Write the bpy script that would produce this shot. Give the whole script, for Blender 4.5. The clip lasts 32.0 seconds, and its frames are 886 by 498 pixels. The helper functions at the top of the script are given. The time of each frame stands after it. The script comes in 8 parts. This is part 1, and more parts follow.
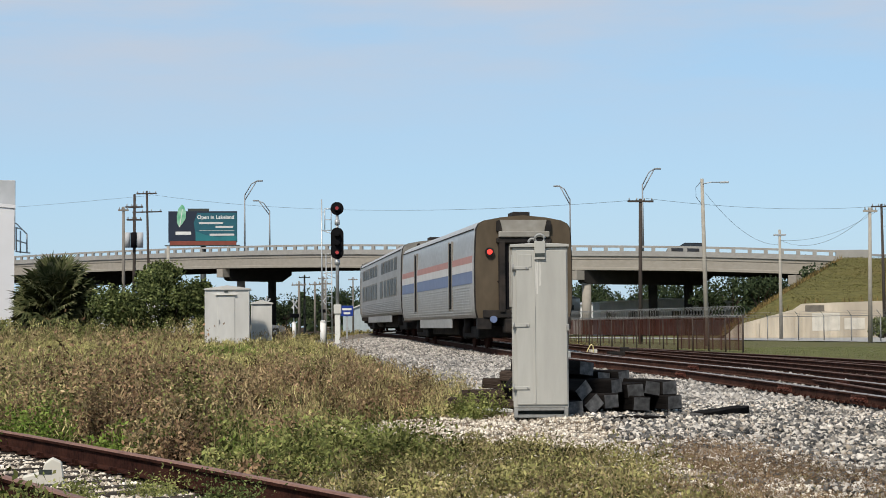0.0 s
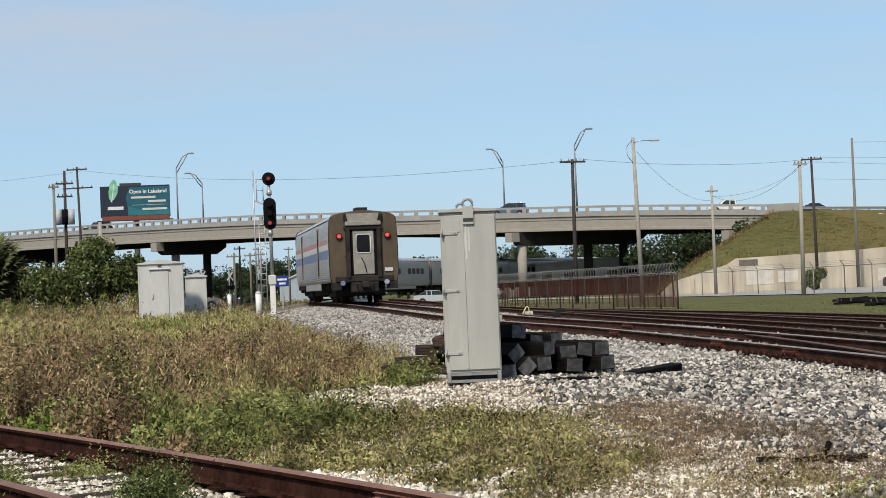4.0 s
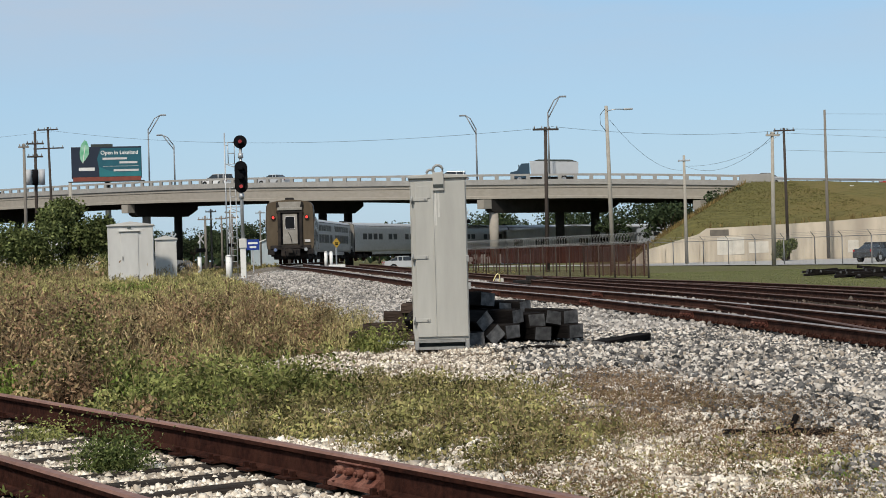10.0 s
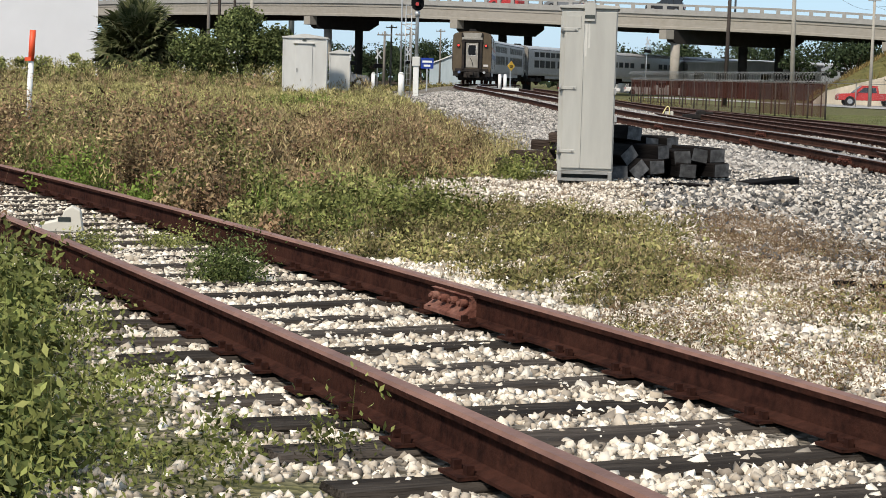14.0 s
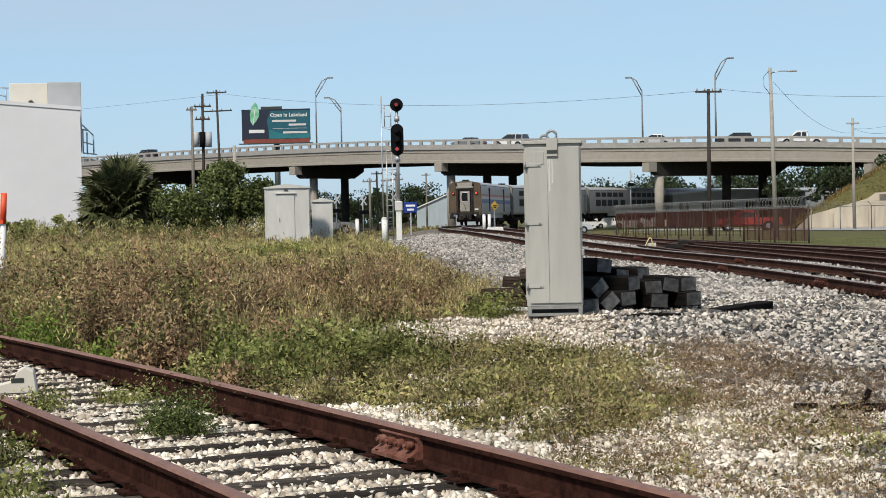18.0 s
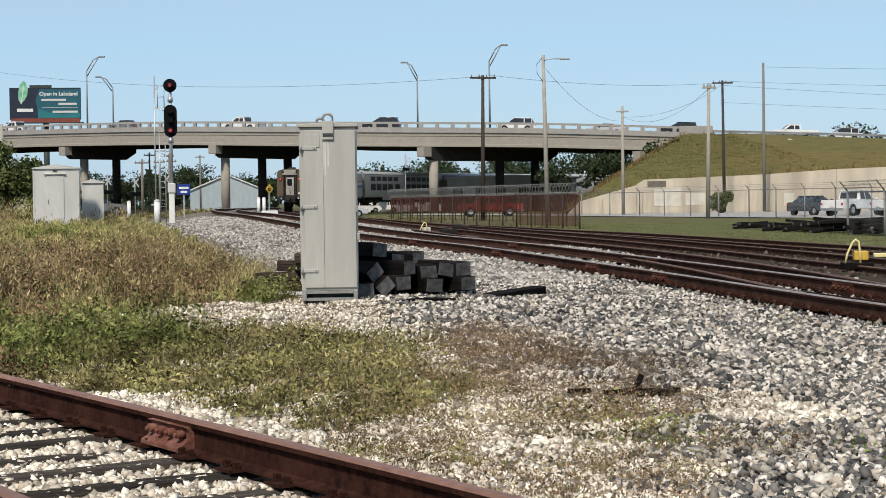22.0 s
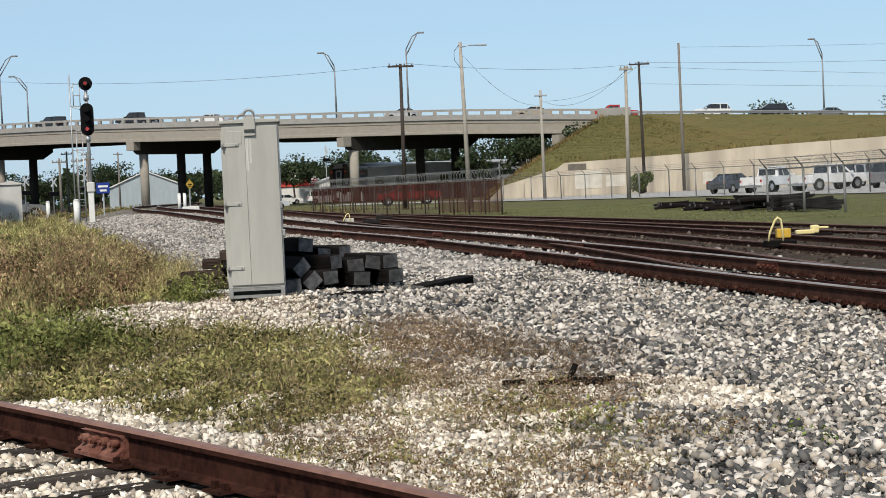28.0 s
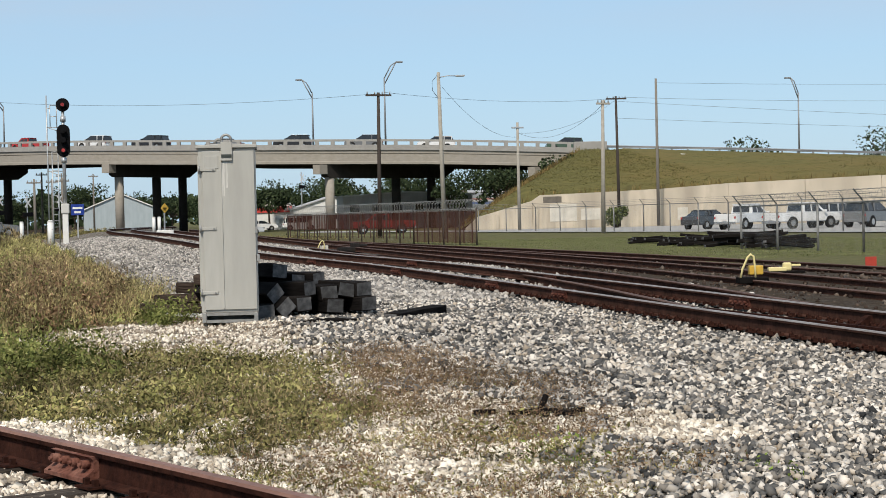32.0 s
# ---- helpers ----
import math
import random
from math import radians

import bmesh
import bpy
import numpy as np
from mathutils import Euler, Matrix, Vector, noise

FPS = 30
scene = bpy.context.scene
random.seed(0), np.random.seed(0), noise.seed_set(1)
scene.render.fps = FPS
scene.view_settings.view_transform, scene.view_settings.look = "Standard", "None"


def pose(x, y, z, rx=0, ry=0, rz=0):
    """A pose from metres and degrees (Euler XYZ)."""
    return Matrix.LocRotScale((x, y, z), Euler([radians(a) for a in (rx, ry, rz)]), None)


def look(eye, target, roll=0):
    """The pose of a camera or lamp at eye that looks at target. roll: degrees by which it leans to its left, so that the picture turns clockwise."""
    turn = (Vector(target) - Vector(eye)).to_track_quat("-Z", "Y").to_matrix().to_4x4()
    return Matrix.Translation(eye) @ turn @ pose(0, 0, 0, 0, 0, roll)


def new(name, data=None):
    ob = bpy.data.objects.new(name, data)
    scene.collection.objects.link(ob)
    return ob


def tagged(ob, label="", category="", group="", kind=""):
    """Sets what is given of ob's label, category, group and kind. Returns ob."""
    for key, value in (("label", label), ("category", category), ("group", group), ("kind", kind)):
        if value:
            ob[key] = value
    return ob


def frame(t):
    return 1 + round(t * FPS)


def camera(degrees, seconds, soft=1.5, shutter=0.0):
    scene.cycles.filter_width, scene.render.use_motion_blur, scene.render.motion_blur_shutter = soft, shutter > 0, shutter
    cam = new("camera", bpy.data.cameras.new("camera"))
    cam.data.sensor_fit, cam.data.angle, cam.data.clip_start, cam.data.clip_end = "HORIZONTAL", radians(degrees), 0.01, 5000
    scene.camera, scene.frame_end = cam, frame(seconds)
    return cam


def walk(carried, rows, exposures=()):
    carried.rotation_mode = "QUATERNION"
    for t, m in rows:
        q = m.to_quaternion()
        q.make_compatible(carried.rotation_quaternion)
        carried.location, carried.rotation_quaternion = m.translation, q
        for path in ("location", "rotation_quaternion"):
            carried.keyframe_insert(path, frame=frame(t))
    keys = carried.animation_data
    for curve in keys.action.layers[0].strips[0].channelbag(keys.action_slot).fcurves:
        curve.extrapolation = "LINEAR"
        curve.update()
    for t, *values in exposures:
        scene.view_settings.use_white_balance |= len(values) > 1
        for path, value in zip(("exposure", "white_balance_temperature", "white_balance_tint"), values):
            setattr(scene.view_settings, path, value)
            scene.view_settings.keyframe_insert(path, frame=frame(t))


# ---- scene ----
# ---------- camera ----------
cam = camera(28.53, 32.0, soft=0.9)
PATH = [
    (0, -0.830, -0.208, 1.219, -1.312, 2.530, -0.425),
    (0.5, -0.862, -0.187, 1.220, -1.890, 2.706, -1.492),
    (1, -0.862, -0.146, 1.238, -3.131, 2.658, -1.762),
    (1.5, -0.803, -0.115, 1.216, -4.777, 1.454, -1.122),
    (2, -0.782, -0.107, 1.218, -5.545, 1.049, -1.868),
    (2.5, -0.782, -0.116, 1.221, -5.369, 1.274, -3.267),
    (3, -0.775, -0.130, 1.224, -4.139, 1.351, -3.785),
    (3.5, -0.759, -0.122, 1.226, -3.904, 1.415, -2.865),
    (5.5, -0.678, -0.216, 1.268, -1.963, 0.907, -2.473),
    (6, -0.672, -0.242, 1.263, -1.572, 1.544, -3.987),
    (6.5, -0.673, -0.165, 1.253, -1.691, 0.788, -2.719),
    (7, -0.707, -0.087, 1.253, -1.765, 0.900, -1.195),
    (7.5, -0.738, 0.045, 1.260, -2.440, 1.716, -1.661),
    (8, -0.753, 0.147, 1.251, -4.407, 0.497, -0.562),
    (8.5, -0.730, 0.166, 1.249, -4.261, 1.987, -0.114),
    (9, -0.711, 0.172, 1.245, -1.607, 4.790, -1.702),
    (9.5, -0.699, 0.106, 1.242, -3.303, 2.959, -2.462),
    (10, -0.698, 0.002, 1.242, -4.282, 0.196, -1.588),
    (10.5, -0.711, -0.023, 1.249, -3.503, 0.032, -0.648),
    (11, -0.725, -0.046, 1.254, -2.668, 0.064, -0.470),
    (11.5, -0.733, -0.042, 1.251, -2.168, -0.608, -1.160),
    (12, -0.717, -0.039, 1.248, -2.385, -0.310, -0.743),
    (12.5, -0.598, -0.053, 1.243, -2.853, 0.192, 0.233),
    (13, -0.433, -0.078, 1.276, -1.542, 0.124, 0.410),
    (13.5, -0.362, -0.097, 1.290, 1.380, -1.563, -1.327),
    (14, -0.303, -0.123, 1.291, 1.487, -5.591, 1.585),
    (14.5, -0.251, -0.093, 1.319, 1.432, -4.762, 0.830),
    (16.5, -0.047, 0.036, 1.244, -0.470, -3.921, -1.854),
    (17, -0.037, 0.004, 1.260, 0.718, -3.217, -2.388),
    (17.5, -0.025, 0.014, 1.260, 0.998, -1.295, -2.174),
    (18, -0.020, 0.015, 1.268, 1.308, -0.906, -1.266),
    (18.5, -0.001, -0.004, 1.263, 0.268, -0.426, -1.589),
    (19, 0.001, 0.002, 1.260, -0.004, -0.832, -2.909),
    (19.5, -0.006, 0.029, 1.255, 1.601, -1.085, -2.647),
    (20, -0.024, 0.042, 1.263, 3.608, -0.853, -2.177),
    (20.5, -0.044, 0.087, 1.268, 1.661, -1.236, -1.408),
    (21, -0.042, 0.143, 1.272, -2.537, -2.419, -1.485),
    (21.5, -0.032, 0.166, 1.271, -4.859, -2.242, -1.039),
    (22, -0.021, 0.176, 1.270, -6.082, -1.573, -0.756),
    (22.5, -0.008, 0.179, 1.271, -6.335, -1.244, -1.659),
    (23, -0.006, 0.158, 1.276, -5.947, -1.259, -2.432),
    (23.5, -0.003, 0.167, 1.276, -5.947, -1.028, -2.572),
    (24, -0.021, 0.158, 1.276, -5.937, -0.933, -2.377),
    (24.5, -0.023, 0.146, 1.279, -5.846, -0.715, -2.230),
    (25, -0.023, 0.140, 1.281, -6.227, -1.154, 0.376),
    (25.5, -0.025, 0.100, 1.277, -5.638, -2.688, 1.599),
    (27.5, -0.086, 0.284, 1.309, -7.061, -2.383, -2.119),
    (28, -0.055, 0.243, 1.313, -8.601, -2.041, -2.629),
    (28.5, -0.016, 0.192, 1.314, -10.082, -1.900, -2.739),
    (29, -0.006, 0.171, 1.313, -11.009, -2.134, -3.200),
    (29.5, -0.022, 0.155, 1.314, -10.385, -2.188, -2.589),
    (30, -0.048, 0.170, 1.318, -9.056, -1.439, -2.148),
    (30.5, -0.063, 0.183, 1.311, -8.093, -1.405, -2.070),
    (31, -0.067, 0.186, 1.310, -9.135, -1.148, -1.595),
    (31.5, -0.065, 0.179, 1.309, -10.052, -0.908, -1.513),
    (32, -0.066, 0.183, 1.309, -9.489, -1.090, -1.313),
]


def eye_pose(x, y, z, yaw, pitch, roll):
    """Heading to the left of +y, tilt up and lean, all in degrees."""
    return pose(x, y, z, 90 + pitch, 0, yaw) @ pose(0, 0, 0, 0, 0, roll)


walk(cam, [(row[0], eye_pose(*row[1:])) for row in PATH],
     [(0, 0.0), (1, -0.08), (2, -0.02), (3, -0.05), (6, 0.0), (8.2, 0.0), (9, -0.18), (10, -0.1), (10.8, 0.0), (13, 0.0), (13.6, 0.10), (14, 0.19), (14.6, 0.19), (16.5, 0.08), (17.2, 0.0), (32, 0.0)])

# ---------- sky, sun ----------
SUN_UP, SUN_TURN = 48.0, 205.0     # degrees above the ground, degrees clockwise from +y
world = bpy.data.worlds.new("sky")
scene.world = world
world.use_nodes = True
wn, wl = world.node_tree.nodes, world.node_tree.links
wn.clear()
w_out = wn.new("ShaderNodeOutputWorld")
w_bg = wn.new("ShaderNodeBackground")
w_sky = wn.new("ShaderNodeTexSky")
w_sky.sky_type, w_sky.sun_disc = "NISHITA", False
w_sky.sun_elevation, w_sky.sun_rotation = radians(SUN_UP), radians(SUN_TURN)
w_sky.air_density, w_sky.dust_density, w_sky.ozone_density = 1.0, 0.6, 2.0
w_co = wn.new("ShaderNodeTexCoord")
w_map = wn.new("ShaderNodeMapping")
w_map.inputs["Scale"].default_value = (1.6, 1.6, 9.0)
w_n1 = wn.new("ShaderNodeTexNoise")
w_n1.inputs["Scale"].default_value, w_n1.inputs["Detail"].default_value = 2.2, 7.0
w_n1.inputs["Roughness"].default_value = 0.55
w_sep = wn.new("ShaderNodeSeparateXYZ")
w_h = wn.new("ShaderNodeMapRange")
w_h.inputs["From Min"].default_value, w_h.inputs["From Max"].default_value = 0.09, 0.19
w_ramp = wn.new("ShaderNodeMapRange")
w_ramp.inputs["From Min"].default_value, w_ramp.inputs["From Max"].default_value = 0.34, 0.60
w_mul = wn.new("ShaderNodeMath")
w_mul.operation = "MULTIPLY"
w_add = wn.new("ShaderNodeMath")
w_add.operation = "ADD"
w_add.inputs[1].default_value = 0.06
w_mix = wn.new("ShaderNodeMix")
w_mix.data_type = "RGBA"
w_mix.inputs["B"].default_value = (5.0, 5.4, 6.15, 1)
w_base = wn.new("ShaderNodeMix")
w_base.data_type = "RGBA"
w_base.inputs["Factor"].default_value = 0.62
w_base.inputs["B"].default_value = (3.60, 5.95, 8.45, 1)
wl.new(w_co.outputs["Generated"], w_map.inputs["Vector"])
wl.new(w_map.outputs["Vector"], w_n1.inputs["Vector"])
wl.new(w_co.outputs["Generated"], w_sep.inputs["Vector"])
wl.new(w_sep.outputs["Z"], w_h.inputs["Value"])
wl.new(w_n1.outputs["Fac"], w_ramp.inputs["Value"])
wl.new(w_h.outputs["Result"], w_mul.inputs[0])
wl.new(w_ramp.outputs["Result"], w_mul.inputs[1])
wl.new(w_mul.outputs["Value"], w_add.inputs[0])
wl.new(w_add.outputs["Value"], w_mix.inputs["Factor"])
wl.new(w_sky.outputs["Color"], w_base.inputs["A"])
# the blue deepens towards the zenith
w_zen = wn.new("ShaderNodeMapRange")
w_zen.inputs["From Min"].default_value, w_zen.inputs["From Max"].default_value = 0.32, 0.9
w_deep = wn.new("ShaderNodeMix")
w_deep.data_type = "RGBA"
w_deep.inputs["B"].default_value = (1.5, 2.6, 3.9, 1)
wl.new(w_sep.outputs["Z"], w_zen.inputs["Value"])
wl.new(w_zen.outputs["Result"], w_deep.inputs["Factor"])
wl.new(w_mix.outputs["Result"], w_deep.inputs["A"])
wl.new(w_base.outputs["Result"], w_mix.inputs["A"])
wl.new(w_deep.outputs["Result"], w_bg.inputs["Color"])
wl.new(w_bg.outputs["Background"], w_out.inputs["Surface"])
w_bg.inputs["Strength"].default_value = 0.112

sun = new("sun", bpy.data.lights.new("sun", "SUN"))
sun.data.energy, sun.data.angle, sun.data.color = 4.3, radians(7), (1.0, 0.91, 0.79)
_a, _e = radians(SUN_TURN), radians(SUN_UP)
sun.matrix_world = look((0, 0, 50), (-math.sin(_a) * math.cos(_e), -math.cos(_a) * math.cos(_e), 50 - math.sin(_e)))

# ---------- materials ----------


def material(name, a, b=None, scale=8.0, rough=0.8, metal=0.0, bump=0.0, bump_scale=None, coarse=None, coarse_scale=0.6,
             coarse_amount=0.5, stretch=(1, 1, 1), vary=0.0, space="Object", spec=0.4, detail=6.0):
    """Two tones of grain, a coarser tone of stains over them, and fine relief."""
    m = bpy.data.materials.new(name)
    m.use_nodes = True
    n, k = m.node_tree.nodes, m.node_tree.links
    p = n["Principled BSDF"]
    p.inputs["Roughness"].default_value, p.inputs["Metallic"].default_value = rough, metal
    p.inputs["Specular IOR Level"].default_value = spec * (0.15 if rough >= 0.75 else 1.0)
    co = n.new("ShaderNodeTexCoord")
    mp = n.new("ShaderNodeMapping")
    mp.inputs["Scale"].default_value = stretch
    k.new(co.outputs[space], mp.inputs["Vector"])
    t1 = n.new("ShaderNodeTexNoise")
    t1.inputs["Scale"].default_value, t1.inputs["Detail"].default_value = scale, detail
    k.new(mp.outputs["Vector"], t1.inputs["Vector"])
    r1 = n.new("ShaderNodeMapRange")
    r1.inputs["From Min"].default_value, r1.inputs["From Max"].default_value = 0.3, 0.7
    k.new(t1.outputs["Fac"], r1.inputs["Value"])
    mx = n.new("ShaderNodeMix")
    mx.data_type = "RGBA"
    b = b or tuple(c * 0.7 for c in a)
    mx.inputs["A"].default_value, mx.inputs["B"].default_value = (*b, 1), (*a, 1)
    k.new(r1.outputs["Result"], mx.inputs["Factor"])
    last = mx.outputs["Result"]
    if coarse:
        t2 = n.new("ShaderNodeTexNoise")
        t2.inputs["Scale"].default_value, t2.inputs["Detail"].default_value = coarse_scale, 4
        k.new(mp.outputs["Vector"], t2.inputs["Vector"])
        r2 = n.new("ShaderNodeMapRange")
        r2.inputs["From Min"].default_value, r2.inputs["From Max"].default_value = 0.42, 0.66
        r2.inputs["To Max"].default_value = coarse_amount
        k.new(t2.outputs["Fac"], r2.inputs["Value"])
        m2 = n.new("ShaderNodeMix")
        m2.data_type = "RGBA"
        m2.inputs["B"].default_value = (*coarse, 1)
        k.new(last, m2.inputs["A"])
        k.new(r2.outputs["Result"], m2.inputs["Factor"])
        last = m2.outputs["Result"]
    if vary:
        geo = n.new("ShaderNodeNewGeometry")
        obi = n.new("ShaderNodeObjectInfo")
        ad = n.new("ShaderNodeMath")
        ad.operation = "ADD"
        k.new(geo.outputs["Random Per Island"], ad.inputs[0])
        k.new(obi.outputs["Random"], ad.inputs[1])
        fr = n.new("ShaderNodeMath")
        fr.operation = "FRACT"
        k.new(ad.outputs["Value"], fr.inputs[0])
        rr = n.new("ShaderNodeMapRange")
        rr.inputs["To Min"].default_value, rr.inputs["To Max"].default_value = 1 - vary, 1 + vary
        k.new(fr.outputs["Value"], rr.inputs["Value"])
        hs = n.new("ShaderNodeHueSaturation")
        k.new(rr.outputs["Result"], hs.inputs["Value"])
        k.new(last, hs.inputs["Color"])
        last = hs.outputs["Color"]
    k.new(last, p.inputs["Base Color"])
    if bump:
        t3 = n.new("ShaderNodeTexNoise")
        t3.inputs["Scale"].default_value, t3.inputs["Detail"].default_value = bump_scale or scale * 3, 5
        k.new(mp.outputs["Vector"], t3.inputs["Vector"])
        bp = n.new("ShaderNodeBump")
        bp.inputs["Strength"].default_value, bp.inputs["Distance"].default_value = bump, 0.02
        k.new(t3.outputs["Fac"], bp.inputs["Height"])
        k.new(bp.outputs["Normal"], p.inputs["Normal"])
    return m


def glow(name, colour, strength):
    m = bpy.data.materials.new(name)
    m.use_nodes = True
    p = m.node_tree.nodes["Principled BSDF"]
    p.inputs["Base Color"].default_value = (*colour, 1)
    p.inputs["Emission Color"].default_value = (*colour, 1)
    p.inputs["Emission Strength"].default_value = strength
    return m


def leafy(name, tones, rough=0.6, vary=0.35, clump=0.0):
    """Foliage: each leaf takes its own tone."""
    m = bpy.data.materials.new(name)
    m.use_nodes = True
    n, k = m.node_tree.nodes, m.node_tree.links
    p = n["Principled BSDF"]
    p.inputs["Roughness"].default_value = rough
    p.inputs["Specular IOR Level"].default_value = 0.05
    geo = n.new("ShaderNodeNewGeometry")
    ramp = n.new("ShaderNodeValToRGB")
    ramp.color_ramp.interpolation = "LINEAR"
    e = ramp.color_ramp.elements
    while len(e) < len(tones):
        e.new(0.5)
    for i, c in enumerate(tones):
        e[i].position, e[i].color = i / (len(tones) - 1), (*c, 1)
    k.new(geo.outputs["Random Per Island"], ramp.inputs["Fac"])
    co = n.new("ShaderNodeTexCoord")
    t = n.new("ShaderNodeTexNoise")
    t.inputs["Scale"].default_value, t.inputs["Detail"].default_value = 0.55, 3
    k.new(co.outputs["Object"], t.inputs["Vector"])
    rr = n.new("ShaderNodeMapRange")
    rr.inputs["From Min"].default_value, rr.inputs["From Max"].default_value = 0.3, 0.7
    rr.inputs["To Min"].default_value, rr.inputs["To Max"].default_value = 1 - vary, 1 + vary
    k.new(t.outputs["Fac"], rr.inputs["Value"])
    value = rr.outputs["Result"]
    if clump:
        # plants differ from one another at a hand's width
        t2 = n.new("ShaderNodeTexNoise")
        t2.inputs["Scale"].default_value, t2.inputs["Detail"].default_value = 3.2, 3
        k.new(co.outputs["Object"], t2.inputs["Vector"])
        r2 = n.new("ShaderNodeMapRange")
        r2.inputs["From Min"].default_value, r2.inputs["From Max"].default_value = 0.36, 0.64
        r2.inputs["To Min"].default_value, r2.inputs["To Max"].default_value = 1 - clump, 1 + clump
        k.new(t2.outputs["Fac"], r2.inputs["Value"])
        mu = n.new("ShaderNodeMath")
        mu.operation = "MULTIPLY"
        k.new(value, mu.inputs[0])
        k.new(r2.outputs["Result"], mu.inputs[1])
        value = mu.outputs["Value"]
    hs = n.new("ShaderNodeHueSaturation")
    k.new(value, hs.inputs["Value"])
    k.new(ramp.outputs["Color"], hs.inputs["Color"])
    k.new(hs.outputs["Color"], p.inputs["Base Color"])
    return m


M_RAIL = material("rusty_rail_steel", (0.046, 0.0185, 0.0135), (0.014, 0.007, 0.006), 22, 0.9, 0.0, 0.3, 60, (0.075, 0.032, 0.022), 3.0, 0.4, spec=0.2)
M_RAILRED = material("rust_red_rail_side", (0.066, 0.034, 0.025), (0.030, 0.016, 0.0125), 18, 0.9, 0.0, 0.3, 60, (0.12, 0.055, 0.04), 3.0, 0.4, spec=0.2)
M_RAILTOP = material("rail_head_steel", (0.31, 0.165, 0.12), (0.21, 0.108, 0.078), 14, 0.6, 0.3, 0.1, 60, (0.12, 0.06, 0.045), 2.0, 0.5)
M_RAILWORN = material("worn_rail_head", (0.40, 0.36, 0.33), (0.27, 0.22, 0.19), 14, 0.45, 0.5, 0.1, 60, (0.2, 0.12, 0.09), 2.0, 0.4)
M_RAILYARD = material("rusty_yard_rail_head", (0.15, 0.085, 0.062), (0.095, 0.054, 0.04), 14, 0.7, 0.2, 0.1, 60, (0.06, 0.034, 0.027), 2.0, 0.5)
M_JOINT = material("joint_bar_rust", (0.11, 0.040, 0.029), (0.045, 0.018, 0.014), 30, 0.85, 0.1, 0.4, 70, (0.20, 0.10, 0.078), 5.0, 0.5)
M_JOINTNEAR = material("bright_joint_bar_rust", (0.20, 0.085, 0.062), (0.085, 0.034, 0.026), 30, 0.85, 0.1, 0.4, 70, (0.36, 0.20, 0.155), 5.0, 0.5)
M_TIE = material("weathered_tie", (0.105, 0.088, 0.074), (0.022, 0.018, 0.015), 9, 0.95, 0, 0.9, 26, (0.028, 0.023, 0.020), 2.0, 0.75, (0.35, 3.5, 3.5), 0.3)
M_TIEDARK = material("creosote_tie", (0.014, 0.0125, 0.012), (0.007, 0.0065, 0.0065), 7, 0.9, 0, 0.6, 20, (0.024, 0.02, 0.018), 1.6, 0.5, (0.4, 3, 3), 0.25, spec=0.15)
M_TIEEND = material("tie_end_grain", (0.15, 0.15, 0.152), (0.055, 0.056, 0.058), 16, 0.9, 0, 0.5, 40, (0.03, 0.03, 0.03), 5.0, 0.6, (1, 1, 1), 0.2)
M_TIEBROWN = material("brown_tie", (0.048, 0.031, 0.025), (0.020, 0.014, 0.0125), 9, 0.92, 0, 0.8, 26, (0.02, 0.017, 0.016), 2.0, 0.5, (0.4, 3, 3), 0.3, spec=0.15)
M_OLDTIE = material("old_brown_tie", (0.092, 0.068, 0.055), (0.036, 0.027, 0.022), 9, 0.95, 0, 0.8, 26, (0.022, 0.018, 0.016), 2.5, 0.55, (0.4, 3, 3), 0.3, spec=0.1)
M_CAB = material("cabinet_grey_paint", (0.43, 0.423, 0.388), (0.375, 0.369, 0.338), 5, 0.55, 0.0, 0.06, 30, (0.31, 0.303, 0.278), 1.2, 0.55, (3, 3, 0.5))
M_CABDARK = material("cabinet_dull_metal", (0.32, 0.32, 0.31), (0.22, 0.22, 0.21), 12, 0.5, 0.3, 0.1, 40)
M_STREAK = material("pale_runs", (0.58, 0.57, 0.53), (0.47, 0.46, 0.43), 9, 0.6, 0, 0, None, None, 1, 0, (6, 6, 0.7))
M_PLATE = material("dark_plate", (0.045, 0.055, 0.05), (0.03, 0.035, 0.032), 9, 0.5)
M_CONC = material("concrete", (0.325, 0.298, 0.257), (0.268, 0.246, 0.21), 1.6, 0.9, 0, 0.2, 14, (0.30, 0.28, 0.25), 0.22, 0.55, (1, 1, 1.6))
# concrete with the shade under the bridge put into its colour
M_CONCSHADE = material("shaded_concrete", (0.042, 0.039, 0.035), (0.028, 0.026, 0.024), 1.2, 0.92, 0, 0.2, 14, (0.03, 0.028, 0.026), 0.3, 0.5)
M_PARAPET = material("parapet_concrete", (0.34, 0.33, 0.31), (0.28, 0.27, 0.255), 2.2, 0.9, 0, 0.2, 16, (0.24, 0.235, 0.225), 0.5, 0.5)
M_WHITE = material("white_paint", (0.74, 0.74, 0.72), (0.66, 0.66, 0.64), 4, 0.55, 0, 0.05, 30, (0.52, 0.51, 0.48), 1.5, 0.35)
M_WALLWHITE = material("white_wall_paint", (0.69, 0.69, 0.705), (0.65, 0.65, 0.665), 0.7, 0.75, 0, 0.1, 22, (0.59, 0.59, 0.60), 0.16, 0.4)
M_BEIGE = material("beige_panel", (0.62, 0.59, 0.51), (0.56, 0.53, 0.46), 1.2, 0.7)
M_GREYPANEL = material("grey_panel", (0.42, 0.43, 0.44), (0.36, 0.37, 0.38), 1.2, 0.6)
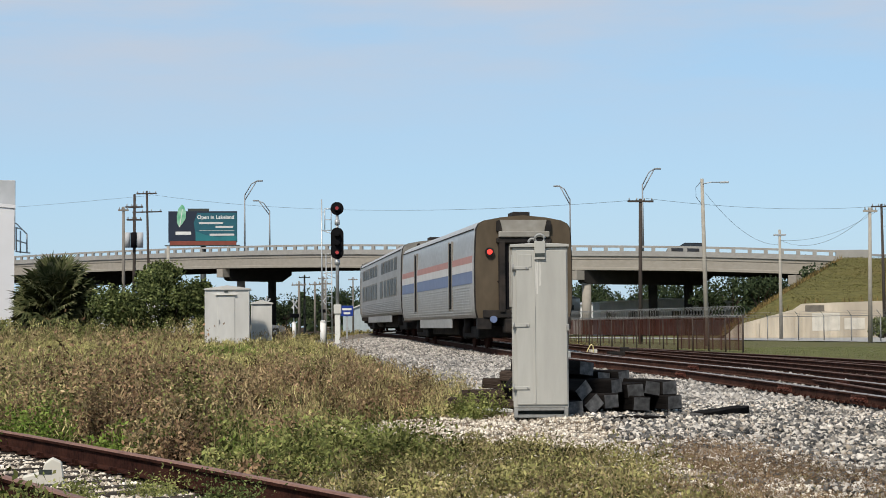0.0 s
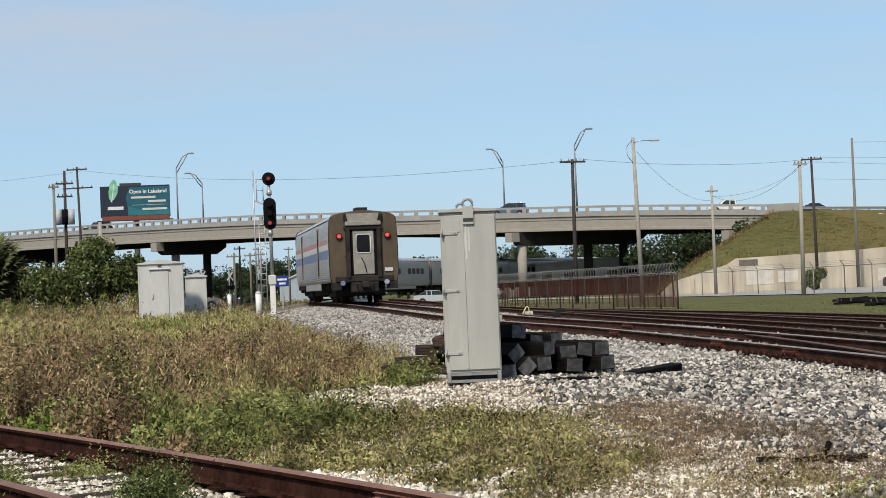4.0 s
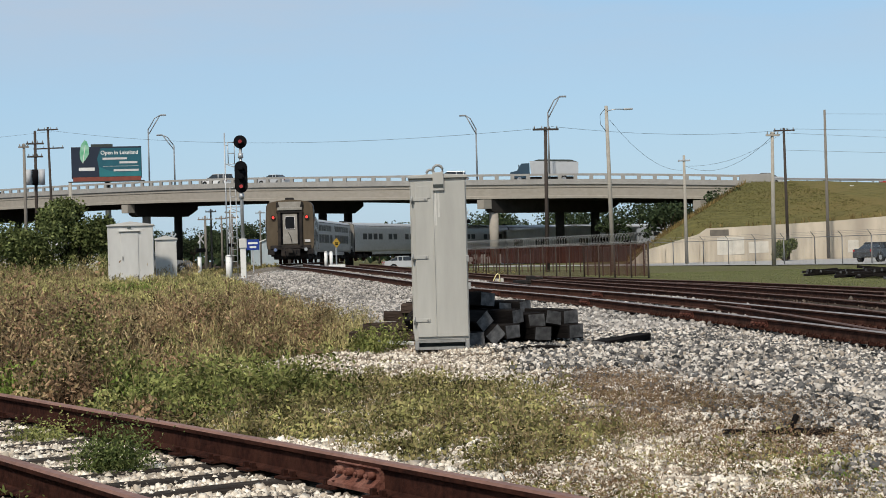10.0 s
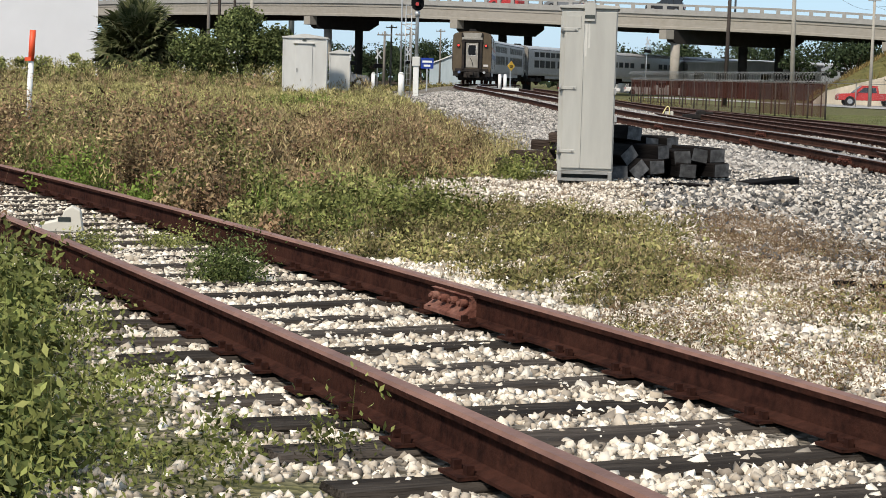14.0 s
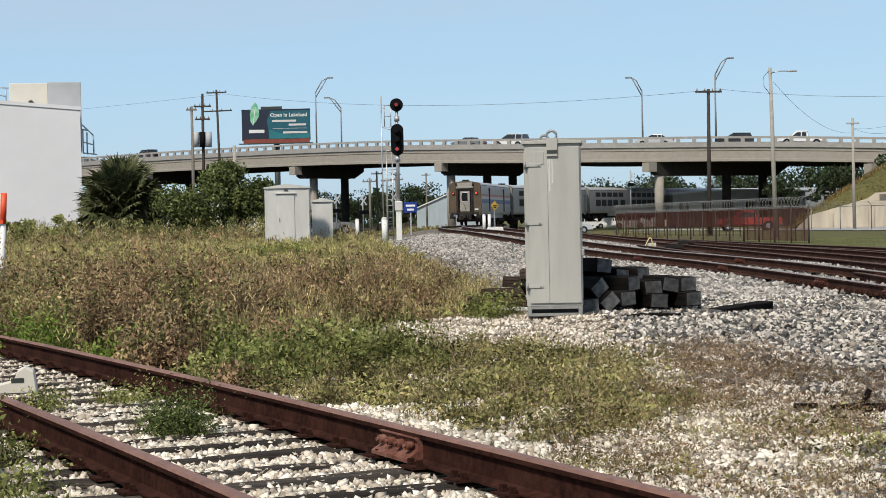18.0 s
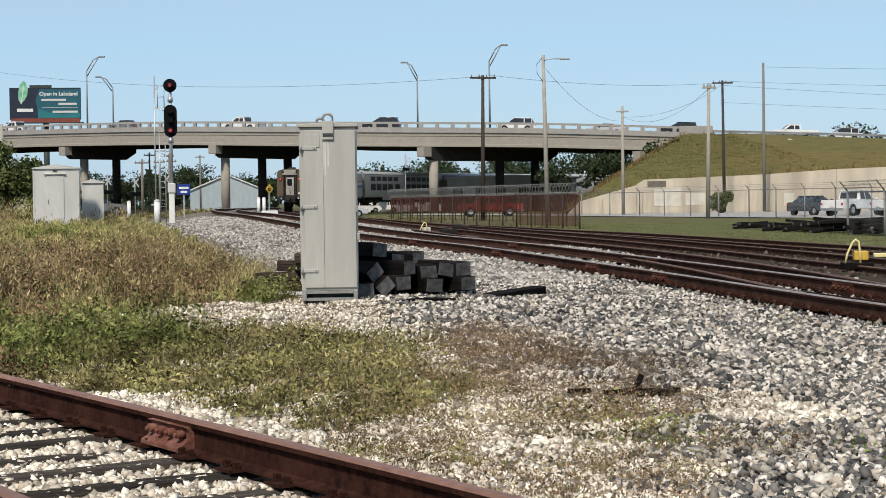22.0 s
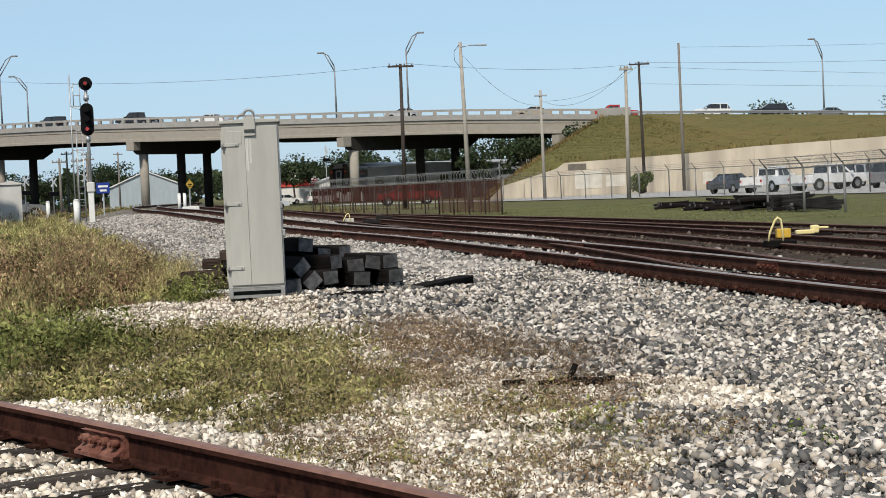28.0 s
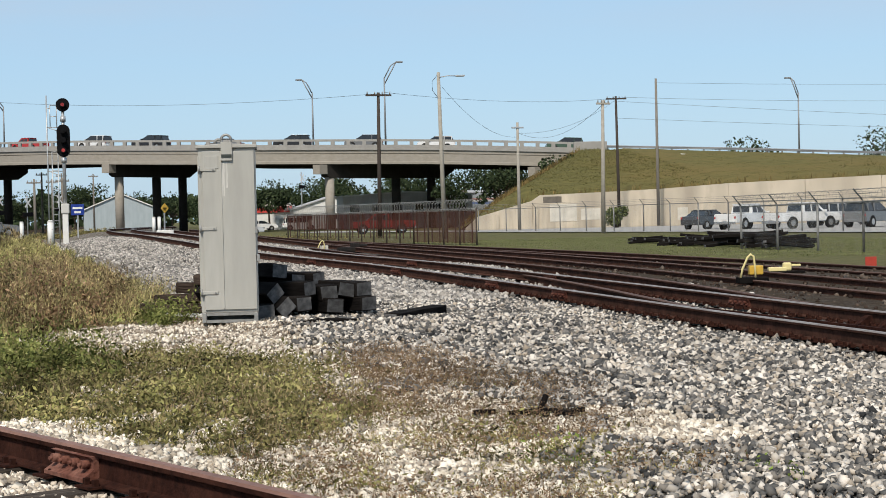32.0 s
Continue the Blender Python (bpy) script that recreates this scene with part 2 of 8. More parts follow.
M_HUT = material("hut_pale_aluminium", (0.60, 0.595, 0.565), (0.52, 0.515, 0.49), 3, 0.5, 0.1, 0.06, 20, (0.42, 0.41, 0.385), 0.9, 0.45, (1, 1, 0.4))
M_GALV = material("galvanised_steel", (0.46, 0.475, 0.485), (0.36, 0.375, 0.385), 9, 0.45, 0.5)
M_FENCE = material("dull_fence_steel", (0.25, 0.25, 0.24), (0.17, 0.17, 0.165), 9, 0.6, 0.3)
M_BLACK = material("black_enamel", (0.010, 0.010, 0.0115), (0.007, 0.007, 0.008), 8, 0.8, spec=0.2)
M_POLEDARK = material("dark_treated_pole", (0.075, 0.062, 0.054), (0.045, 0.038, 0.034), 5, 0.9, 0, 0.4, 20, None, 1, 0, (4, 4, 0.3))
M_LAMPSTEEL = material("dull_lamp_steel", (0.24, 0.25, 0.26), (0.18, 0.19, 0.20), 9, 0.6, 0.2)
M_POLEGREY = material("weathered_pole", (0.22, 0.20, 0.175), (0.16, 0.145, 0.125), 5, 0.9, 0, 0.4, 20, None, 1, 0, (4, 4, 0.3))
M_POLECONC = material("concrete_pole", (0.36, 0.335, 0.29), (0.29, 0.27, 0.235), 4, 0.9, 0, 0.2, 20)
M_WIRE = material("cable", (0.05, 0.05, 0.055), (0.04, 0.04, 0.042), 4, 0.6)
M_RUBBER = material("rubber", (0.025, 0.025, 0.026), (0.018, 0.018, 0.018), 12, 0.85)
M_GLASS = material("dark_window", (0.02, 0.024, 0.028), (0.014, 0.017, 0.02), 3, 0.08, 0.0, spec=0.7)
M_DARKPANE = material("tinted_coach_window", (0.012, 0.013, 0.015), (0.008, 0.009, 0.01), 3, 0.3, 0.0, spec=0.15)
M_STEEL = material("fluted_stainless", (0.50, 0.495, 0.49), (0.40, 0.395, 0.39), 3, 0.42, 0.5, 0.04, 30, (0.36, 0.35, 0.335), 0.5, 0.4, (0.4, 1, 2))
# the same steel, darkened for cars in the bridge's shade
M_SHADESTEEL = material("shaded_fluted_steel", (0.40, 0.395, 0.39), (0.31, 0.305, 0.30), 3, 0.5, 0.4, 0.04, 30, (0.25, 0.245, 0.24), 0.5, 0.4, (0.4, 1, 2))
M_ROOFSTEEL = material("dull_roof_steel", (0.46, 0.46, 0.46), (0.37, 0.37, 0.37), 2, 0.55, 0.3)
M_PALEGRIME = material("dirty_pale_panel", (0.33, 0.315, 0.28), (0.25, 0.235, 0.205), 4, 0.6, 0.1, 0.05, 20, (0.19, 0.17, 0.145), 1.5, 0.5)
M_DIRTEND = material("grimy_brown_end", (0.112, 0.088, 0.061), (0.075, 0.059, 0.042), 3, 0.75, 0.1, 0.1, 20, (0.13, 0.104, 0.074), 1.1, 0.6, (1, 1, 0.5))
M_GRIMEGREY = material("grimy_grey_panel", (0.25, 0.238, 0.213), (0.18, 0.168, 0.148), 4, 0.6, 0.1, 0.05, 20, (0.15, 0.135, 0.115), 1.5, 0.5)
M_UNDER = material("underframe_grime", (0.030, 0.028, 0.027), (0.018, 0.017, 0.017), 6, 0.8, 0.1, 0.2, 20, (0.07, 0.055, 0.045), 2, 0.4)
M_RED = material("stripe_red", (0.47, 0.22, 0.185), (0.40, 0.19, 0.16), 3, 0.45)
M_WSTRIPE = material("stripe_white", (0.60, 0.575, 0.56), (0.52, 0.50, 0.485), 3, 0.45)
M_BLUE = material("stripe_blue", (0.145, 0.19, 0.32), (0.12, 0.16, 0.28), 3, 0.45)
M_SIGNBLUE = material("sign_blue", (0.012, 0.04, 0.26), (0.01, 0.034, 0.21), 3, 0.4)
M_YELLOW = material("safety_yellow", (0.62, 0.39, 0.05), (0.52, 0.32, 0.04), 6, 0.5, 0, 0, None, (0.4, 0.25, 0.05), 2, 0.3)
M_PALEYEL = material("pale_yellow_tubing", (0.72, 0.62, 0.30), (0.66, 0.56, 0.26), 6, 0.5)
M_ORANGE = material("orange_paint", (0.75, 0.09, 0.03), (0.68, 0.08, 0.025), 5, 0.5)
M_BROWNFENCE = material("brown_screen_cloth", (0.075, 0.04, 0.032), (0.045, 0.026, 0.022), 3, 0.9, 0, 0.3, 30, (0.10, 0.06, 0.048), 0.6, 0.5, (1, 1, 0.3))
M_TEAL = material("billboard_teal", (0.015, 0.105, 0.14), (0.011, 0.08, 0.11), 0.5, 0.5)
M_TEALDARK = material("billboard_dark", (0.014, 0.022, 0.042), (0.011, 0.018, 0.035), 0.5, 0.5)
M_LEAFGREEN = material("billboard_leaf", (0.08, 0.36, 0.18), (0.35, 0.58, 0.45), 0.6, 0.5)
M_MAROON = material("maroon_board", (0.22, 0.055, 0.035), (0.16, 0.04, 0.028), 1, 0.7)
M_ASPHALT = material("pale_road", (0.36, 0.35, 0.33), (0.31, 0.30, 0.285), 1.5, 0.92, 0, 0.2, 30, (0.27, 0.26, 0.25), 0.15, 0.4)
M_SIGNALRED = glow("red_lens", (0.34, 0.03, 0.03), 0.12)
M_MARKER = glow("marker_lamp", (0.95, 0.05, 0.035), 0.75)
M_DIMRED = glow("dim_red_lens", (0.22, 0.012, 0.015), 0.09)

# ---------- mesh helpers ----------


def part(name, bm, mat, parent=None, label="", smooth=False):
    me = bpy.data.meshes.new(name)
    bm.to_mesh(me)
    bm.free()
    for m in (mat if isinstance(mat, (list, tuple)) else [mat]):
        me.materials.append(m)
    if smooth:
        for p in me.polygons:
            p.use_smooth = True
    ob = new(name, me)
    ob.parent = parent
    if label:
        ob["label"] = label
    return ob


def thing(name, label, category, m=None, group="", kind=""):
    ob = new(name)
    ob.empty_display_size = 0.2
    if m is not None:
        ob.matrix_basis = m
    return tagged(ob, label, category, group, kind)


def add_box(bm, lo, hi, m=None, bevel=0.0, mat=0):
    x0, y0, z0 = lo
    x1, y1, z1 = hi
    vs = [bm.verts.new(v) for v in ((x0, y0, z0), (x1, y0, z0), (x1, y1, z0), (x0, y1, z0), (x0, y0, z1), (x1, y0, z1), (x1, y1, z1), (x0, y1, z1))]
    fs = [bm.faces.new([vs[i] for i in q]) for q in ((3, 2, 1, 0), (4, 5, 6, 7), (0, 1, 5, 4), (1, 2, 6, 5), (2, 3, 7, 6), (3, 0, 4, 7))]
    for f in fs:
        f.material_index = mat
    if bevel:
        es = list({e for f in fs for e in f.edges})
        out = bmesh.ops.bevel(bm, geom=es, offset=bevel, segments=2, affect="EDGES", profile=0.5)
        vs = list({v for f in out["faces"] for v in f.verts} | {v for v in vs if v.is_valid})
    if m is not None:
        bmesh.ops.transform(bm, matrix=m, verts=[v for v in vs if v.is_valid])
    return bm


def box(lo, hi, m=None, bevel=0.0, mat=0):
    return add_box(bmesh.new(), lo, hi, m, bevel, mat)


def add_tube(bm, a, b, r0, r1=None, n=10, mat=0, caps=True):
    """A round bar from a to b."""
    a, b = Vector(a), Vector(b)
    r1 = r0 if r1 is None else r1
    q = (b - a).to_track_quat("Z", "Y")
    rings = []
    for c, r in ((a, r0), (b, r1)):
        rings.append([bm.verts.new(c + q @ Vector((r * math.cos(2 * math.pi * i / n), r * math.sin(2 * math.pi * i / n), 0))) for i in range(n)])
    for i in range(n):
        f = bm.faces.new((rings[0][i], rings[0][(i + 1) % n], rings[1][(i + 1) % n], rings[1][i]))
        f.material_index, f.smooth = mat, True
    if caps:
        bm.faces.new(rings[0][::-1]).material_index = mat
        bm.faces.new(rings[1]).material_index = mat
    return bm


def tube(a, b, r0, r1=None, n=10):
    return add_tube(bmesh.new(), a, b, r0, r1, n)


def add_path(bm, pts, r, n=8, mat=0):
    """A bent round bar through points."""
    pts = [Vector(p) for p in pts]
    rings = []
    for i, p in enumerate(pts):
        d = (pts[min(i + 1, len(pts) - 1)] - pts[max(i - 1, 0)])
        q = d.to_track_quat("Z", "Y")
        rings.append([bm.verts.new(p + q @ Vector((r * math.cos(2 * math.pi * j / n), r * math.sin(2 * math.pi * j / n), 0))) for j in range(n)])
    for u, v in zip(rings, rings[1:]):
        for j in range(n):
            f = bm.faces.new((u[j], u[(j + 1) % n], v[(j + 1) % n], v[j]))
            f.smooth, f.material_index = True, mat
    bm.faces.new(rings[0][::-1]), bm.faces.new(rings[-1])
    return bm


def add_prism(bm, outline, lo, hi, axis="y", mat=0):
    """An outline of (u, v) pulled along an axis from lo to hi."""
    def at(u, v, w):
        return {"x": (w, u, v), "y": (u, w, v), "z": (u, v, w)}[axis]
    r0 = [bm.verts.new(at(u, v, lo)) for u, v in outline]
    r1 = [bm.verts.new(at(u, v, hi)) for u, v in outline]
    n = len(outline)
    for f in [bm.faces.new(r0[::-1]), bm.faces.new(r1)] + [bm.faces.new((r0[i], r0[(i + 1) % n], r1[(i + 1) % n], r1[i])) for i in range(n)]:
        f.material_index = mat
    return bm


def prism(outline, lo, hi, axis="y"):
    bm = add_prism(bmesh.new(), outline, lo, hi, axis)
    bmesh.ops.recalc_face_normals(bm, faces=bm.faces)
    return bm


def sweep(bm, line, outline, closed=True, mat=0):
    """An outline of (side, up) carried along a line of (x, y, z), kept upright."""
    line = [Vector(p) for p in line]
    rings = []
    for i, p in enumerate(line):
        d = line[min(i + 1, len(line) - 1)] - line[max(i - 1, 0)]
        s = Vector((d.y, -d.x, 0)).normalized()
        rings.append([bm.verts.new(p + s * u + Vector((0, 0, v))) for u, v in outline])
    n = len(outline)
    made = []
    for a, b in zip(rings, rings[1:]):
        for j in range(n if closed else n - 1):
            made.append(bm.faces.new((a[j], a[(j + 1) % n], b[(j + 1) % n], b[j])))
    if closed:
        made += [bm.faces.new(rings[0][::-1]), bm.faces.new(rings[-1])]
    for f in made:
        f.material_index = mat
    return made


def mesh_from(name, verts, faces, mat, parent=None, smooth=False):
    me = bpy.data.meshes.new(name)
    me.from_pydata([tuple(v) for v in verts], [], [tuple(f) for f in faces])
    me.materials.append(mat)
    if smooth:
        for p in me.polygons:
            p.use_smooth = True
    ob = new(name, me)
    ob.parent = parent
    return ob


def quads(name, corners, mat, parent=None):
    """Many loose faces at once: an array of n x k corners."""
    n, k = corners.shape[:2]
    me = bpy.data.meshes.new(name)
    me.vertices.add(n * k)
    me.vertices.foreach_set("co", corners.reshape(-1).astype(np.float32))
    me.loops.add(n * k)
    me.loops.foreach_set("vertex_index", np.arange(n * k, dtype=np.int32))
    me.polygons.add(n)
    me.polygons.foreach_set("loop_start", np.arange(0, n * k, k, dtype=np.int32))
    me.polygons.foreach_set("loop_total", np.full(n, k, dtype=np.int32))
    me.materials.append(mat)
    me.update(calc_edges=True)
    ob = new(name, me)
    ob.parent = parent
    return ob


def spline(keys, t):
    """A smooth curve through rows of (t, values...)."""
    ks = [k[0] for k in keys]
    i = max(0, min(len(ks) - 2, int(np.searchsorted(ks, t) - 1)))
    p1, p2 = np.array(keys[i], float), np.array(keys[i + 1], float)
    p0 = np.array(keys[i - 1], float) if i else 2 * p1 - p2
    p3 = np.array(keys[i + 2], float) if i + 2 < len(keys) else 2 * p2 - p1
    h = p2[0] - p1[0]
    m1, m2 = (p2 - p0) / (p2[0] - p0[0]) * h, (p3 - p1) / (p3[0] - p1[0]) * h
    u = (t - p1[0]) / h
    return ((2 * u**3 - 3 * u**2 + 1) * p1 + (u**3 - 2 * u**2 + u) * m1 + (-2 * u**3 + 3 * u**2) * p2 + (u**3 - u**2) * m2)[1:]


def smoothstep(a, b, x):
    u = np.clip((x - a) / (b - a), 0, 1)
    return u * u * (3 - 2 * u)


# ---------- the lie of the land ----------
# centre of the main line by distance: y, x, height of the rail heads
MAIN = [(-30, 9.6, 0.02), (4, 8.34, 0.066), (12, 7.79, 0.085), (16, 7.51, 0.11), (20, 7.23, 0.12), (25, 6.85, 0.16), (31, 6.24, 0.22), (38, 5.42, 0.296), (46, 4.05, 0.38), (54, 2.95, 0.48), (62, 2.0, 0.60),
        (70, 1.1, 0.70), (80, 0.1, 0.80), (90, -0.98, 0.86), (100, -1.62, 0.91), (112, -2.05, 0.93), (130, -2.05, 0.92), (150, -1.9, 0.86)]


def main_line(y):
    return spline(MAIN, y)


def ground_z(x, y):
    """Height of the ground; numpy arrays or numbers."""
    ys = [k[0] for k in MAIN]
    cx, cz = np.interp(y, ys, [k[1] for k in MAIN]), np.interp(y, ys, [k[2] for k in MAIN])
    left = -0.04 + 0.42 * smoothstep(28, 76, y) - 0.2 * smoothstep(140, 200, y)
    right = -0.05 - 0.17 * smoothstep(30, 70, y)
    base = left + (right - left) * smoothstep(1.6, 7.5, x - cx)
    bed = cz - 0.215
    near = 1 - smoothstep(1.7, 3.9, np.abs(x - cx))
    z = base + (bed - base) * near * (1 - smoothstep(140, 160, y))
    z = z + 0.13 * np.exp(-((x - 1.4) ** 2 / 5 + (y - 21.6) ** 2 / 9))
    # raked and trodden ballast between the siding and the line
    open_stone = smoothstep(0.9, 1.8, x - near_rail(y)) * smoothstep(-1.6, -2.4, x - cx) * smoothstep(34, 24, y) * smoothstep(3, 5, y)
    z = z + open_stone * (0.022 * lumps(x, y, 1.9, 41) + 0.014 * lumps(x, y, 0.7, 42))
    return z

# ---------- ground ----------


def splat_ground(name, xs, ys, mask_fn, mat, lift=0.0):
    """A sheet with a map of what covers it: bare stone, dry grass, green grass."""
    gx, gy = np.meshgrid(xs, ys)
    gz = ground_z(gx, gy) + lift
    nx, ny = len(xs), len(ys)
    me = bpy.data.meshes.new(name)
    co = np.stack([gx, gy, gz], -1).reshape(-1, 3)
    idx = np.arange(nx * ny).reshape(ny, nx)
    fs = np.stack([idx[:-1, :-1], idx[:-1, 1:], idx[1:, 1:], idx[1:, :-1]], -1).reshape(-1, 4)
    me.from_pydata(co.tolist(), [], fs.tolist())
    m = mask_fn(co[:, 0], co[:, 1])
    at = me.color_attributes.new("cover", "FLOAT_COLOR", "POINT")
    at.data.foreach_set("color", np.concatenate([m, np.ones((len(m), 1))], 1).reshape(-1).astype(np.float32))
    me.materials.append(mat)
    for p in me.polygons:
        p.use_smooth = True
    return new(name, me)


def lumps(x, y, s, seed=0):
    """Soft random patches of size s, -1 to 1."""
    r = np.random.RandomState(seed)
    out = 0
    for k in range(7):
        a, ph, q = r.rand() * 6.28, r.rand() * 6.28, (0.6 + 0.9 * r.rand()) / s
        out = out + np.sin((np.cos(a) * x + np.sin(a) * y) * q * 6.28 + ph)
    return out / 4.0


def near_centre(y):
    """Centre of the old siding."""
    return near_rail(y) - 0.845


def near_rail(y):
    return 3.92 - 0.438 * y - 0.0032 * y * y


def weed_edge(y):
    """How far the stand of weeds reaches towards the line."""
    return np.interp(y, [13, 14.8, 18.5, 21.5, 22.6, 24.5, 27, 34, 48, 72, 122], [-2.0, -2.1, -2.0, -1.5, -0.6, 0.05, 0.0, -0.5, -1.8, -4.4, -9.0])


def cover(x, y):
    """How much dry weed, green grass and pale lime stone lies at a place, each 0 to 1."""
    cx = np.interp(y, [k[0] for k in MAIN], [k[1] for k in MAIN])
    off = x - cx
    sid = (x - near_rail(y)) * 0.9          # distance to the right of the siding's far rail
    n1, n2 = lumps(x, y, 2.6, 1) * 0.5, lumps(x, y, 0.8, 2) * 0.35
    rough = n1 * 0.5 + n2 * 0.7
    weed = smoothstep(0.35, -0.35, x - weed_edge(y) + rough) * smoothstep(0.30, 0.75, sid + n2 * 0.4) * smoothstep(12.6, 13.8, y + n2)
    grass_edge = np.interp(y, [9.0, 9.8, 10.4, 12, 15, 16.5, 17.6, 18.6, 20, 24], [-0.6, 0.40, 0.70, 1.05, 1.5, 1.1, 0.2, -1.0, -1.3, -2.6])
    grass = smoothstep(0.45, -0.35, x - grass_edge + rough * 1.3) * smoothstep(0.45, 0.85, sid + n2 * 0.6 - 0.42 * smoothstep(12.8, 12.0, y)) * smoothstep(9.2, 10.2, y)
    grass = grass * smoothstep(0.12, 0.5, 0.55 + 0.45 * lumps(x, y, 1.1, 8) + 0.28 * lumps(x, y, 0.45, 10))
    spots = np.maximum(np.exp(-((x - 2.0) / 0.5) ** 2 - ((y - 9.9) / 1.0) ** 2), 0.8 * np.exp(-((x - 1.0) / 0.5) ** 2 - ((y - 8.6) / 0.7) ** 2))
    grass = np.maximum(grass, 0.7 * spots * smoothstep(-0.3, 0.3, n2))
    leftside = smoothstep(-1.85, -2.4, sid + n2 * 0.9)
    grass = np.maximum(grass, leftside * smoothstep(-0.6, 0.0, n1 + n2 + 0.2))
    right = smoothstep(9.5, 11.0, off + n2 - smoothstep(45, 75, y) * 3.0)
    lawn = smoothstep(95, 140, y) * smoothstep(5, 12, np.abs(off))
    grass = np.maximum(grass, np.maximum(right, lawn))
    dirt = smoothstep(1.2, 1.9, off + n2) * smoothstep(78, 58, y) * 0.97 * (0.7 + 0.3 * smoothstep(-0.2, 0.3, n2))
    weed = np.maximum(weed, dirt * (1 - right))
    lime_edge = np.interp(y, [5, 7.3, 9.4, 11, 12.5, 15.4, 20.6, 26], [1.5, 1.75, 2.3, 2.5, 2.2, 1.7, 1.3, 0.4])
    lime = smoothstep(0.45, -0.45, x - lime_edge + rough * 1.5) * smoothstep(60, 40, y)
    lime = np.maximum(lime, 0.75 * smoothstep(38, 55, y) * smoothstep(8, 5, np.abs(off)))
    lime = np.maximum(lime, np.exp(-((x - 3.1) / 0.5) ** 2 - ((y - 10.5) / 0.9) ** 2))
    soil = smoothstep(0.1, 0.5, x - weed_edge(y) + rough) * smoothstep(2.2, 1.2, x - weed_edge(y) + rough) * smoothstep(23, 28, y) * smoothstep(90, 80, y)
    lime = np.maximum(lime, soil)
    road = smoothstep(84, 92, y) * smoothstep(-17, -12, x + n1 * 3) * smoothstep(1, -2, x)
    weed, grass, lime = weed * (1 - road), grass * (1 - road), np.maximum(lime, 0.9 * road)
    return np.stack([weed, grass, lime], -1)


def ground_material():
    m = bpy.data.materials.new("trackside_ground")
    m.use_nodes = True
    n, k = m.node_tree.nodes, m.node_tree.links
    p = n["Principled BSDF"]
    p.inputs["Roughness"].default_value = 0.95
    p.inputs["Specular IOR Level"].default_value = 0.04
    co = n.new("ShaderNodeTexCoord")
    at = n.new("ShaderNodeAttribute")
    at.attribute_name = "cover"
    sp = n.new("ShaderNodeSeparateColor")
    k.new(at.outputs["Color"], sp.inputs["Color"])
    vo = n.new("ShaderNodeTexVoronoi")
    vo.inputs["Scale"].default_value = 22
    k.new(co.outputs["Object"], vo.inputs["Vector"])
    grey = n.new("ShaderNodeValToRGB")
    e = grey.color_ramp.elements
    e[0].color, e[1].color = (0.012, 0.012, 0.012, 1), (0.16, 0.15, 0.138, 1)
    sc = n.new("ShaderNodeSeparateColor")
    k.new(vo.outputs["Color"], sc.inputs["Color"])
    k.new(sc.outputs["Red"], grey.inputs["Fac"])
    pale = n.new("ShaderNodeValToRGB")
    e = pale.color_ramp.elements
    e[0].color, e[1].color = (0.075, 0.062, 0.048, 1), (0.32, 0.285, 0.24, 1)
    k.new(sc.outputs["Red"], pale.inputs["Fac"])
    no = n.new("ShaderNodeTexNoise")
    no.inputs["Scale"].default_value, no.inputs["Detail"].default_value = 5.0, 8
    k.new(co.outputs["Object"], no.inputs["Vector"])
    dry = n.new("ShaderNodeValToRGB")
    e = dry.color_ramp.elements
    e[0].color, e[1].color = (0.022, 0.016, 0.012, 1), (0.085, 0.062, 0.042, 1)
    k.new(no.outputs["Fac"], dry.inputs["Fac"])
    grn = n.new("ShaderNodeValToRGB")
    e = grn.color_ramp.elements
    e[0].position, e[1].position = 0.3, 0.7
    e[0].color, e[1].color = (0.08, 0.08, 0.038, 1), (0.165, 0.155, 0.075, 1)
    k.new(no.outputs["Fac"], grn.inputs["Fac"])

    def mixed(fac, a, b):
        x = n.new("ShaderNodeMix")
        x.data_type = "RGBA"
        k.new(fac, x.inputs["Factor"])
        k.new(a, x.inputs["A"])
        k.new(b, x.inputs["B"])
        return x.outputs["Result"]

    c = mixed(sp.outputs["Blue"], grey.outputs["Color"], pale.outputs["Color"])
    c = mixed(sp.outputs["Green"], c, grn.outputs["Color"])
    c = mixed(sp.outputs["Red"], c, dry.outputs["Color"])
    k.new(c, p.inputs["Base Color"])
    bp = n.new("ShaderNodeBump")
    bp.inputs["Strength"].default_value, bp.inputs["Distance"].default_value = 0.9, 0.04
    k.new(vo.outputs["Distance"], bp.inputs["Height"])
    k.new(bp.outputs["Normal"], p.inputs["Normal"])
    return m


def steps(*runs):
    out = [runs[0][0]]
    for a, b, s in runs:
        out += list(np.arange(a, b, s)[1:]) + [b]
    return np.array(out)


M_GROUND = ground_material()
ground = splat_ground("ground", steps((-3000, -300, 900), (-300, -60, 40), (-60, -14, 3), (-14, 22, 0.3), (22, 70, 3), (70, 300, 40), (300, 3000, 900)),
                      steps((-600, -40, 140), (-40, 0, 10), (0, 32, 0.3), (32, 70, 0.8), (70, 170, 3), (170, 500, 40), (500, 4500, 1000)), cover, M_GROUND)
tagged(ground, "flat trackside ground of grey ballast, dry weeds and patchy grass", "ground", kind="structure")

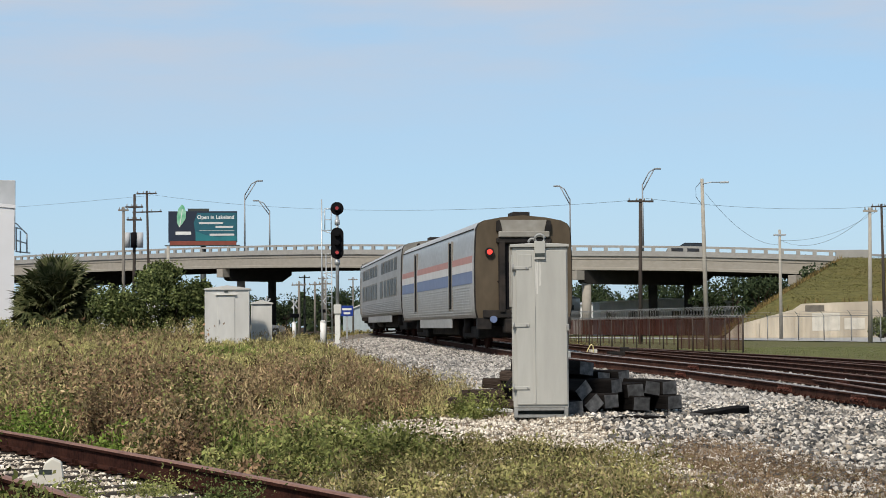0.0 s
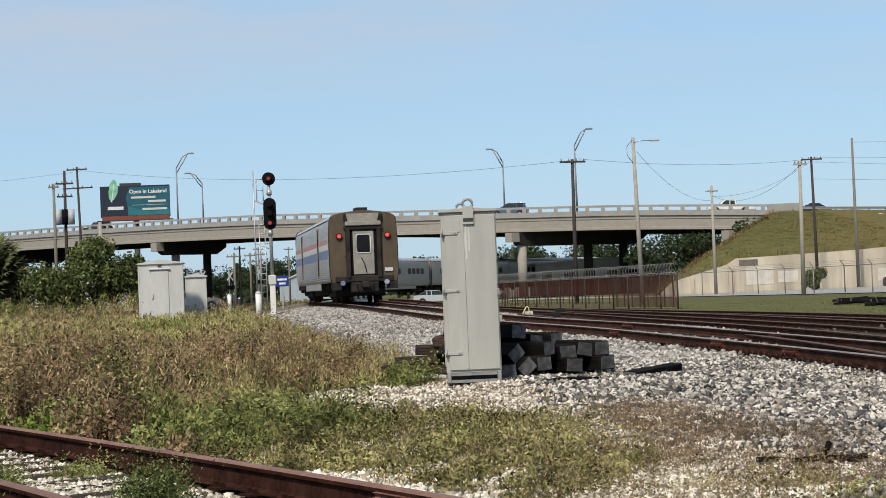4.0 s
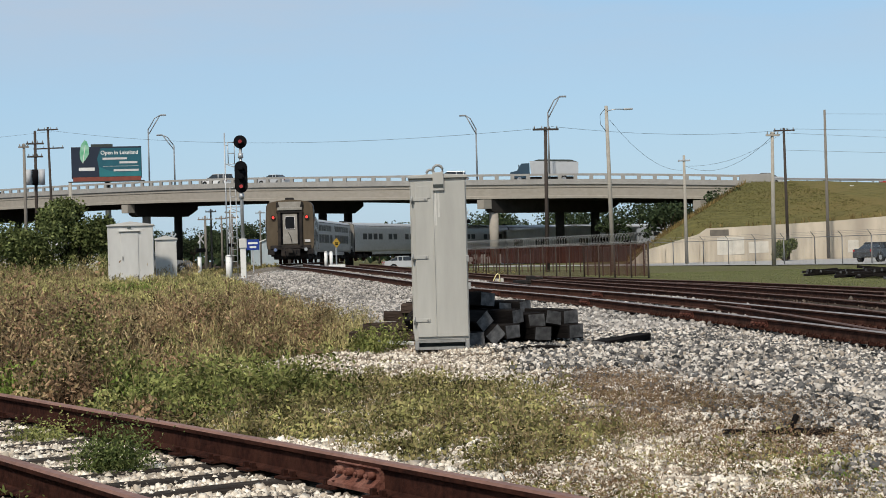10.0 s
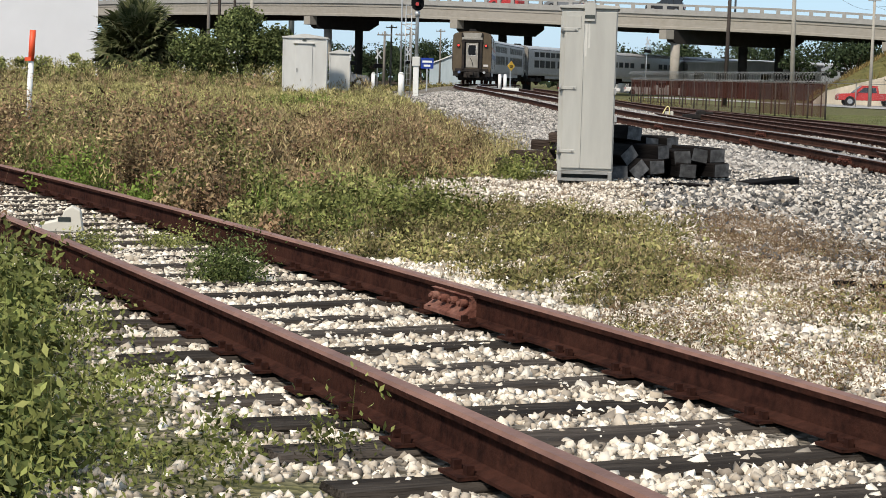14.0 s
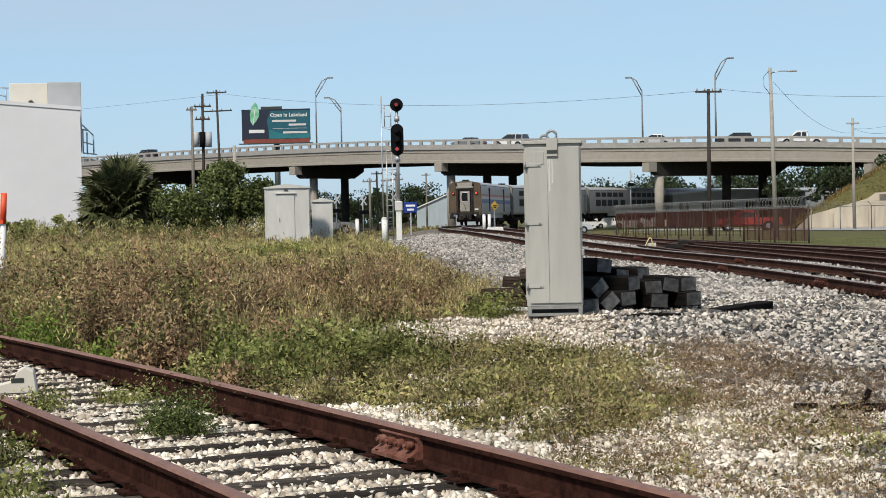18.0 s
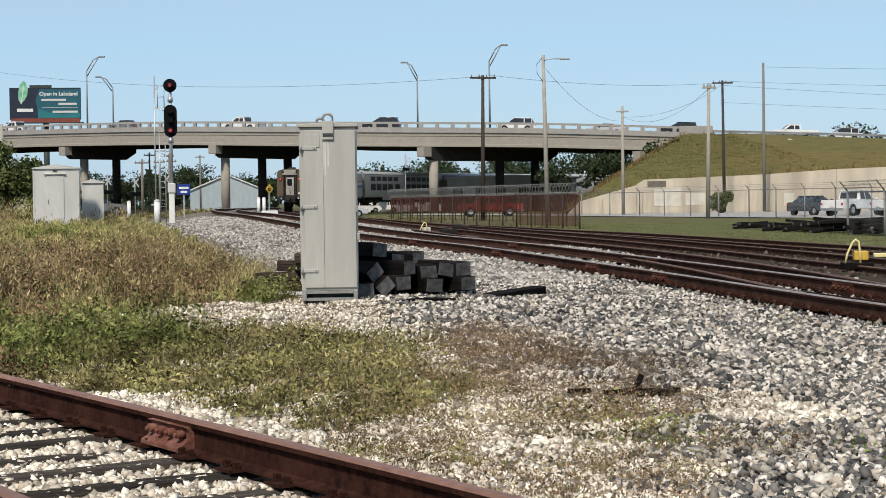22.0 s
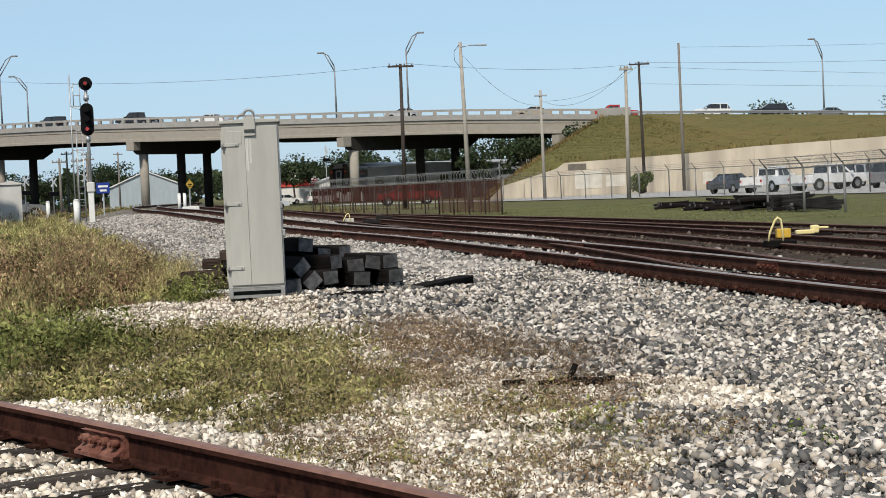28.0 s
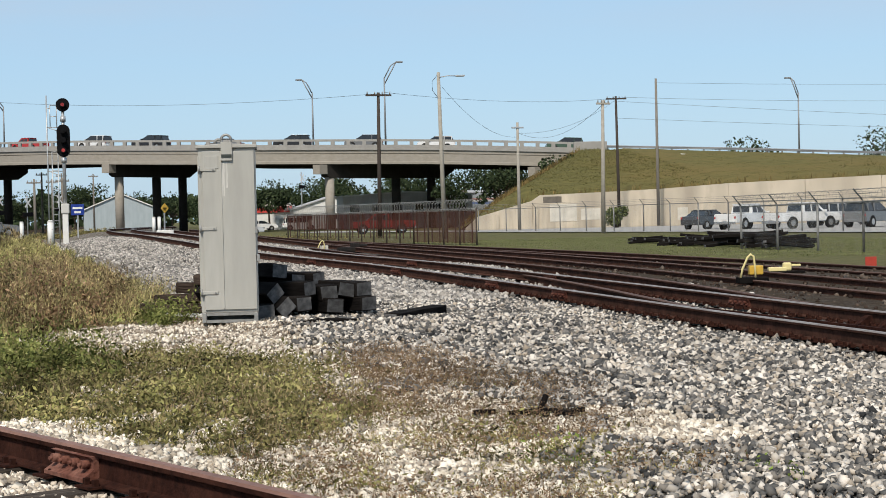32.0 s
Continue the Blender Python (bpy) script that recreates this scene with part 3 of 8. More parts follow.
# ---------- tracks ----------
RAIL_FOOT = [(-0.068, 0.0), (0.068, 0.0), (0.068, 0.012), (0.012, 0.028), (0.009, 0.125), (0.034, 0.135), (0.036, 0.158), (0.026, 0.171),
             (-0.026, 0.171), (-0.036, 0.158), (-0.034, 0.135), (-0.009, 0.125), (-0.012, 0.028), (-0.068, 0.012)]
GAUGE = 0.7535


def offset_line(line, d):
    line = [Vector(p) for p in line]
    out = []
    for i, p in enumerate(line):
        t = line[min(i + 1, len(line) - 1)] - line[max(i - 1, 0)]
        out.append(p + Vector((t.y, -t.x, 0)).normalized() * d)
    return out


def rail(parent, line, top, side=None):
    bm = bmesh.new()
    fs = sweep(bm, line, RAIL_FOOT)
    n = len(RAIL_FOOT)
    for i, f in enumerate(fs[:-2]):
        f.material_index = 1 if i % n in (6, 7, 8) else 0
    bmesh.ops.recalc_face_normals(bm, faces=bm.faces)
    return part("rail", bm, [side or M_RAIL, top], parent)


def tie_mesh(name, mat, seed, length=2.6, w=0.23, h=0.17, ends=None):
    """A sawn tie with worn edges, splits and slightly crooked faces; its top is at z = 0."""
    r = random.Random(seed)
    bm = bmesh.new()
    add_box(bm, (-length / 2, -w / 2, -h), (length / 2, w / 2, 0))
    bmesh.ops.subdivide_edges(bm, edges=[e for e in bm.edges if abs(e.verts[0].co.x - e.verts[1].co.x) > 1], cuts=6)
    bmesh.ops.bevel(bm, geom=[e for e in bm.edges if e.is_boundary is False and len(e.link_faces) == 2 and e.calc_face_angle(0) > 1], offset=0.012, segments=1, affect="EDGES")
    for v in bm.verts:
        v.co += Vector((r.uniform(-.008, .008), r.uniform(-.007, .007), r.uniform(-.008, .004)))
    for f in bm.faces:
        f.material_index = 1 if ends and abs(f.normal.x) > 0.9 else 0
    me = bpy.data.meshes.new(name)
    bm.to_mesh(me)
    bm.free()
    me.materials.append(mat)
    if ends:
        me.materials.append(ends)
    return me


TIES_OLD = [tie_mesh("tie", M_TIE, s, w=0.22) for s in range(5)]
TIES_MAIN = [tie_mesh("tie", M_TIEBROWN, 10 + s) for s in range(4)]
PLATE = bpy.data.meshes.new("tie_plate")
_bm = bmesh.new()
add_box(_bm, (-0.14, -0.08, 0), (0.14, 0.08, 0.012))
for _sx in (-1, 1):
    for _sy in (-0.05, 0.05):
        add_box(_bm, (_sx * 0.088 - 0.014, _sy - 0.014, 0.0), (_sx * 0.088 + 0.014, _sy + 0.014, 0.045))
_bm.to_mesh(PLATE)
_bm.free()
PLATE.materials.append(M_RAIL)


def piece(name, me, parent, m):
    ob = new(name, me)
    ob.parent = parent
    ob.matrix_basis = m
    return ob


def track(label, line, ties, spacing, top, plates=None, seed=0, ties_to=None, drop=0.0, rails=(1, -1)):
    """Rails on ties along a centre line whose heights are those of the rail heads."""
    r = random.Random(seed)
    th = thing("railway_track", label, "railway track")
    foot = [Vector(p) - Vector((0, 0, 0.171)) for p in line]
    for s in rails:
        rail(th, offset_line(foot, s * GAUGE), top, M_RAIL if top is M_RAILTOP else M_RAILRED)
    length, at = 0.0, spacing * 0.5
    for a, b in zip(foot, foot[1:]):
        d = (b - a).length
        while at <= length + d:
            p = a.lerp(b, (at - length) / d)
            if ties_to is None or ties_to(p):
                turn = math.degrees(math.atan2(b.y - a.y, b.x - a.x)) - 90 + r.uniform(-1.5, 1.5)
                piece("tie", r.choice(ties), th, pose(p.x + r.uniform(-.05, .05), p.y, p.z - 0.012 - drop - r.uniform(0, .012), r.uniform(-.6, .6), r.uniform(-.6, .6), turn))
                if plates and plates(p):
                    for s in (1, -1):
                        q = p + Vector(((b - a).y, -(b - a).x, 0)).normalized() * s * GAUGE
                        piece("tie_plate", PLATE, th, pose(q.x, q.y, q.z - 0.006, 0, 0, turn))
            at += spacing
        length += d
    return th


near_line = [(near_centre(y), y, 0.171) for y in np.arange(-8, 40.1, 1.0)]
siding = track("rusty little-used siding on weathered grey ties in pale stone", near_line, TIES_OLD, 0.53, M_RAILTOP, lambda p: p.y < 18, 3, lambda p: p.y < 22)


def siding_pose(y, side, z):
    a, b = Vector((near_centre(y), y, z)), Vector((near_centre(y + .1), y + .1, z))
    d = (b - a).normalized()
    return a + Vector((d.y, -d.x, 0)) * side, math.degrees(math.atan2(d.y, d.x)) - 90


# joint bar with bolts on the far rail
_p, _t = siding_pose(9.0, GAUGE, 0.0)
for _s in (-1, 1):
    bm = bmesh.new()
    add_prism(bm, [(_s * 0.012, 0.02), (_s * 0.105, 0.012), (_s * 0.105, 0.032), (_s * 0.062, 0.055), (_s * 0.040, 0.075), (_s * 0.040, 0.118), (_s * 0.062, 0.136), (_s * 0.012, 0.140)], -0.24, 0.24)
    for i in range(4):
        y = -0.18 + i * 0.12
        add_tube(bm, (_s * 0.03, y, 0.095), (_s * 0.085, y, 0.095), 0.024, n=6)
        add_tube(bm, (_s * 0.08, y, 0.095), (_s * 0.10, y, 0.095), 0.012, n=6)
    bmesh.ops.recalc_face_normals(bm, faces=bm.faces)
    part("joint_bar", bm, M_JOINTNEAR, siding, "red-rusted bolted joint bar").matrix_basis = pose(_p.x, _p.y, 0, 0, 0, _t)

main_pts = [(*main_line(y)[:1], y, main_line(y)[1]) for y in np.arange(2, 150.1, 2.0)]
CURVE = [(-1.9, 150), (-1.4, 163), (0.0, 176), (3.2, 188), (8.5, 202), (15.5, 217), (24.5, 233), (36, 246), (50, 256), (67, 263), (86, 268), (110, 272), (140, 275), (200, 278), (280, 280)]
_ck = [(i, *p) for i, p in enumerate([(-2.0, 138)] + CURVE)]
curve_pts = [(*spline(_ck, 1 + i * 0.125), 0.86) for i in range(1, 8 * (len(CURVE) - 1) + 1)]
LINE = [Vector(p) for p in main_pts + curve_pts]
main_track = track("busy main line track with worn rail heads on dark ties", LINE[:96], TIES_MAIN, 0.55, M_RAILWORN, lambda p: 10 < p.y < 24, 4, lambda p: p.y < 62, 0.02)

# bolted joints along the main rails
JOINT = bpy.data.meshes.new("joint_bar")
_bm = bmesh.new()
for _s in (-1, 1):
    add_prism(_bm, [(_s * 0.012, 0.03), (_s * 0.05, 0.026), (_s * 0.066, 0.055), (_s * 0.036, 0.08), (_s * 0.05, 0.132), (_s * 0.012, 0.135)], -0.32, 0.32)
    for _i in range(4):
        add_tube(_bm, (_s * 0.03, -0.24 + _i * 0.16, 0.085), (_s * 0.085, -0.24 + _i * 0.16, 0.085), 0.024, n=6)
bmesh.ops.recalc_face_normals(_bm, faces=_bm.faces)
_bm.to_mesh(JOINT)
_bm.free()
JOINT.materials.append(M_JOINT)
for _y, _s in ((25.9, -1), (29.4, -1), (36, -1), (43, -1), (22.7, 1), (30.7, 1), (39.8, 1)):
    _a, _b = main_line(_y), main_line(_y + 0.2)
    _d = Vector((_b[0] - _a[0], 0.2, 0)).normalized()
    piece("joint_bar", JOINT, main_track, pose(_a[0] + _d.y * _s * GAUGE, _y - _d.x * _s * GAUGE, _a[1] - 0.171, 0, 0, math.degrees(math.atan2(_d.y, _d.x)) - 90))


def yard(label, keys, y0, y1, seed, ties_to, spacing=0.56):
    ks = [(y, x, z) for y, x, z in keys]
    pts = [(spline(ks, y)[0], y, spline(ks, y)[1]) for y in np.arange(y0, y1, 1.5)]
    return track(label, pts, TIES_MAIN, spacing, M_RAILYARD, None, seed, ties_to, 0.03)


yard("turnout track branching off the main line", [(15, 7.05, 0.10), (21, 7.30, 0.115), (27, 7.55, 0.15), (32, 7.62, 0.17), (38, 7.55, 0.18), (46, 7.2, 0.2), (60, 6.8, 0.22), (80, 5.4, 0.35), (100, 3.0, 0.7), (120, 1.6, 0.8)], 21, 120, 5, lambda p: p.y < 60)
yard("second yard track with rusty rails", [(0, 10.9, 0.06), (20, 10.95, 0.07), (30, 11.05, 0.07), (38, 11.2, 0.07), (45, 11.3, 0.06), (55, 11.2, 0.05), (75, 10.2, 0.05), (95, 8.0, 0.15), (130, 3.7, 0.5)], 8, 118, 6, lambda p: p.y < 55)
yard("third yard track sunk in weeds", [(0, 14.7, 0.0), (30, 14.6, 0.02), (60, 13.9, -0.02), (80, 12.4, -0.05), (110, 8.9, 0.0)], 10, 105, 7, lambda p: p.y < 40)


def switch_points():
    """The points inside the main rails, with the braces that hold the far rail."""
    foot = []
    for y in np.arange(12.5, 20.6, 0.8):
        x, z = main_line(y)
        foot.append((x - GAUGE + 0.085 + 0.030 * max(0, 20.5 - y), y, z - 0.171 + 0.004))
    bm = bmesh.new()
    sweep(bm, foot, [(-0.035, 0.0), (0.06, 0.0), (0.012, 0.03), (0.012, 0.125), (0.03, 0.135), (0.03, 0.17), (-0.012, 0.17), (-0.014, 0.03)])
    for f in bm.faces:
        f.material_index = 1 if f.normal.z > 0.9 else 0
    bmesh.ops.recalc_face_normals(bm, faces=bm.faces)
    part("point_rail", bm, [M_RAIL, M_RAILWORN], main_track, "tapered switch point with a bright head")
    bm = prism([(0.03, 0.0), (0.20, 0.0), (0.20, 0.02), (0.08, 0.11), (0.03, 0.115)], -0.06, 0.06)
    me = bpy.data.meshes.new("rail_brace")
    bm.to_mesh(me)
    bm.free()
    me.materials.append(M_RAIL)
    for i in range(12):
        y = 12.9 + i * 0.55
        a, b = main_line(y), main_line(y + 0.2)
        d = Vector((b[0] - a[0], 0.2, 0)).normalized()
        for side, turn in ((GAUGE - 0.02, 180),):
            piece("rail_brace", me, main_track, pose(a[0] + d.y * side, y - d.x * side, a[1] - 0.171, 0, 0, math.degrees(math.atan2(d.y, d.x)) - 90 + turn))


def rail_anchors():
    """Spikes and anchors that stand along the foot of the near main rail."""
    bm = box((-0.035, -0.03, 0.0), (0.03, 0.03, 0.035), bevel=0.008)
    add_tube(bm, (-0.02, 0, 0.02), (-0.02, 0, 0.062), 0.024, 0.018, 8)
    me = bpy.data.meshes.new("rail_anchor")
    bm.to_mesh(me)
    bm.free()
    me.materials.append(M_RAIL)
    r = random.Random(17)
    for side in (-1, 1):
        for i in range(70):
            y = 12.2 + i * 0.275
            a, b = main_line(y), main_line(y + 0.2)
            d = Vector((b[0] - a[0], 0.2, 0)).normalized()
            o = side * GAUGE - 0.085
            piece("rail_anchor", me, main_track, pose(a[0] + d.y * o, y - d.x * o, a[1] - 0.171 - r.uniform(0, 0.01), r.uniform(-6, 6), r.uniform(-8, 8), r.uniform(-14, 14)))


rail_anchors()
switch_points()

# ---------- relay cabinet by the line ----------


def relay_cabinet():
    th = thing("relay_cabinet", "tall grey-painted steel signal relay cabinet with pale runs of dirt", "equipment cabinet", pose(0.86, 21.35, 0.10, 0, 0, -4))
    w, d, h = 0.335, 0.36, 2.12
    bm = box((-w + 0.04, -d + 0.16, 0.0), (w - 0.04, d - 0.02, 0.125))
    part("plinth", bm, M_PLATE, th, "dark recess of the open plinth")
    part("foot_rail", box((-w + 0.056, -d + 0.01, 0.0), (w - 0.056, -d + 0.05, 0.035)), M_CABDARK, th)
    for x in (-w + 0.03, w - 0.03):
        part("foot", box((x - 0.025, -d, 0.0), (x + 0.025, d, 0.12), bevel=0.006), M_CABDARK, th)
    part("sill", box((-w + 0.056, -d + 0.005, 0.085), (w - 0.056, -d + 0.04, 0.12)), M_CABDARK, th)
    part("body", box((-w, -d, 0.12), (w, d, h - 0.05), bevel=0.008), M_CAB, th)
    bm = prism([(-w - 0.03, h - 0.05), (w + 0.022, h - 0.05), (w + 0.022, h - 0.015), (0, h + 0.006), (-w - 0.03, h - 0.015)], -d - 0.035, d + 0.03)
    bmesh.ops.bevel(bm, geom=bm.edges[:], offset=0.006, segments=1, affect="EDGES")
    part("roof_cap", bm, M_CAB, th, "overhanging shallow peaked cap")
    # door on the front, with a raised rim
    door = part("door", box((-w + 0.045, -d - 0.022, 0.155), (w - 0.012, -d - 0.002, h - 0.085), bevel=0.006), M_CAB, th, "flat full-height door")
    part("door_rim", box((-w + 0.26, -d - 0.034, 0.17), (-w + 0.275, -d - 0.022, h - 0.10), bevel=0.003), M_CAB, door)
    part("upper_panel", box((-w + 0.075, -d - 0.03, h - 0.29), (-w + 0.235, -d - 0.022, h - 0.14), bevel=0.004), M_CAB, door)
    part("side_panel", box((-w - 0.012, -d + 0.06, 0.2), (-w - 0.001, d - 0.06, h - 0.14), bevel=0.004), M_CAB, th)
    for z in (0.36, 1.12, 1.82):
        hg = part("hinge", box((-w - 0.008, -d - 0.034, z - 0.02), (-w + 0.20, -d - 0.022, z + 0.02), bevel=0.004), M_CAB, th, "strap hinge")
        part("hinge_pin", tube((-w + 0.01, -d - 0.038, z - 0.045), (-w + 0.01, -d - 0.038, z + 0.045), 0.012, n=8), M_CABDARK, hg)
        part("bolt", tube((-w + 0.17, -d - 0.034, z), (-w + 0.17, -d - 0.043, z), 0.012, n=6), M_CABDARK, hg)
    for x, z, r in ((-0.09, h - 0.035, 0.045), (0.0, h - 0.01, 0.058)):
        bm = bmesh.new()
        pts = [(x + r * math.cos(a), -d + 0.02 if x < -.05 else -d - 0.02, z + r + r * math.sin(a)) for a in np.linspace(-1.2, 1.2 * math.pi + 0.2, 16)]
        add_path(bm, pts, 0.016, 8)
        part("lifting_eye", bm, M_CABDARK, th, "steel lifting eye")
    part("eye_strap", box((-0.065, -d - 0.05, h - 0.20), (0.068, -d - 0.032, h + 0.02), bevel=0.004), M_CAB, th, "bolted lifting strap")
    part("badge", box((-0.06, -d - 0.056, h - 0.165), (0.062, -d - 0.050, h - 0.125)), M_PLATE, th, "small dark badge plate")
    bm = bmesh.new()
    r = random.Random(5)
    for x0, z0, ln in ((-0.06, h - 0.22, 0.55), (-0.035, h - 0.2, 0.42), (0.0, h - 0.22, 0.30)):
        pts = [(x0 + r.uniform(-.003, .003), h0) for i, h0 in enumerate(np.linspace(z0, z0 - ln, 8))]
        for (xa, za), (xb, zb) in zip(pts, pts[1:]):
            k = 0.010
            bm.faces.new([bm.verts.new(v) for v in ((xa - k, -d - 0.0235, za), (xa + k, -d - 0.0235, za), (xb + k, -d - 0.0235, zb), (xb - k, -d - 0.0235, zb))])
    part("dirt_run", bm, M_STREAK, th, "pale dried run")
    part("padlock_hasp", box((w - 0.02, -d - 0.05, 1.05), (w + 0.012, -d - 0.015, 1.13), bevel=0.006), M_CABDARK, th)
    part("latch", box((w - 0.005, -d - 0.02, 0.72), (w + 0.03, -d + 0.05, 0.80), bevel=0.006), M_CABDARK, th)
    return th


relay_cabinet()

# ---------- stack of old ties behind the cabinet ----------
PILE_LENGTH = [2.4, 1.85, 2.15, 1.6, 2.3]
PILE = [tie_mesh("timber", M_TIEDARK, 40 + s, PILE_LENGTH[s], 0.235, 0.185, M_TIEEND) for s in range(5)]


def loose_tie(x, y, z, turn, roll=0, tip=0, k=0, label="black creosoted old railway tie lying in a heap"):
    ob = new("railway_tie", PILE[k % 5])
    # the end that faces the viewer is at x, y
    m = pose(x, y, z, 0, 0, turn) @ pose(-PILE_LENGTH[k % 5] / 2, 0, 0, 0, tip, 0) @ pose(0, 0, 0.0, roll, 0, 0) @ pose(0, 0, 0.0925)
    ob.matrix_basis = m
    return tagged(ob, label, "railway tie", "heap of old ties")


TIE_ROWS = [  # end x, end y, middle z, turn, roll, tip
    (1.28, 21.40, 0.19, -84, 3, 0), (1.54, 21.52, 0.23, -70, 40, 0), (1.78, 21.70, 0.26, -60, 4, 0), (2.18, 21.85, 0.22, -74, -3, 0), (2.62, 22.0, 0.23, -62, 3, 0),
    (1.42, 21.62, 0.40, -58, 38, 0), (1.87, 21.92, 0.44, -46, 3, 0), (2.12, 21.97, 0.38, -78, 5, 0), (2.35, 22.05, 0.41, -70, -9, 0), (2.57, 22.1, 0.41, -64, 3, 0),
    (1.78, 22.5, 0.52, -52, -4, 0), (2.05, 22.6, 0.53, -48, 4, 0), (1.52, 22.2, 0.66, -60, -7, 0)]
for _i, (_x, _y, _z, _t, _r, _p) in enumerate(TIE_ROWS):
    loose_tie(_x, _y, _z, _t, _r, _p, 3 if _i in (0, 5, 12) else _i * 2 + 1)
# short brown pieces that stick out beyond the cabinet
for _i, (_x, _y, _z, _l, _t, _r) in enumerate([(0.42, 23.4, 0.06, 1.3, 10, 3), (0.48, 23.7, 0.07, 1.25, -4, -3), (0.48, 23.4, 0.19, 1.05, 8, -4), (0.64, 23.6, 0.31, 0.8, 3, 5), (0.76, 23.5, 0.42, 0.55, 12, 4)]):
    ob = new("railway_tie", tie_mesh("timber", M_OLDTIE, 60 + _i, _l, 0.20, 0.13))
    ob.matrix_basis = pose(_x, _y, _z + 0.18, _r, _r * 0.4, -_t)
    tagged(ob, "short brown broken tie at the back of the heap", "railway tie", "heap of old ties")
ob = new("railway_tie", PILE[2])
ob.matrix_basis = pose(3.28, 22.4, 0.12, 4, 0, 62) @ Matrix.Diagonal((0.9, 0.8, 0.7, 1))
tagged(ob, "single dark tie half sunk in the ballast", "railway tie")
ob = part("plank", box((-0.25, -0.09, 0), (0.25, 0.09, 0.045), bevel=0.008), M_WHITE)
ob.matrix_basis = pose(0.30, 22.2, 0.12, 0, 4, 8)
tagged(ob, "short pale painted plank lying by the cabinet", "plank")

# ---------- signal ----------


def signal():
    th = thing("railway_signal", "tall grey signal mast with ladder and two black red-lit heads", "railway signal", pose(-3.95, 82.4, 0.22))
    part("mast", tube((0, 0, 1.6), (0.0, 0, 6.5), 0.085, 0.07, 12), M_GALV, th)
    part("base", box((-0.13, -0.13, 0), (0.13, 0.13, 1.66), bevel=0.02), M_WHITE, th, "white-painted square base")
    part("collar", box((-0.18, -0.18, 1.60), (0.18, 0.18, 2.05), bevel=0.03), M_HUT, th, "pale junction box")
    for z in (4.05, 5.95):
        part("clamp", tube((0, 0, z - 0.12), (0, 0, z + 0.12), 0.125, n=10), M_GALV, th)
    # upper single lamp
    bm = tube((0, -0.10, 6.6), (0, 0.0, 6.6), 0.31, n=24)
    up = part("upper_target", bm, M_BLACK, th, "round black target plate")
    part("hood", tube((0, -0.34, 6.62), (0, -0.10, 6.6), 0.14, 0.15, 14), M_BLACK, up)
    part("lamp_case", tube((0, 0.0, 6.6), (0, 0.36, 6.6), 0.17, 0.13, 12), M_BLACK, up)
    part("lens", tube((0, -0.36, 6.6), (0, -0.345, 6.6), 0.085, n=14), M_DIMRED, up, "dim red lens")
    # lower three-lamp head
    bm = bmesh.new()
    n, r = 14, 0.30
    out = [(r * math.cos(a), 5.40 + r * math.sin(a)) for a in np.linspace(0, math.pi, n)] + [(r * math.cos(a), 4.50 + r * math.sin(a)) for a in np.linspace(math.pi, 2 * math.pi, n)]
    add_prism(bm, out, -0.10, -0.02)
    bmesh.ops.recalc_face_normals(bm, faces=bm.faces)
    low = part("lower_target", bm, M_BLACK, th, "oblong black target plate with three lamps")
    part("lamp_box", box((-0.18, -0.02, 4.4), (0.18, 0.26, 5.5), bevel=0.03), M_BLACK, low)
    for z, lit in ((5.38, 0), (4.95, 0), (4.50, 1)):
        part("hood", tube((0, -0.36, z + 0.02), (0, -0.10, z), 0.135, 0.14, 14), M_BLACK, low)
        part("lens", tube((0, -0.385, z), (0, -0.365, z), 0.085, n=14), M_SIGNALRED if lit else M_BLACK, low, "glowing red lens" if lit else "")
    # ladder with its platform rail
    lad = part("ladder", add_tube(add_tube(tube((-0.74, 0.1, 0.2), (-0.74, 0.1, 7.05), 0.032, n=6), (-0.54, 0.1, 0.2), (-0.54, 0.1, 4.45), 0.024, n=6), (-0.27, 0.1, 0.2), (-0.27, 0.1, 4.0), 0.024, n=6), M_GALV, th)
    for i in range(12):
        part("rung", tube((-0.54, 0.1, 0.4 + i * 0.29), (-0.27, 0.1, 0.4 + i * 0.29), 0.013, n=5), M_GALV, lad)
    for a, b in (((-0.74, 0.1, 5.58), (0.0, 0.1, 5.58)), ((-0.68, 0.1, 5.56), (-0.1, 0.1, 5.36)), ((-0.74, 0.1, 6.45), (-0.59, 0.1, 6.45)), ((-0.59, 0.1, 5.58), (-0.59, 0.1, 6.60)), ((-0.29, 0.1, 5.58), (-0.29, 0.1, 6.60)),
                 ((-0.61, 0.1, 6.60), (-0.27, 0.1, 6.60)), ((-0.59, 0.1, 6.08), (-0.29, 0.1, 6.08)),
                 ((-0.74, 0.1, 3.55), (0.0, 0.1, 3.55)), ((-0.66, 0.1, 3.55), (-0.1, 0.1, 3.30)), ((-0.56, 0.1, 4.45), (-0.25, 0.1, 4.45)), ((-0.27, 0.1, 3.55), (-0.27, 0.1, 4.45)), ((-0.54, 0.1, 4.02), (-0.27, 0.1, 4.02))):
        part("platform_bar", tube(a, b, 0.022, n=6), M_GALV, lad)
    return th


signal()


def post(x, y, z, h, r, mat, label, name="marker_post", cat="post", group=""):
    th = thing(name, label, cat, pose(x, y, z), group)
    part("shaft", tube((0, 0, 0), (0, 0, h), r, n=12), mat, th)
    part("cap", tube((0, 0, h), (0, 0, h + r * 0.5), r * 1.15, r * 0.6, 12), mat, th)
    return th


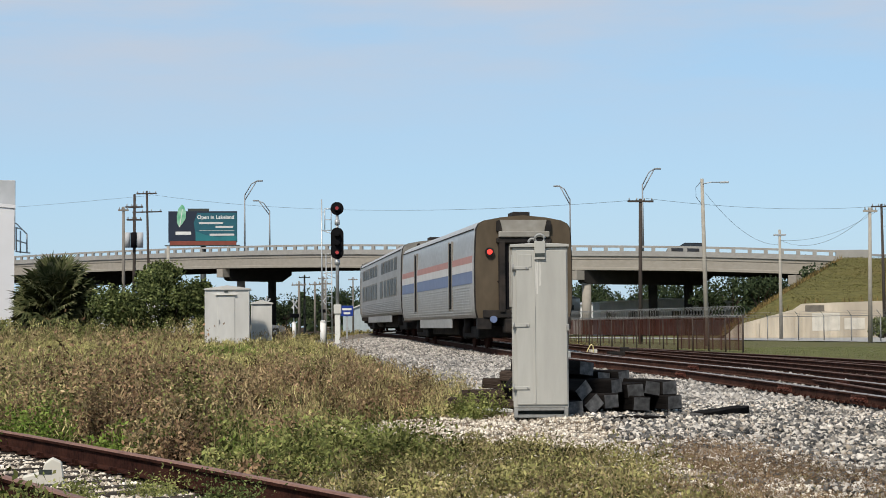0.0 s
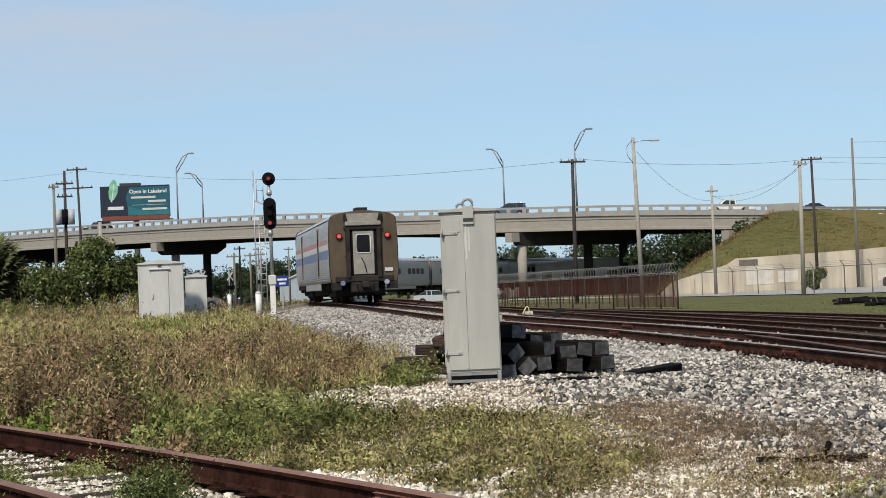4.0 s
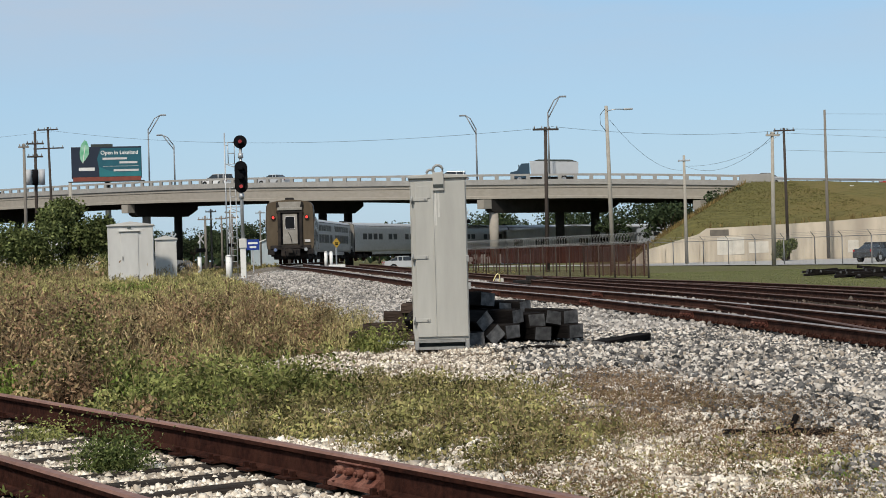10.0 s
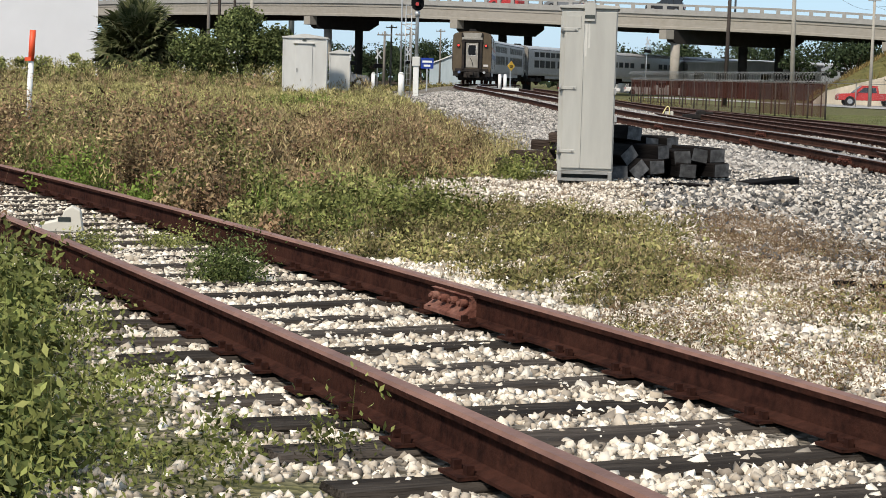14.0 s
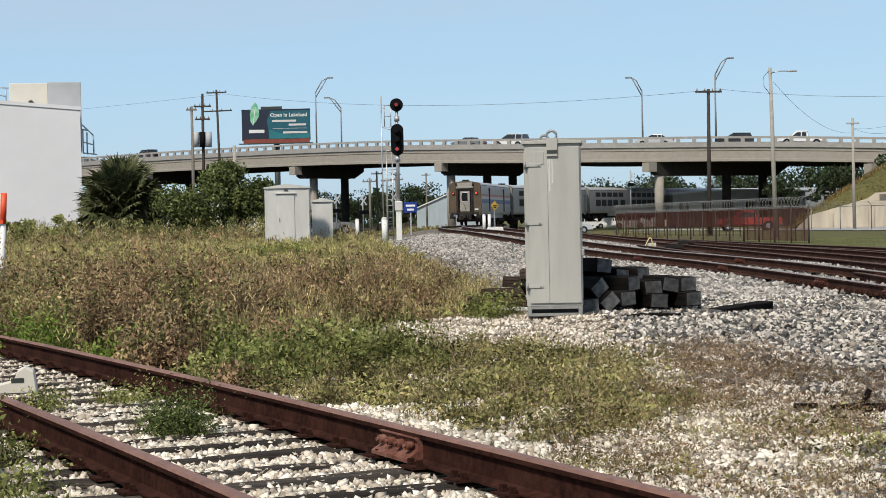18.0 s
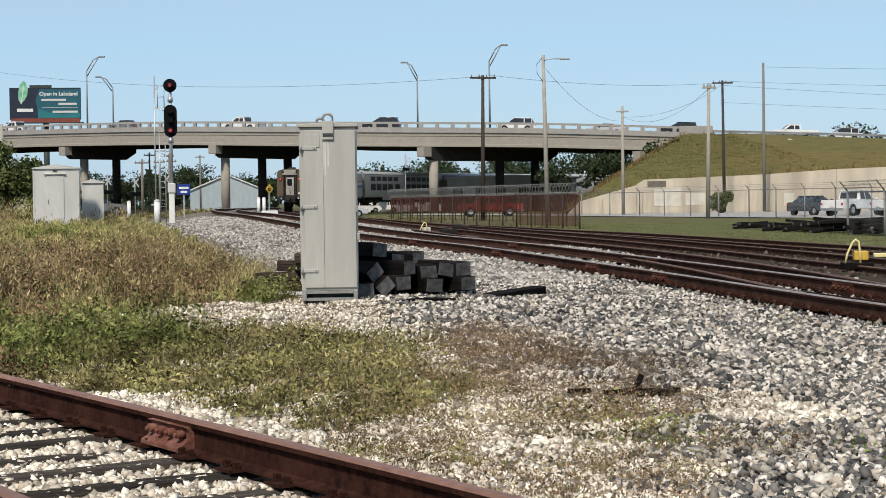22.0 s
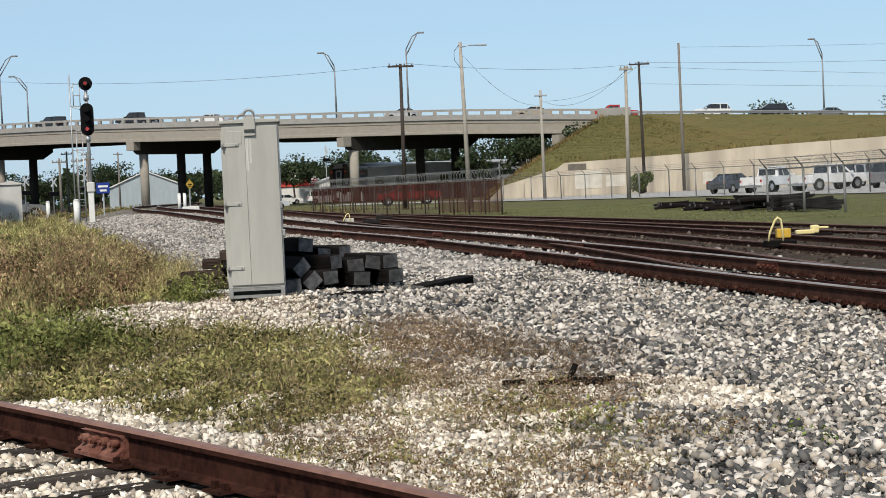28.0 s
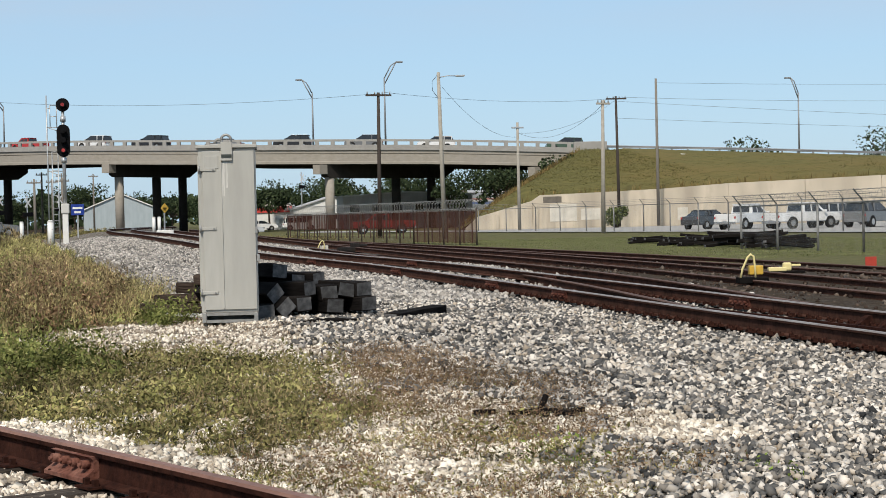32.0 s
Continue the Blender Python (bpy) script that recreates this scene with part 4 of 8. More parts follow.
post(-4.62, 82.0, 0.2, 1.25, 0.14, M_WHITE, "stout white bollard beside the signal", "bollard", "bollard")
post(-6.55, 91.0, 0.4, 1.05, 0.10, M_WHITE, "white bollard at the edge of the gravel road", "bollard", "bollard")


def board_sign(name, label, x, y, z, w, h, mat, top, turn=0, diamond=False, bars=()):
    th = thing(name, label, "sign", pose(x, y, z, 0, 0, turn))
    part("pole", box((-0.04, 0.0, 0), (0.04, 0.05, top), bevel=0.005), M_GALV, th)
    if diamond:
        bm = prism([(0, -w / 2), (w / 2, 0), (0, w / 2), (-w / 2, 0)], -0.03, -0.002)
        bmesh.ops.translate(bm, verts=bm.verts, vec=(0, 0, top))
    else:
        bm = box((-w / 2, -0.03, top - h), (w / 2, -0.002, top), bevel=0.004)
    pl = part("panel", bm, mat, th)
    for u, v, bw, bh, m in bars:
        part("lettering", box((u - bw / 2, -0.036, top + v - bh / 2), (u + bw / 2, -0.031, top + v + bh / 2)), m, pl)
    return th


board_sign("blue_sign", "blue board sign with white lines on a thin post", -3.95, 96.0, 0.30, 0.70, 0.58, M_SIGNBLUE, 2.08, 0, False,
           ((0, -0.2, 0.52, 0.11, M_WHITE), (0, -0.42, 0.36, 0.11, M_WHITE)))
board_sign("warning_sign", "yellow diamond warning sign by the track", 0.75, 106.0, 0.65, 0.60, 0, M_YELLOW, 1.50, 38, True, ((0, 0.0, 0.26, 0.07, M_BLACK), (0, -0.1, 0.2, 0.06, M_BLACK)))
for _x, _y in ((0.1, 106.2), (0.42, 106.0)):
    post(_x, _y, 0.6, 1.0, 0.10, M_WHITE, "white bollard by the crossing gear", "bollard", "bollard", "pair of white bollards")
ob = part("footing", box((-0.5, -0.35, 0), (0.5, 0.35, 0.22), bevel=0.03), M_WHITE)
ob.matrix_basis = pose(0.75, 105.4, 0.62)
tagged(ob, "whitewashed concrete footing beside the rails", "concrete block")

# ---------- equipment huts ----------


def hut(x, y, z, w, d, h, turn, label, door=True):
    th = thing("equipment_hut", label, "equipment hut", pose(x, y, z, 0, 0, turn))
    part("wall", box((-w / 2, -d / 2, 0), (w / 2, d / 2, h), bevel=0.015), M_HUT, th)
    bm = prism([(-w / 2 - 0.07, h), (w / 2 + 0.07, h), (w / 2 + 0.07, h + 0.05), (0, h + 0.19), (-w / 2 - 0.07, h + 0.05)], -d / 2 - 0.07, d / 2 + 0.07)
    part("roof", bm, M_HUT, th)
    if door:
        dr = part("door", box((-0.42, -d / 2 - 0.035, 0.12), (0.32, -d / 2 - 0.003, h - 0.28), bevel=0.01), M_HUT, th)
        part("door_handle", box((-0.36, -d / 2 - 0.075, 1.0), (-0.32, -d / 2 - 0.036, 1.16), bevel=0.008), M_CABDARK, dr)
        part("hood", box((-0.5, -d / 2 - 0.10, h - 0.24), (0.4, -d / 2 - 0.003, h - 0.20), bevel=0.008), M_HUT, th)
        part("vent", box((-0.12, -d / 2 - 0.03, h - 0.12), (0.04, -d / 2 - 0.003, h - 0.05)), M_PLATE, th)
    for sx in (-1, 1):
        part("corner_trim", box((sx * w / 2 - 0.04, -d / 2 - 0.02, 0), (sx * w / 2 + 0.02, -d / 2 + 0.04, h), bevel=0.006), M_HUT, th)
    return th


hut(-8.5, 76.2, 0.40, 1.85, 2.2, 2.45, 4, "pale aluminium relay hut with a plain door among weeds")
hut(-7.25, 79.0, 0.42, 0.88, 0.8, 1.85, 4, "small pale metal equipment case beside the hut", False)

# ---------- white warehouse ----------


def warehouse():
    th = thing("warehouse", "plain white windowless warehouse with rooftop plant", "warehouse", pose(-24.6, 106.8, 0, 0, 0, 15))
    bm = bmesh.new()
    add_prism(bm, [(-34, 0.2), (0, 0.2), (0, 8.6), (-34, 11.5)], 0, 40)
    bmesh.ops.recalc_face_normals(bm, faces=bm.faces)
    part("wall", bm, M_WALLWHITE, th)
    bm = prism([(-34, 11.5), (0.06, 8.6), (0.06, 8.82), (-34, 11.72)], -0.06, 0.22)
    part("parapet_cap", bm, M_WALLWHITE, th)
    part("plant_box", box((-4.2, 3.5, 8.6), (-1.85, 8, 10.55), bevel=0.03), M_BEIGE, th, "beige rooftop plant housing")
    part("plant_tower", box((-1.85, 3.2, 6.2), (-0.15 + 0.35, 8, 10.6), bevel=0.03), M_GREYPANEL, th, "grey sheet-metal plant tower")
    part("tower_face", box((-1.83, 3.1, 6.3), (0.1, 3.2, 8.4), bevel=0.02), M_GREYPANEL, th)
    part("fan", tube((-2.9, 3.45, 9.3), (-2.9, 3.5, 9.3), 0.18, n=14), M_PLATE, th)
    bm = bmesh.new()
    for a, b in (((-6.3, 1, 9.2), (-6.3, 1, 10.3)), ((-5.2, 1, 9.1), (-5.2, 1, 10.1)), ((-4.4, 1, 9.1), (-4.4, 1, 10.0)), ((-6.3, 1, 10.3), (-5.2, 1, 10.1)), ((-6.3, 1, 9.8), (-4.4, 1, 9.55)), ((-5.2, 1, 10.1), (-4.2, 1, 10.05))):
        add_tube(bm, a, b, 0.035, n=6)
    part("roof_railing", bm, M_GALV, th)
    bm = bmesh.new()
    for a, b in (((0.25, 3, 6.1), (0.25, 3, 7.6)), ((0.9, 3, 6.0), (0.9, 3, 7.2)), ((0.2, 3, 7.9), (0.9, 3, 7.2)), ((0.2, 3, 7.6), (0.6, 3, 7.5)), ((0.2, 3, 6.1), (1.1, 3, 6.0)), ((0.25, 3, 6.8), (0.9, 3, 6.6)), ((0.5, 3, 6.0), (0.5, 3, 7.4))):
        add_tube(bm, a, b, 0.045, n=6)
    part("side_landing", bm, M_GALV, th)
    part("stack_pipe", add_path(bmesh.new(), [(-8.3, 0.5, 9.0), (-8.3, 0.5, 10.9), (-8.2, 0.5, 11.1), (-8.05, 0.5, 11.05), (-8.0, 0.5, 10.9)], 0.07), M_PLATE, th, "dark hooked vent pipe")
    part("windsock_pole", tube((-6.25, 1.6, 9.1), (-6.3, 1.6, 11.75), 0.03, n=6), M_GALV, th)
    ws = part("windsock", tube((-6.3, 1.6, 11.65), (-6.62, 1.6, 11.62), 0.16, 0.14, 12), M_ORANGE, th, "orange and white windsock")
    part("windsock_band", tube((-6.62, 1.6, 11.62), (-6.86, 1.6, 11.56), 0.14, 0.12, 12), M_WHITE, ws)
    part("windsock_tail", tube((-6.86, 1.6, 11.56), (-7.12, 1.6, 11.48), 0.12, 0.10, 12), M_ORANGE, ws)
    return th


warehouse()

# ---------- road bridge ----------
# x, y and top of the parapet along the near edge, from the fill to the far approach
BRIDGE = [(150, 206, 6.6), (120, 206.5, 7.2), (97, 207, 7.9), (72, 208, 8.95), (54, 210, 9.95), (36, 213, 10.75), (20, 215.5, 11.12), (4, 220, 11.5), (-12, 231, 12.15),
          (-28, 246, 12.6), (-46, 263, 12.85), (-64, 281, 12.9), (-85, 303, 12.7), (-110, 330, 12.0), (-140, 365, 10.8)]
_bk = [(i, *p) for i, p in enumerate(BRIDGE)]


def bridge_line(i0, i1, n):
    return [Vector(spline(_bk, i0 + (i1 - i0) * k / n)) for k in range(n + 1)]


def road_bridge():
    th = thing("road_bridge", "long curved concrete road bridge on dark bents", "road bridge")
    edge = bridge_line(4.0, 13, 90)
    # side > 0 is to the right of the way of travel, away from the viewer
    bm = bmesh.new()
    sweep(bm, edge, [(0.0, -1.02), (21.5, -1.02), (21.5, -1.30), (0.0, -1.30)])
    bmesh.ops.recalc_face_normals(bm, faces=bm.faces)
    # deck coloured as if seen in its own shade
    part("deck", bm, M_CONCSHADE, th)
    bm = bmesh.new()
    sweep(bm, edge, [(-0.12, -1.32), (0.10, -1.32), (0.10, -0.68), (-0.12, -0.68)])
    bmesh.ops.recalc_face_normals(bm, faces=bm.faces)
    part("parapet_kerb", bm, M_PARAPET, th)
    bm = bmesh.new()
    sweep(bm, edge, [(-0.10, -0.26), (0.16, -0.26), (0.16, 0.0), (-0.10, 0.0)])
    bmesh.ops.recalc_face_normals(bm, faces=bm.faces)
    part("top_rail", bm, M_PARAPET, th)
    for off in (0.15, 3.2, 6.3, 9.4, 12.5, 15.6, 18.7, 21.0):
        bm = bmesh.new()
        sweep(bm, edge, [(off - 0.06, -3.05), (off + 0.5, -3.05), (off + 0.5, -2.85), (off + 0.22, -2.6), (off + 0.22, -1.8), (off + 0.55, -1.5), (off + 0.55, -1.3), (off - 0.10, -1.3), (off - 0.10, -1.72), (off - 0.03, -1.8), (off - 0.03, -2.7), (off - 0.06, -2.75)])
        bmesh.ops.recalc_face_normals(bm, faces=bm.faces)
        # girders behind the edge one have under-deck shade in their colour
        part("girder", bm, M_CONC if off < 1 else M_CONCSHADE, th)
    bm = bmesh.new()
    sweep(bm, edge, [(21.4, -1.0), (21.6, -1.0), (21.6, 0), (21.4, 0)])
    bmesh.ops.recalc_face_normals(bm, faces=bm.faces)
    part("far_parapet", bm, M_PARAPET, th)
    me = bpy.data.meshes.new("rail_post")
    bm = box((-0.24, -0.13, -0.70), (0.24, 0.12, -0.25))
    bm.to_mesh(me)
    bm.free()
    me.materials.append(M_PARAPET)
    run = [edge[0]]
    length = 0
    at = 0.9
    for a, b in zip(edge, edge[1:]):
        d = (b - a).length
        while at <= length + d:
            p = a.lerp(b, (at - length) / d)
            piece("rail_post", me, th, pose(p.x, p.y, p.z, 0, 0, math.degrees(math.atan2(b.y - a.y, b.x - a.x))))
            at += 1.95
        length += d
    # bents: near end of the cap, far end of the cap, underside of the girders
    for (x0, y0), (x1, y1), under, cols in (((-5.6, 226.0), (6.0, 240.0), 9.0, (0.14, 0.55, 0.85)), ((20.2, 214.8), (39.5, 229.0), 8.05, (0.09, 0.57, 0.84)),
                                            ((-26.5, 244.0), (-17.5, 254.0), 9.5, (0.3, 0.75)), ((-52, 268), (-44, 280), 9.8, (0.2, 0.7)), ((46.5, 211.0), (62, 222), 7.2, (0.2, 0.7))):
        bt = part("bent", bmesh.new(), M_CONCSHADE, th)
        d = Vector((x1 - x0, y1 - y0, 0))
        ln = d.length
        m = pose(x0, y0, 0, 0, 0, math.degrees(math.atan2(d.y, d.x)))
        # cap beam painted with the shade below the deck
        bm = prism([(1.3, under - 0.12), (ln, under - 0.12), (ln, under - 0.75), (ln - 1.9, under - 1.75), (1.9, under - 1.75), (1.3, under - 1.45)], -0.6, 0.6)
        cap = part("pier_cap", bm, M_CONCSHADE, bt, "cap beam coloured dark for the shade under the deck")
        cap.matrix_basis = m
        # separate lighter block for the end of the cap that the sun reaches
        end = part("cap_end", box((-0.02, -0.62, under - 1.25), (1.3, 0.62, under - 0.10), bevel=0.03), M_CONC, bt, "pale end of the cap beam in its sunlit tone")
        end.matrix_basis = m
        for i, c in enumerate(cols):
            # outer column in the lit concrete, the others in its shaded copy
            col = part("column", tube((ln * c, 0, -0.2), (ln * c, 0, under - 1.6), 0.58, n=18), M_CONC if i == 0 else M_CONCSHADE, bt, "pale outer column" if i == 0 else "inner column coloured dark for the shade under the deck")
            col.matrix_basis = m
    return th


road_bridge()


def bridge_lamp(x, y, z, h, reach, label):
    th = thing("street_lamp", label, "street lamp", pose(x, y, z), "lamps on the bridge")
    s = 1 if reach > 0 else -1
    part("pole", tube((0, 0, 0), (0, 0, h * 0.82), 0.13, 0.085, 10), M_LAMPSTEEL, th)
    arm = part("arm", add_tube(bmesh.new(), (0, 0, h * 0.74), (reach, 0, h), 0.075, n=7), M_LAMPSTEEL, th)
    part("brace", add_path(bmesh.new(), [(0, 0, h * 0.81), (reach * 0.55, 0, h * 0.96), (reach, 0, h)], 0.07), M_LAMPSTEEL, arm)
    part("lantern", box((min(reach, reach + s * 0.85), -0.18, h - 0.08), (max(reach, reach + s * 0.85), 0.18, h + 0.12), bevel=0.04), M_LAMPSTEEL, th)
    return th


LAMP = "grey steel street lamp on the bridge"
bridge_lamp(-23.3, 247.5, 11.4, 10.6, 1.7, LAMP)
bridge_lamp(-20.3, 254.5, 11.5, 8.2, -1.6, LAMP)
bridge_lamp(21.2, 228.6, 10.2, 9.3, -1.3, LAMP)
bridge_lamp(28.9, 214.8, 10.0, 10.5, 1.5, LAMP)
bridge_lamp(84.0, 218.0, 8.0, 10.3, -1.0, "grey steel street lamp on the embankment road")

# ---------- fill, wall and road at the bridge's end ----------
WALL_TOP = [(30.4, 168.6, -0.15), (31.6, 168.2, 0.95), (36.7, 166.6, 2.4), (37.5, 166.4, 2.95), (43.6, 165.1, 3.12), (49.2, 164, 3.32), (55.4, 162.7, 3.7), (70, 160, 4.15), (110, 152, 5.2), (150, 145, 5.6)]


def fill_material():
    return material("dry_bank_grass", (0.150, 0.130, 0.048), (0.085, 0.082, 0.030), 1.3, 0.95, 0, 0.8, 4.0, (0.165, 0.120, 0.046), 0.09, 0.6, detail=9)


def embankment():
    m = fill_material()
    us = np.linspace(0, 1, 120)
    wx = [p[0] for p in WALL_TOP]
    verts, faces = [], []
    nv = 26
    for u in us:
        x = 27 + u * 123
        wy, wz = np.interp(x, wx, [p[1] for p in WALL_TOP]), np.interp(x, wx, [p[2] for p in WALL_TOP])
        bx = x + 10 * (1 - u)
        i = np.interp(x, [54, 150], [4.0, 0.0]) if x > 54 else 4
        top = spline(_bk, i)[2] - (1.0 if x < 56 else 0.8) if x > 46 else 0
        for k in range(nv):
            v = k / (nv - 1)
            y = wy + 0.4 + v * (226 - wy)
            rise = wz + (top - wz) * min(1, (y - wy) / (206.0 - wy)) ** 0.92
            nose = -0.25 + max(0, (x - 29.2 - 0.20 * (y - wy))) * 0.66
            z = min(rise, nose) if x > 46 else min(nose, wz + (9 - wz) * min(1, (y - wy) / (207.0 - wy)) ** 0.92)
            z += 0.10 * noise.noise((x * 0.5, y * 0.5, 0))
            verts.append((x, y, z))
    for a in range(len(us) - 1):
        for k in range(nv - 1):
            i = a * nv + k
            faces.append((i, i + nv, i + nv + 1, i + 1))
    ob = mesh_from("embankment", verts, faces, m, None, True)
    tagged(ob, "grassy dry embankment rising to the bridge approach", "embankment", kind="structure")


embankment()


def retaining_wall():
    th = thing("retaining_wall", "stained pale concrete retaining wall below the bank", "retaining wall", kind="structure")
    m = material("stained_wall", (0.58, 0.51, 0.405), (0.44, 0.385, 0.305), 0.9, 0.9, 0, 0.2, 14, (0.24, 0.21, 0.17), 0.45, 0.6, (1.4, 1.4, 0.45))
    for (xa, ya, za), (xb, yb, zb) in zip(WALL_TOP, WALL_TOP[1:]):
        n = max(1, int((xb - xa) / 6))
        for i in range(n):
            f0, f1 = i / n, (i + 1) / n - 0.004
            a = [xa + (xb - xa) * f0, ya + (yb - ya) * f0, za + (zb - za) * f0]
            b = [xa + (xb - xa) * f1, ya + (yb - ya) * f1, za + (zb - za) * f1]
            bm = bmesh.new()
            v = [bm.verts.new(q) for q in ((a[0], a[1], -0.4), (b[0], b[1], -0.4), (b[0], b[1], b[2] + 0.15), (a[0], a[1], a[2] + 0.15),
                                          (a[0], a[1] + 0.5, -0.4), (b[0], b[1] + 0.5, -0.4), (b[0], b[1] + 0.5, b[2] + 0.15), (a[0], a[1] + 0.5, a[2] + 0.15))]
            for q in ((0, 1, 2, 3), (5, 4, 7, 6), (3, 2, 6, 7), (4, 0, 3, 7), (1, 5, 6, 2)):
                bm.faces.new([v[j] for j in q])
            part("wall_panel", bm, m, th)
    pale = material("patched_render", (0.60, 0.57, 0.50), (0.50, 0.47, 0.41), 1.5, 0.9, 0, 0.2, 14, (0.36, 0.33, 0.28), 0.5, 0.5)
    dark = material("tarry_stain", (0.17, 0.15, 0.125), (0.11, 0.10, 0.085), 1.5, 0.9, 0, 0.2, 14)

    def on_wall(x, u0, u1, z0, z1, mat, name, label, d=0.03):
        y = np.interp(x, [p[0] for p in WALL_TOP], [p[1] for p in WALL_TOP])
        ob = part(name, box((u0, -d, z0), (u1, -0.004, z1), bevel=0.01), mat, th, label)
        ob.matrix_basis = pose(x, y, 0, 0, 0, -12)

    on_wall(40.5, -2.2, 0.4, 0.5, 2.2, pale, "repair_patch", "pale repair patch")
    on_wall(40.8, 0.5, 2.4, 0.6, 1.7, pale, "repair_patch", "pale repair patch")
    on_wall(50.5, 0.0, 1.0, 0.4, 1.6, pale, "repair_patch", "pale repair patch")
    on_wall(38.6, -0.9, 0.9, 2.35, 2.95, dark, "ledge", "dark stained ledge", 0.03)
    on_wall(37.0, -0.2, 0.2, -0.3, 2.3, m, "pilaster", "", 0.22)
    on_wall(33.4, -0.15, 0.15, -0.3, 1.3, m, "pilaster", "", 0.2)
    on_wall(72.0, -3.5, 3.0, 4.05, 4.25, dark, "stain_band", "dark run of damp", 0.012)


retaining_wall()
ob = mesh_from("lot_pavement", [(15.5, 190, -0.16), (24, 166, -0.16), (27.7, 148, -0.16), (33.2, 127, -0.16), (37.5, 112, -0.16), (39.3, 97, -0.16), (46, 74, -0.16), (130, 60, -0.16), (150, 144.6, -0.16), (40, 165.6, -0.16), (30.4, 168.4, -0.16), (27, 175, -0.16), (20, 203, -0.16)], [tuple(range(13))], M_ASPHALT)
tagged(ob, "pale paved lot below the retaining wall", "pavement", kind="structure")

# ---------- billboard ----------


def bars_text(parent, body, size, x, y, z, mat, depth=0.01, name="lettering"):
    cu = bpy.data.curves.new(name, "FONT")
    cu.body, cu.size, cu.extrude, cu.offset = body, size, depth, size * 0.02
    cu.materials.append(mat)
    ob = new(name, cu)
    ob.parent = parent
    ob.matrix_basis = pose(x, y, z, 90, 0, 0)
    return ob


def billboard():
    th = thing("billboard", "dark teal roadside billboard with a green leaf", "billboard", pose(-38.6, 329, 0, 0, 0, 2))
    part("pole", tube((0, 1.2, 0), (0, 1.2, 17.5), 0.55, n=16), M_PLATE, th)
    part("catwalk", box((-7.0, -1.3, 16.6), (7.0, 0.2, 16.75)), M_PLATE, th)
    part("apron", box((-6.2, -0.1, 16.75), (6.3, 0.4, 17.55), bevel=0.03), M_MAROON, th, "maroon lower board")
    part("frame", box((-6.45, 0.0, 17.3), (6.45, 0.6, 23.2), bevel=0.03), M_TEALDARK, th)
    face = part("poster", box((-6.4, -0.06, 17.6), (6.4, -0.005, 23.1)), M_TEALDARK, th, "advertising poster in dark teal")
    bm = prism([(-1.3, 17.6), (6.4, 17.6), (6.4, 22.9), (-1.0, 22.9), (-1.7, 21.0), (-1.4, 19.0)], -0.075, -0.062)
    part("poster_field", bm, M_TEAL, face)
    part("poster_swoosh", prism([(-1.35, 17.62), (6.38, 17.62), (6.38, 18.5), (2.5, 18.35), (0.5, 18.7), (-1.3, 19.4)], -0.079, -0.076), material("billboard_light_teal", (0.02, 0.17, 0.19), (0.015, 0.14, 0.16), 0.5, 0.5), face, "lighter teal sweep")
    bm = prism([(-4.45, 20.3), (-3.9, 20.7), (-3.2, 21.8), (-3.1, 23.0), (-3.5, 24.2), (-3.9, 24.5), (-4.6, 23.6), (-4.85, 22.2), (-4.8, 21.0)], -0.14, -0.085)
    part("leaf", bm, M_LEAFGREEN, face, "green leaf rising over the poster's edge")
    part("leaf_vein", prism([(-4.4, 20.2), (-4.25, 20.2), (-3.75, 23.6), (-3.85, 23.6)], -0.16, -0.142), M_WHITE, face)
    part("logo_lettering", box((-5.1, -0.09, 18.75), (-2.2, -0.065, 19.35)), M_WHITE, face)
    bars_text(face, "Open in Lakeland", 0.98, -1.05, -0.08, 21.75, M_WHITE)
    for x0, x1, z in ((-0.7, 3.8, 20.95), (2.4, 5.7, 20.2), (1.3, 5.9, 18.75)):
        part("lettering", box((x0, -0.09, z - 0.19), (x1, -0.076, z + 0.19)), M_WSTRIPE, face)
    part("rule", box((-0.6, -0.09, 19.5), (5.9, -0.076, 19.56)), M_WSTRIPE, face)
    part("top_panel", box((-2.8, -0.02, 23.2), (1.2, 0.2, 23.7)), M_PLATE, th)
    return th


billboard()

# ---------- poles and wires ----------


def utility_pole(x, y, z, h, mat, label, arms=(), lean=0.0, extra=None):
    th = thing("utility_pole", label, "utility pole", pose(x, y, z, 0, lean, 0))
    part("shaft", tube((0, 0, -0.3), (0, 0, h), 0.17, 0.11, 12), mat, th)
    for za, wa in arms:
        ar = part("crossarm", box((-wa / 2, -0.16, h - za - 0.07), (wa / 2, -0.06, h - za + 0.07), bevel=0.01), mat, th)
        for i in range(4):
            u = -wa / 2 + 0.12 + i * (wa - 0.24) / 3
            part("insulator", tube((u, -0.11, h - za + 0.07), (u, -0.11, h - za + 0.26), 0.05, 0.035, 8), M_CABDARK, ar)
    if extra:
        extra(th, h)
    return th


def transformer(th, h):
    for i, dx in enumerate((-0.55, 0.0, 0.55)):
        part("transformer", tube((dx, -0.35, h - 4.6), (dx, -0.35, h - 3.3), 0.27, n=12), M_GREYPANEL if i != 1 else M_BLACK, th, "pole-top transformer can")


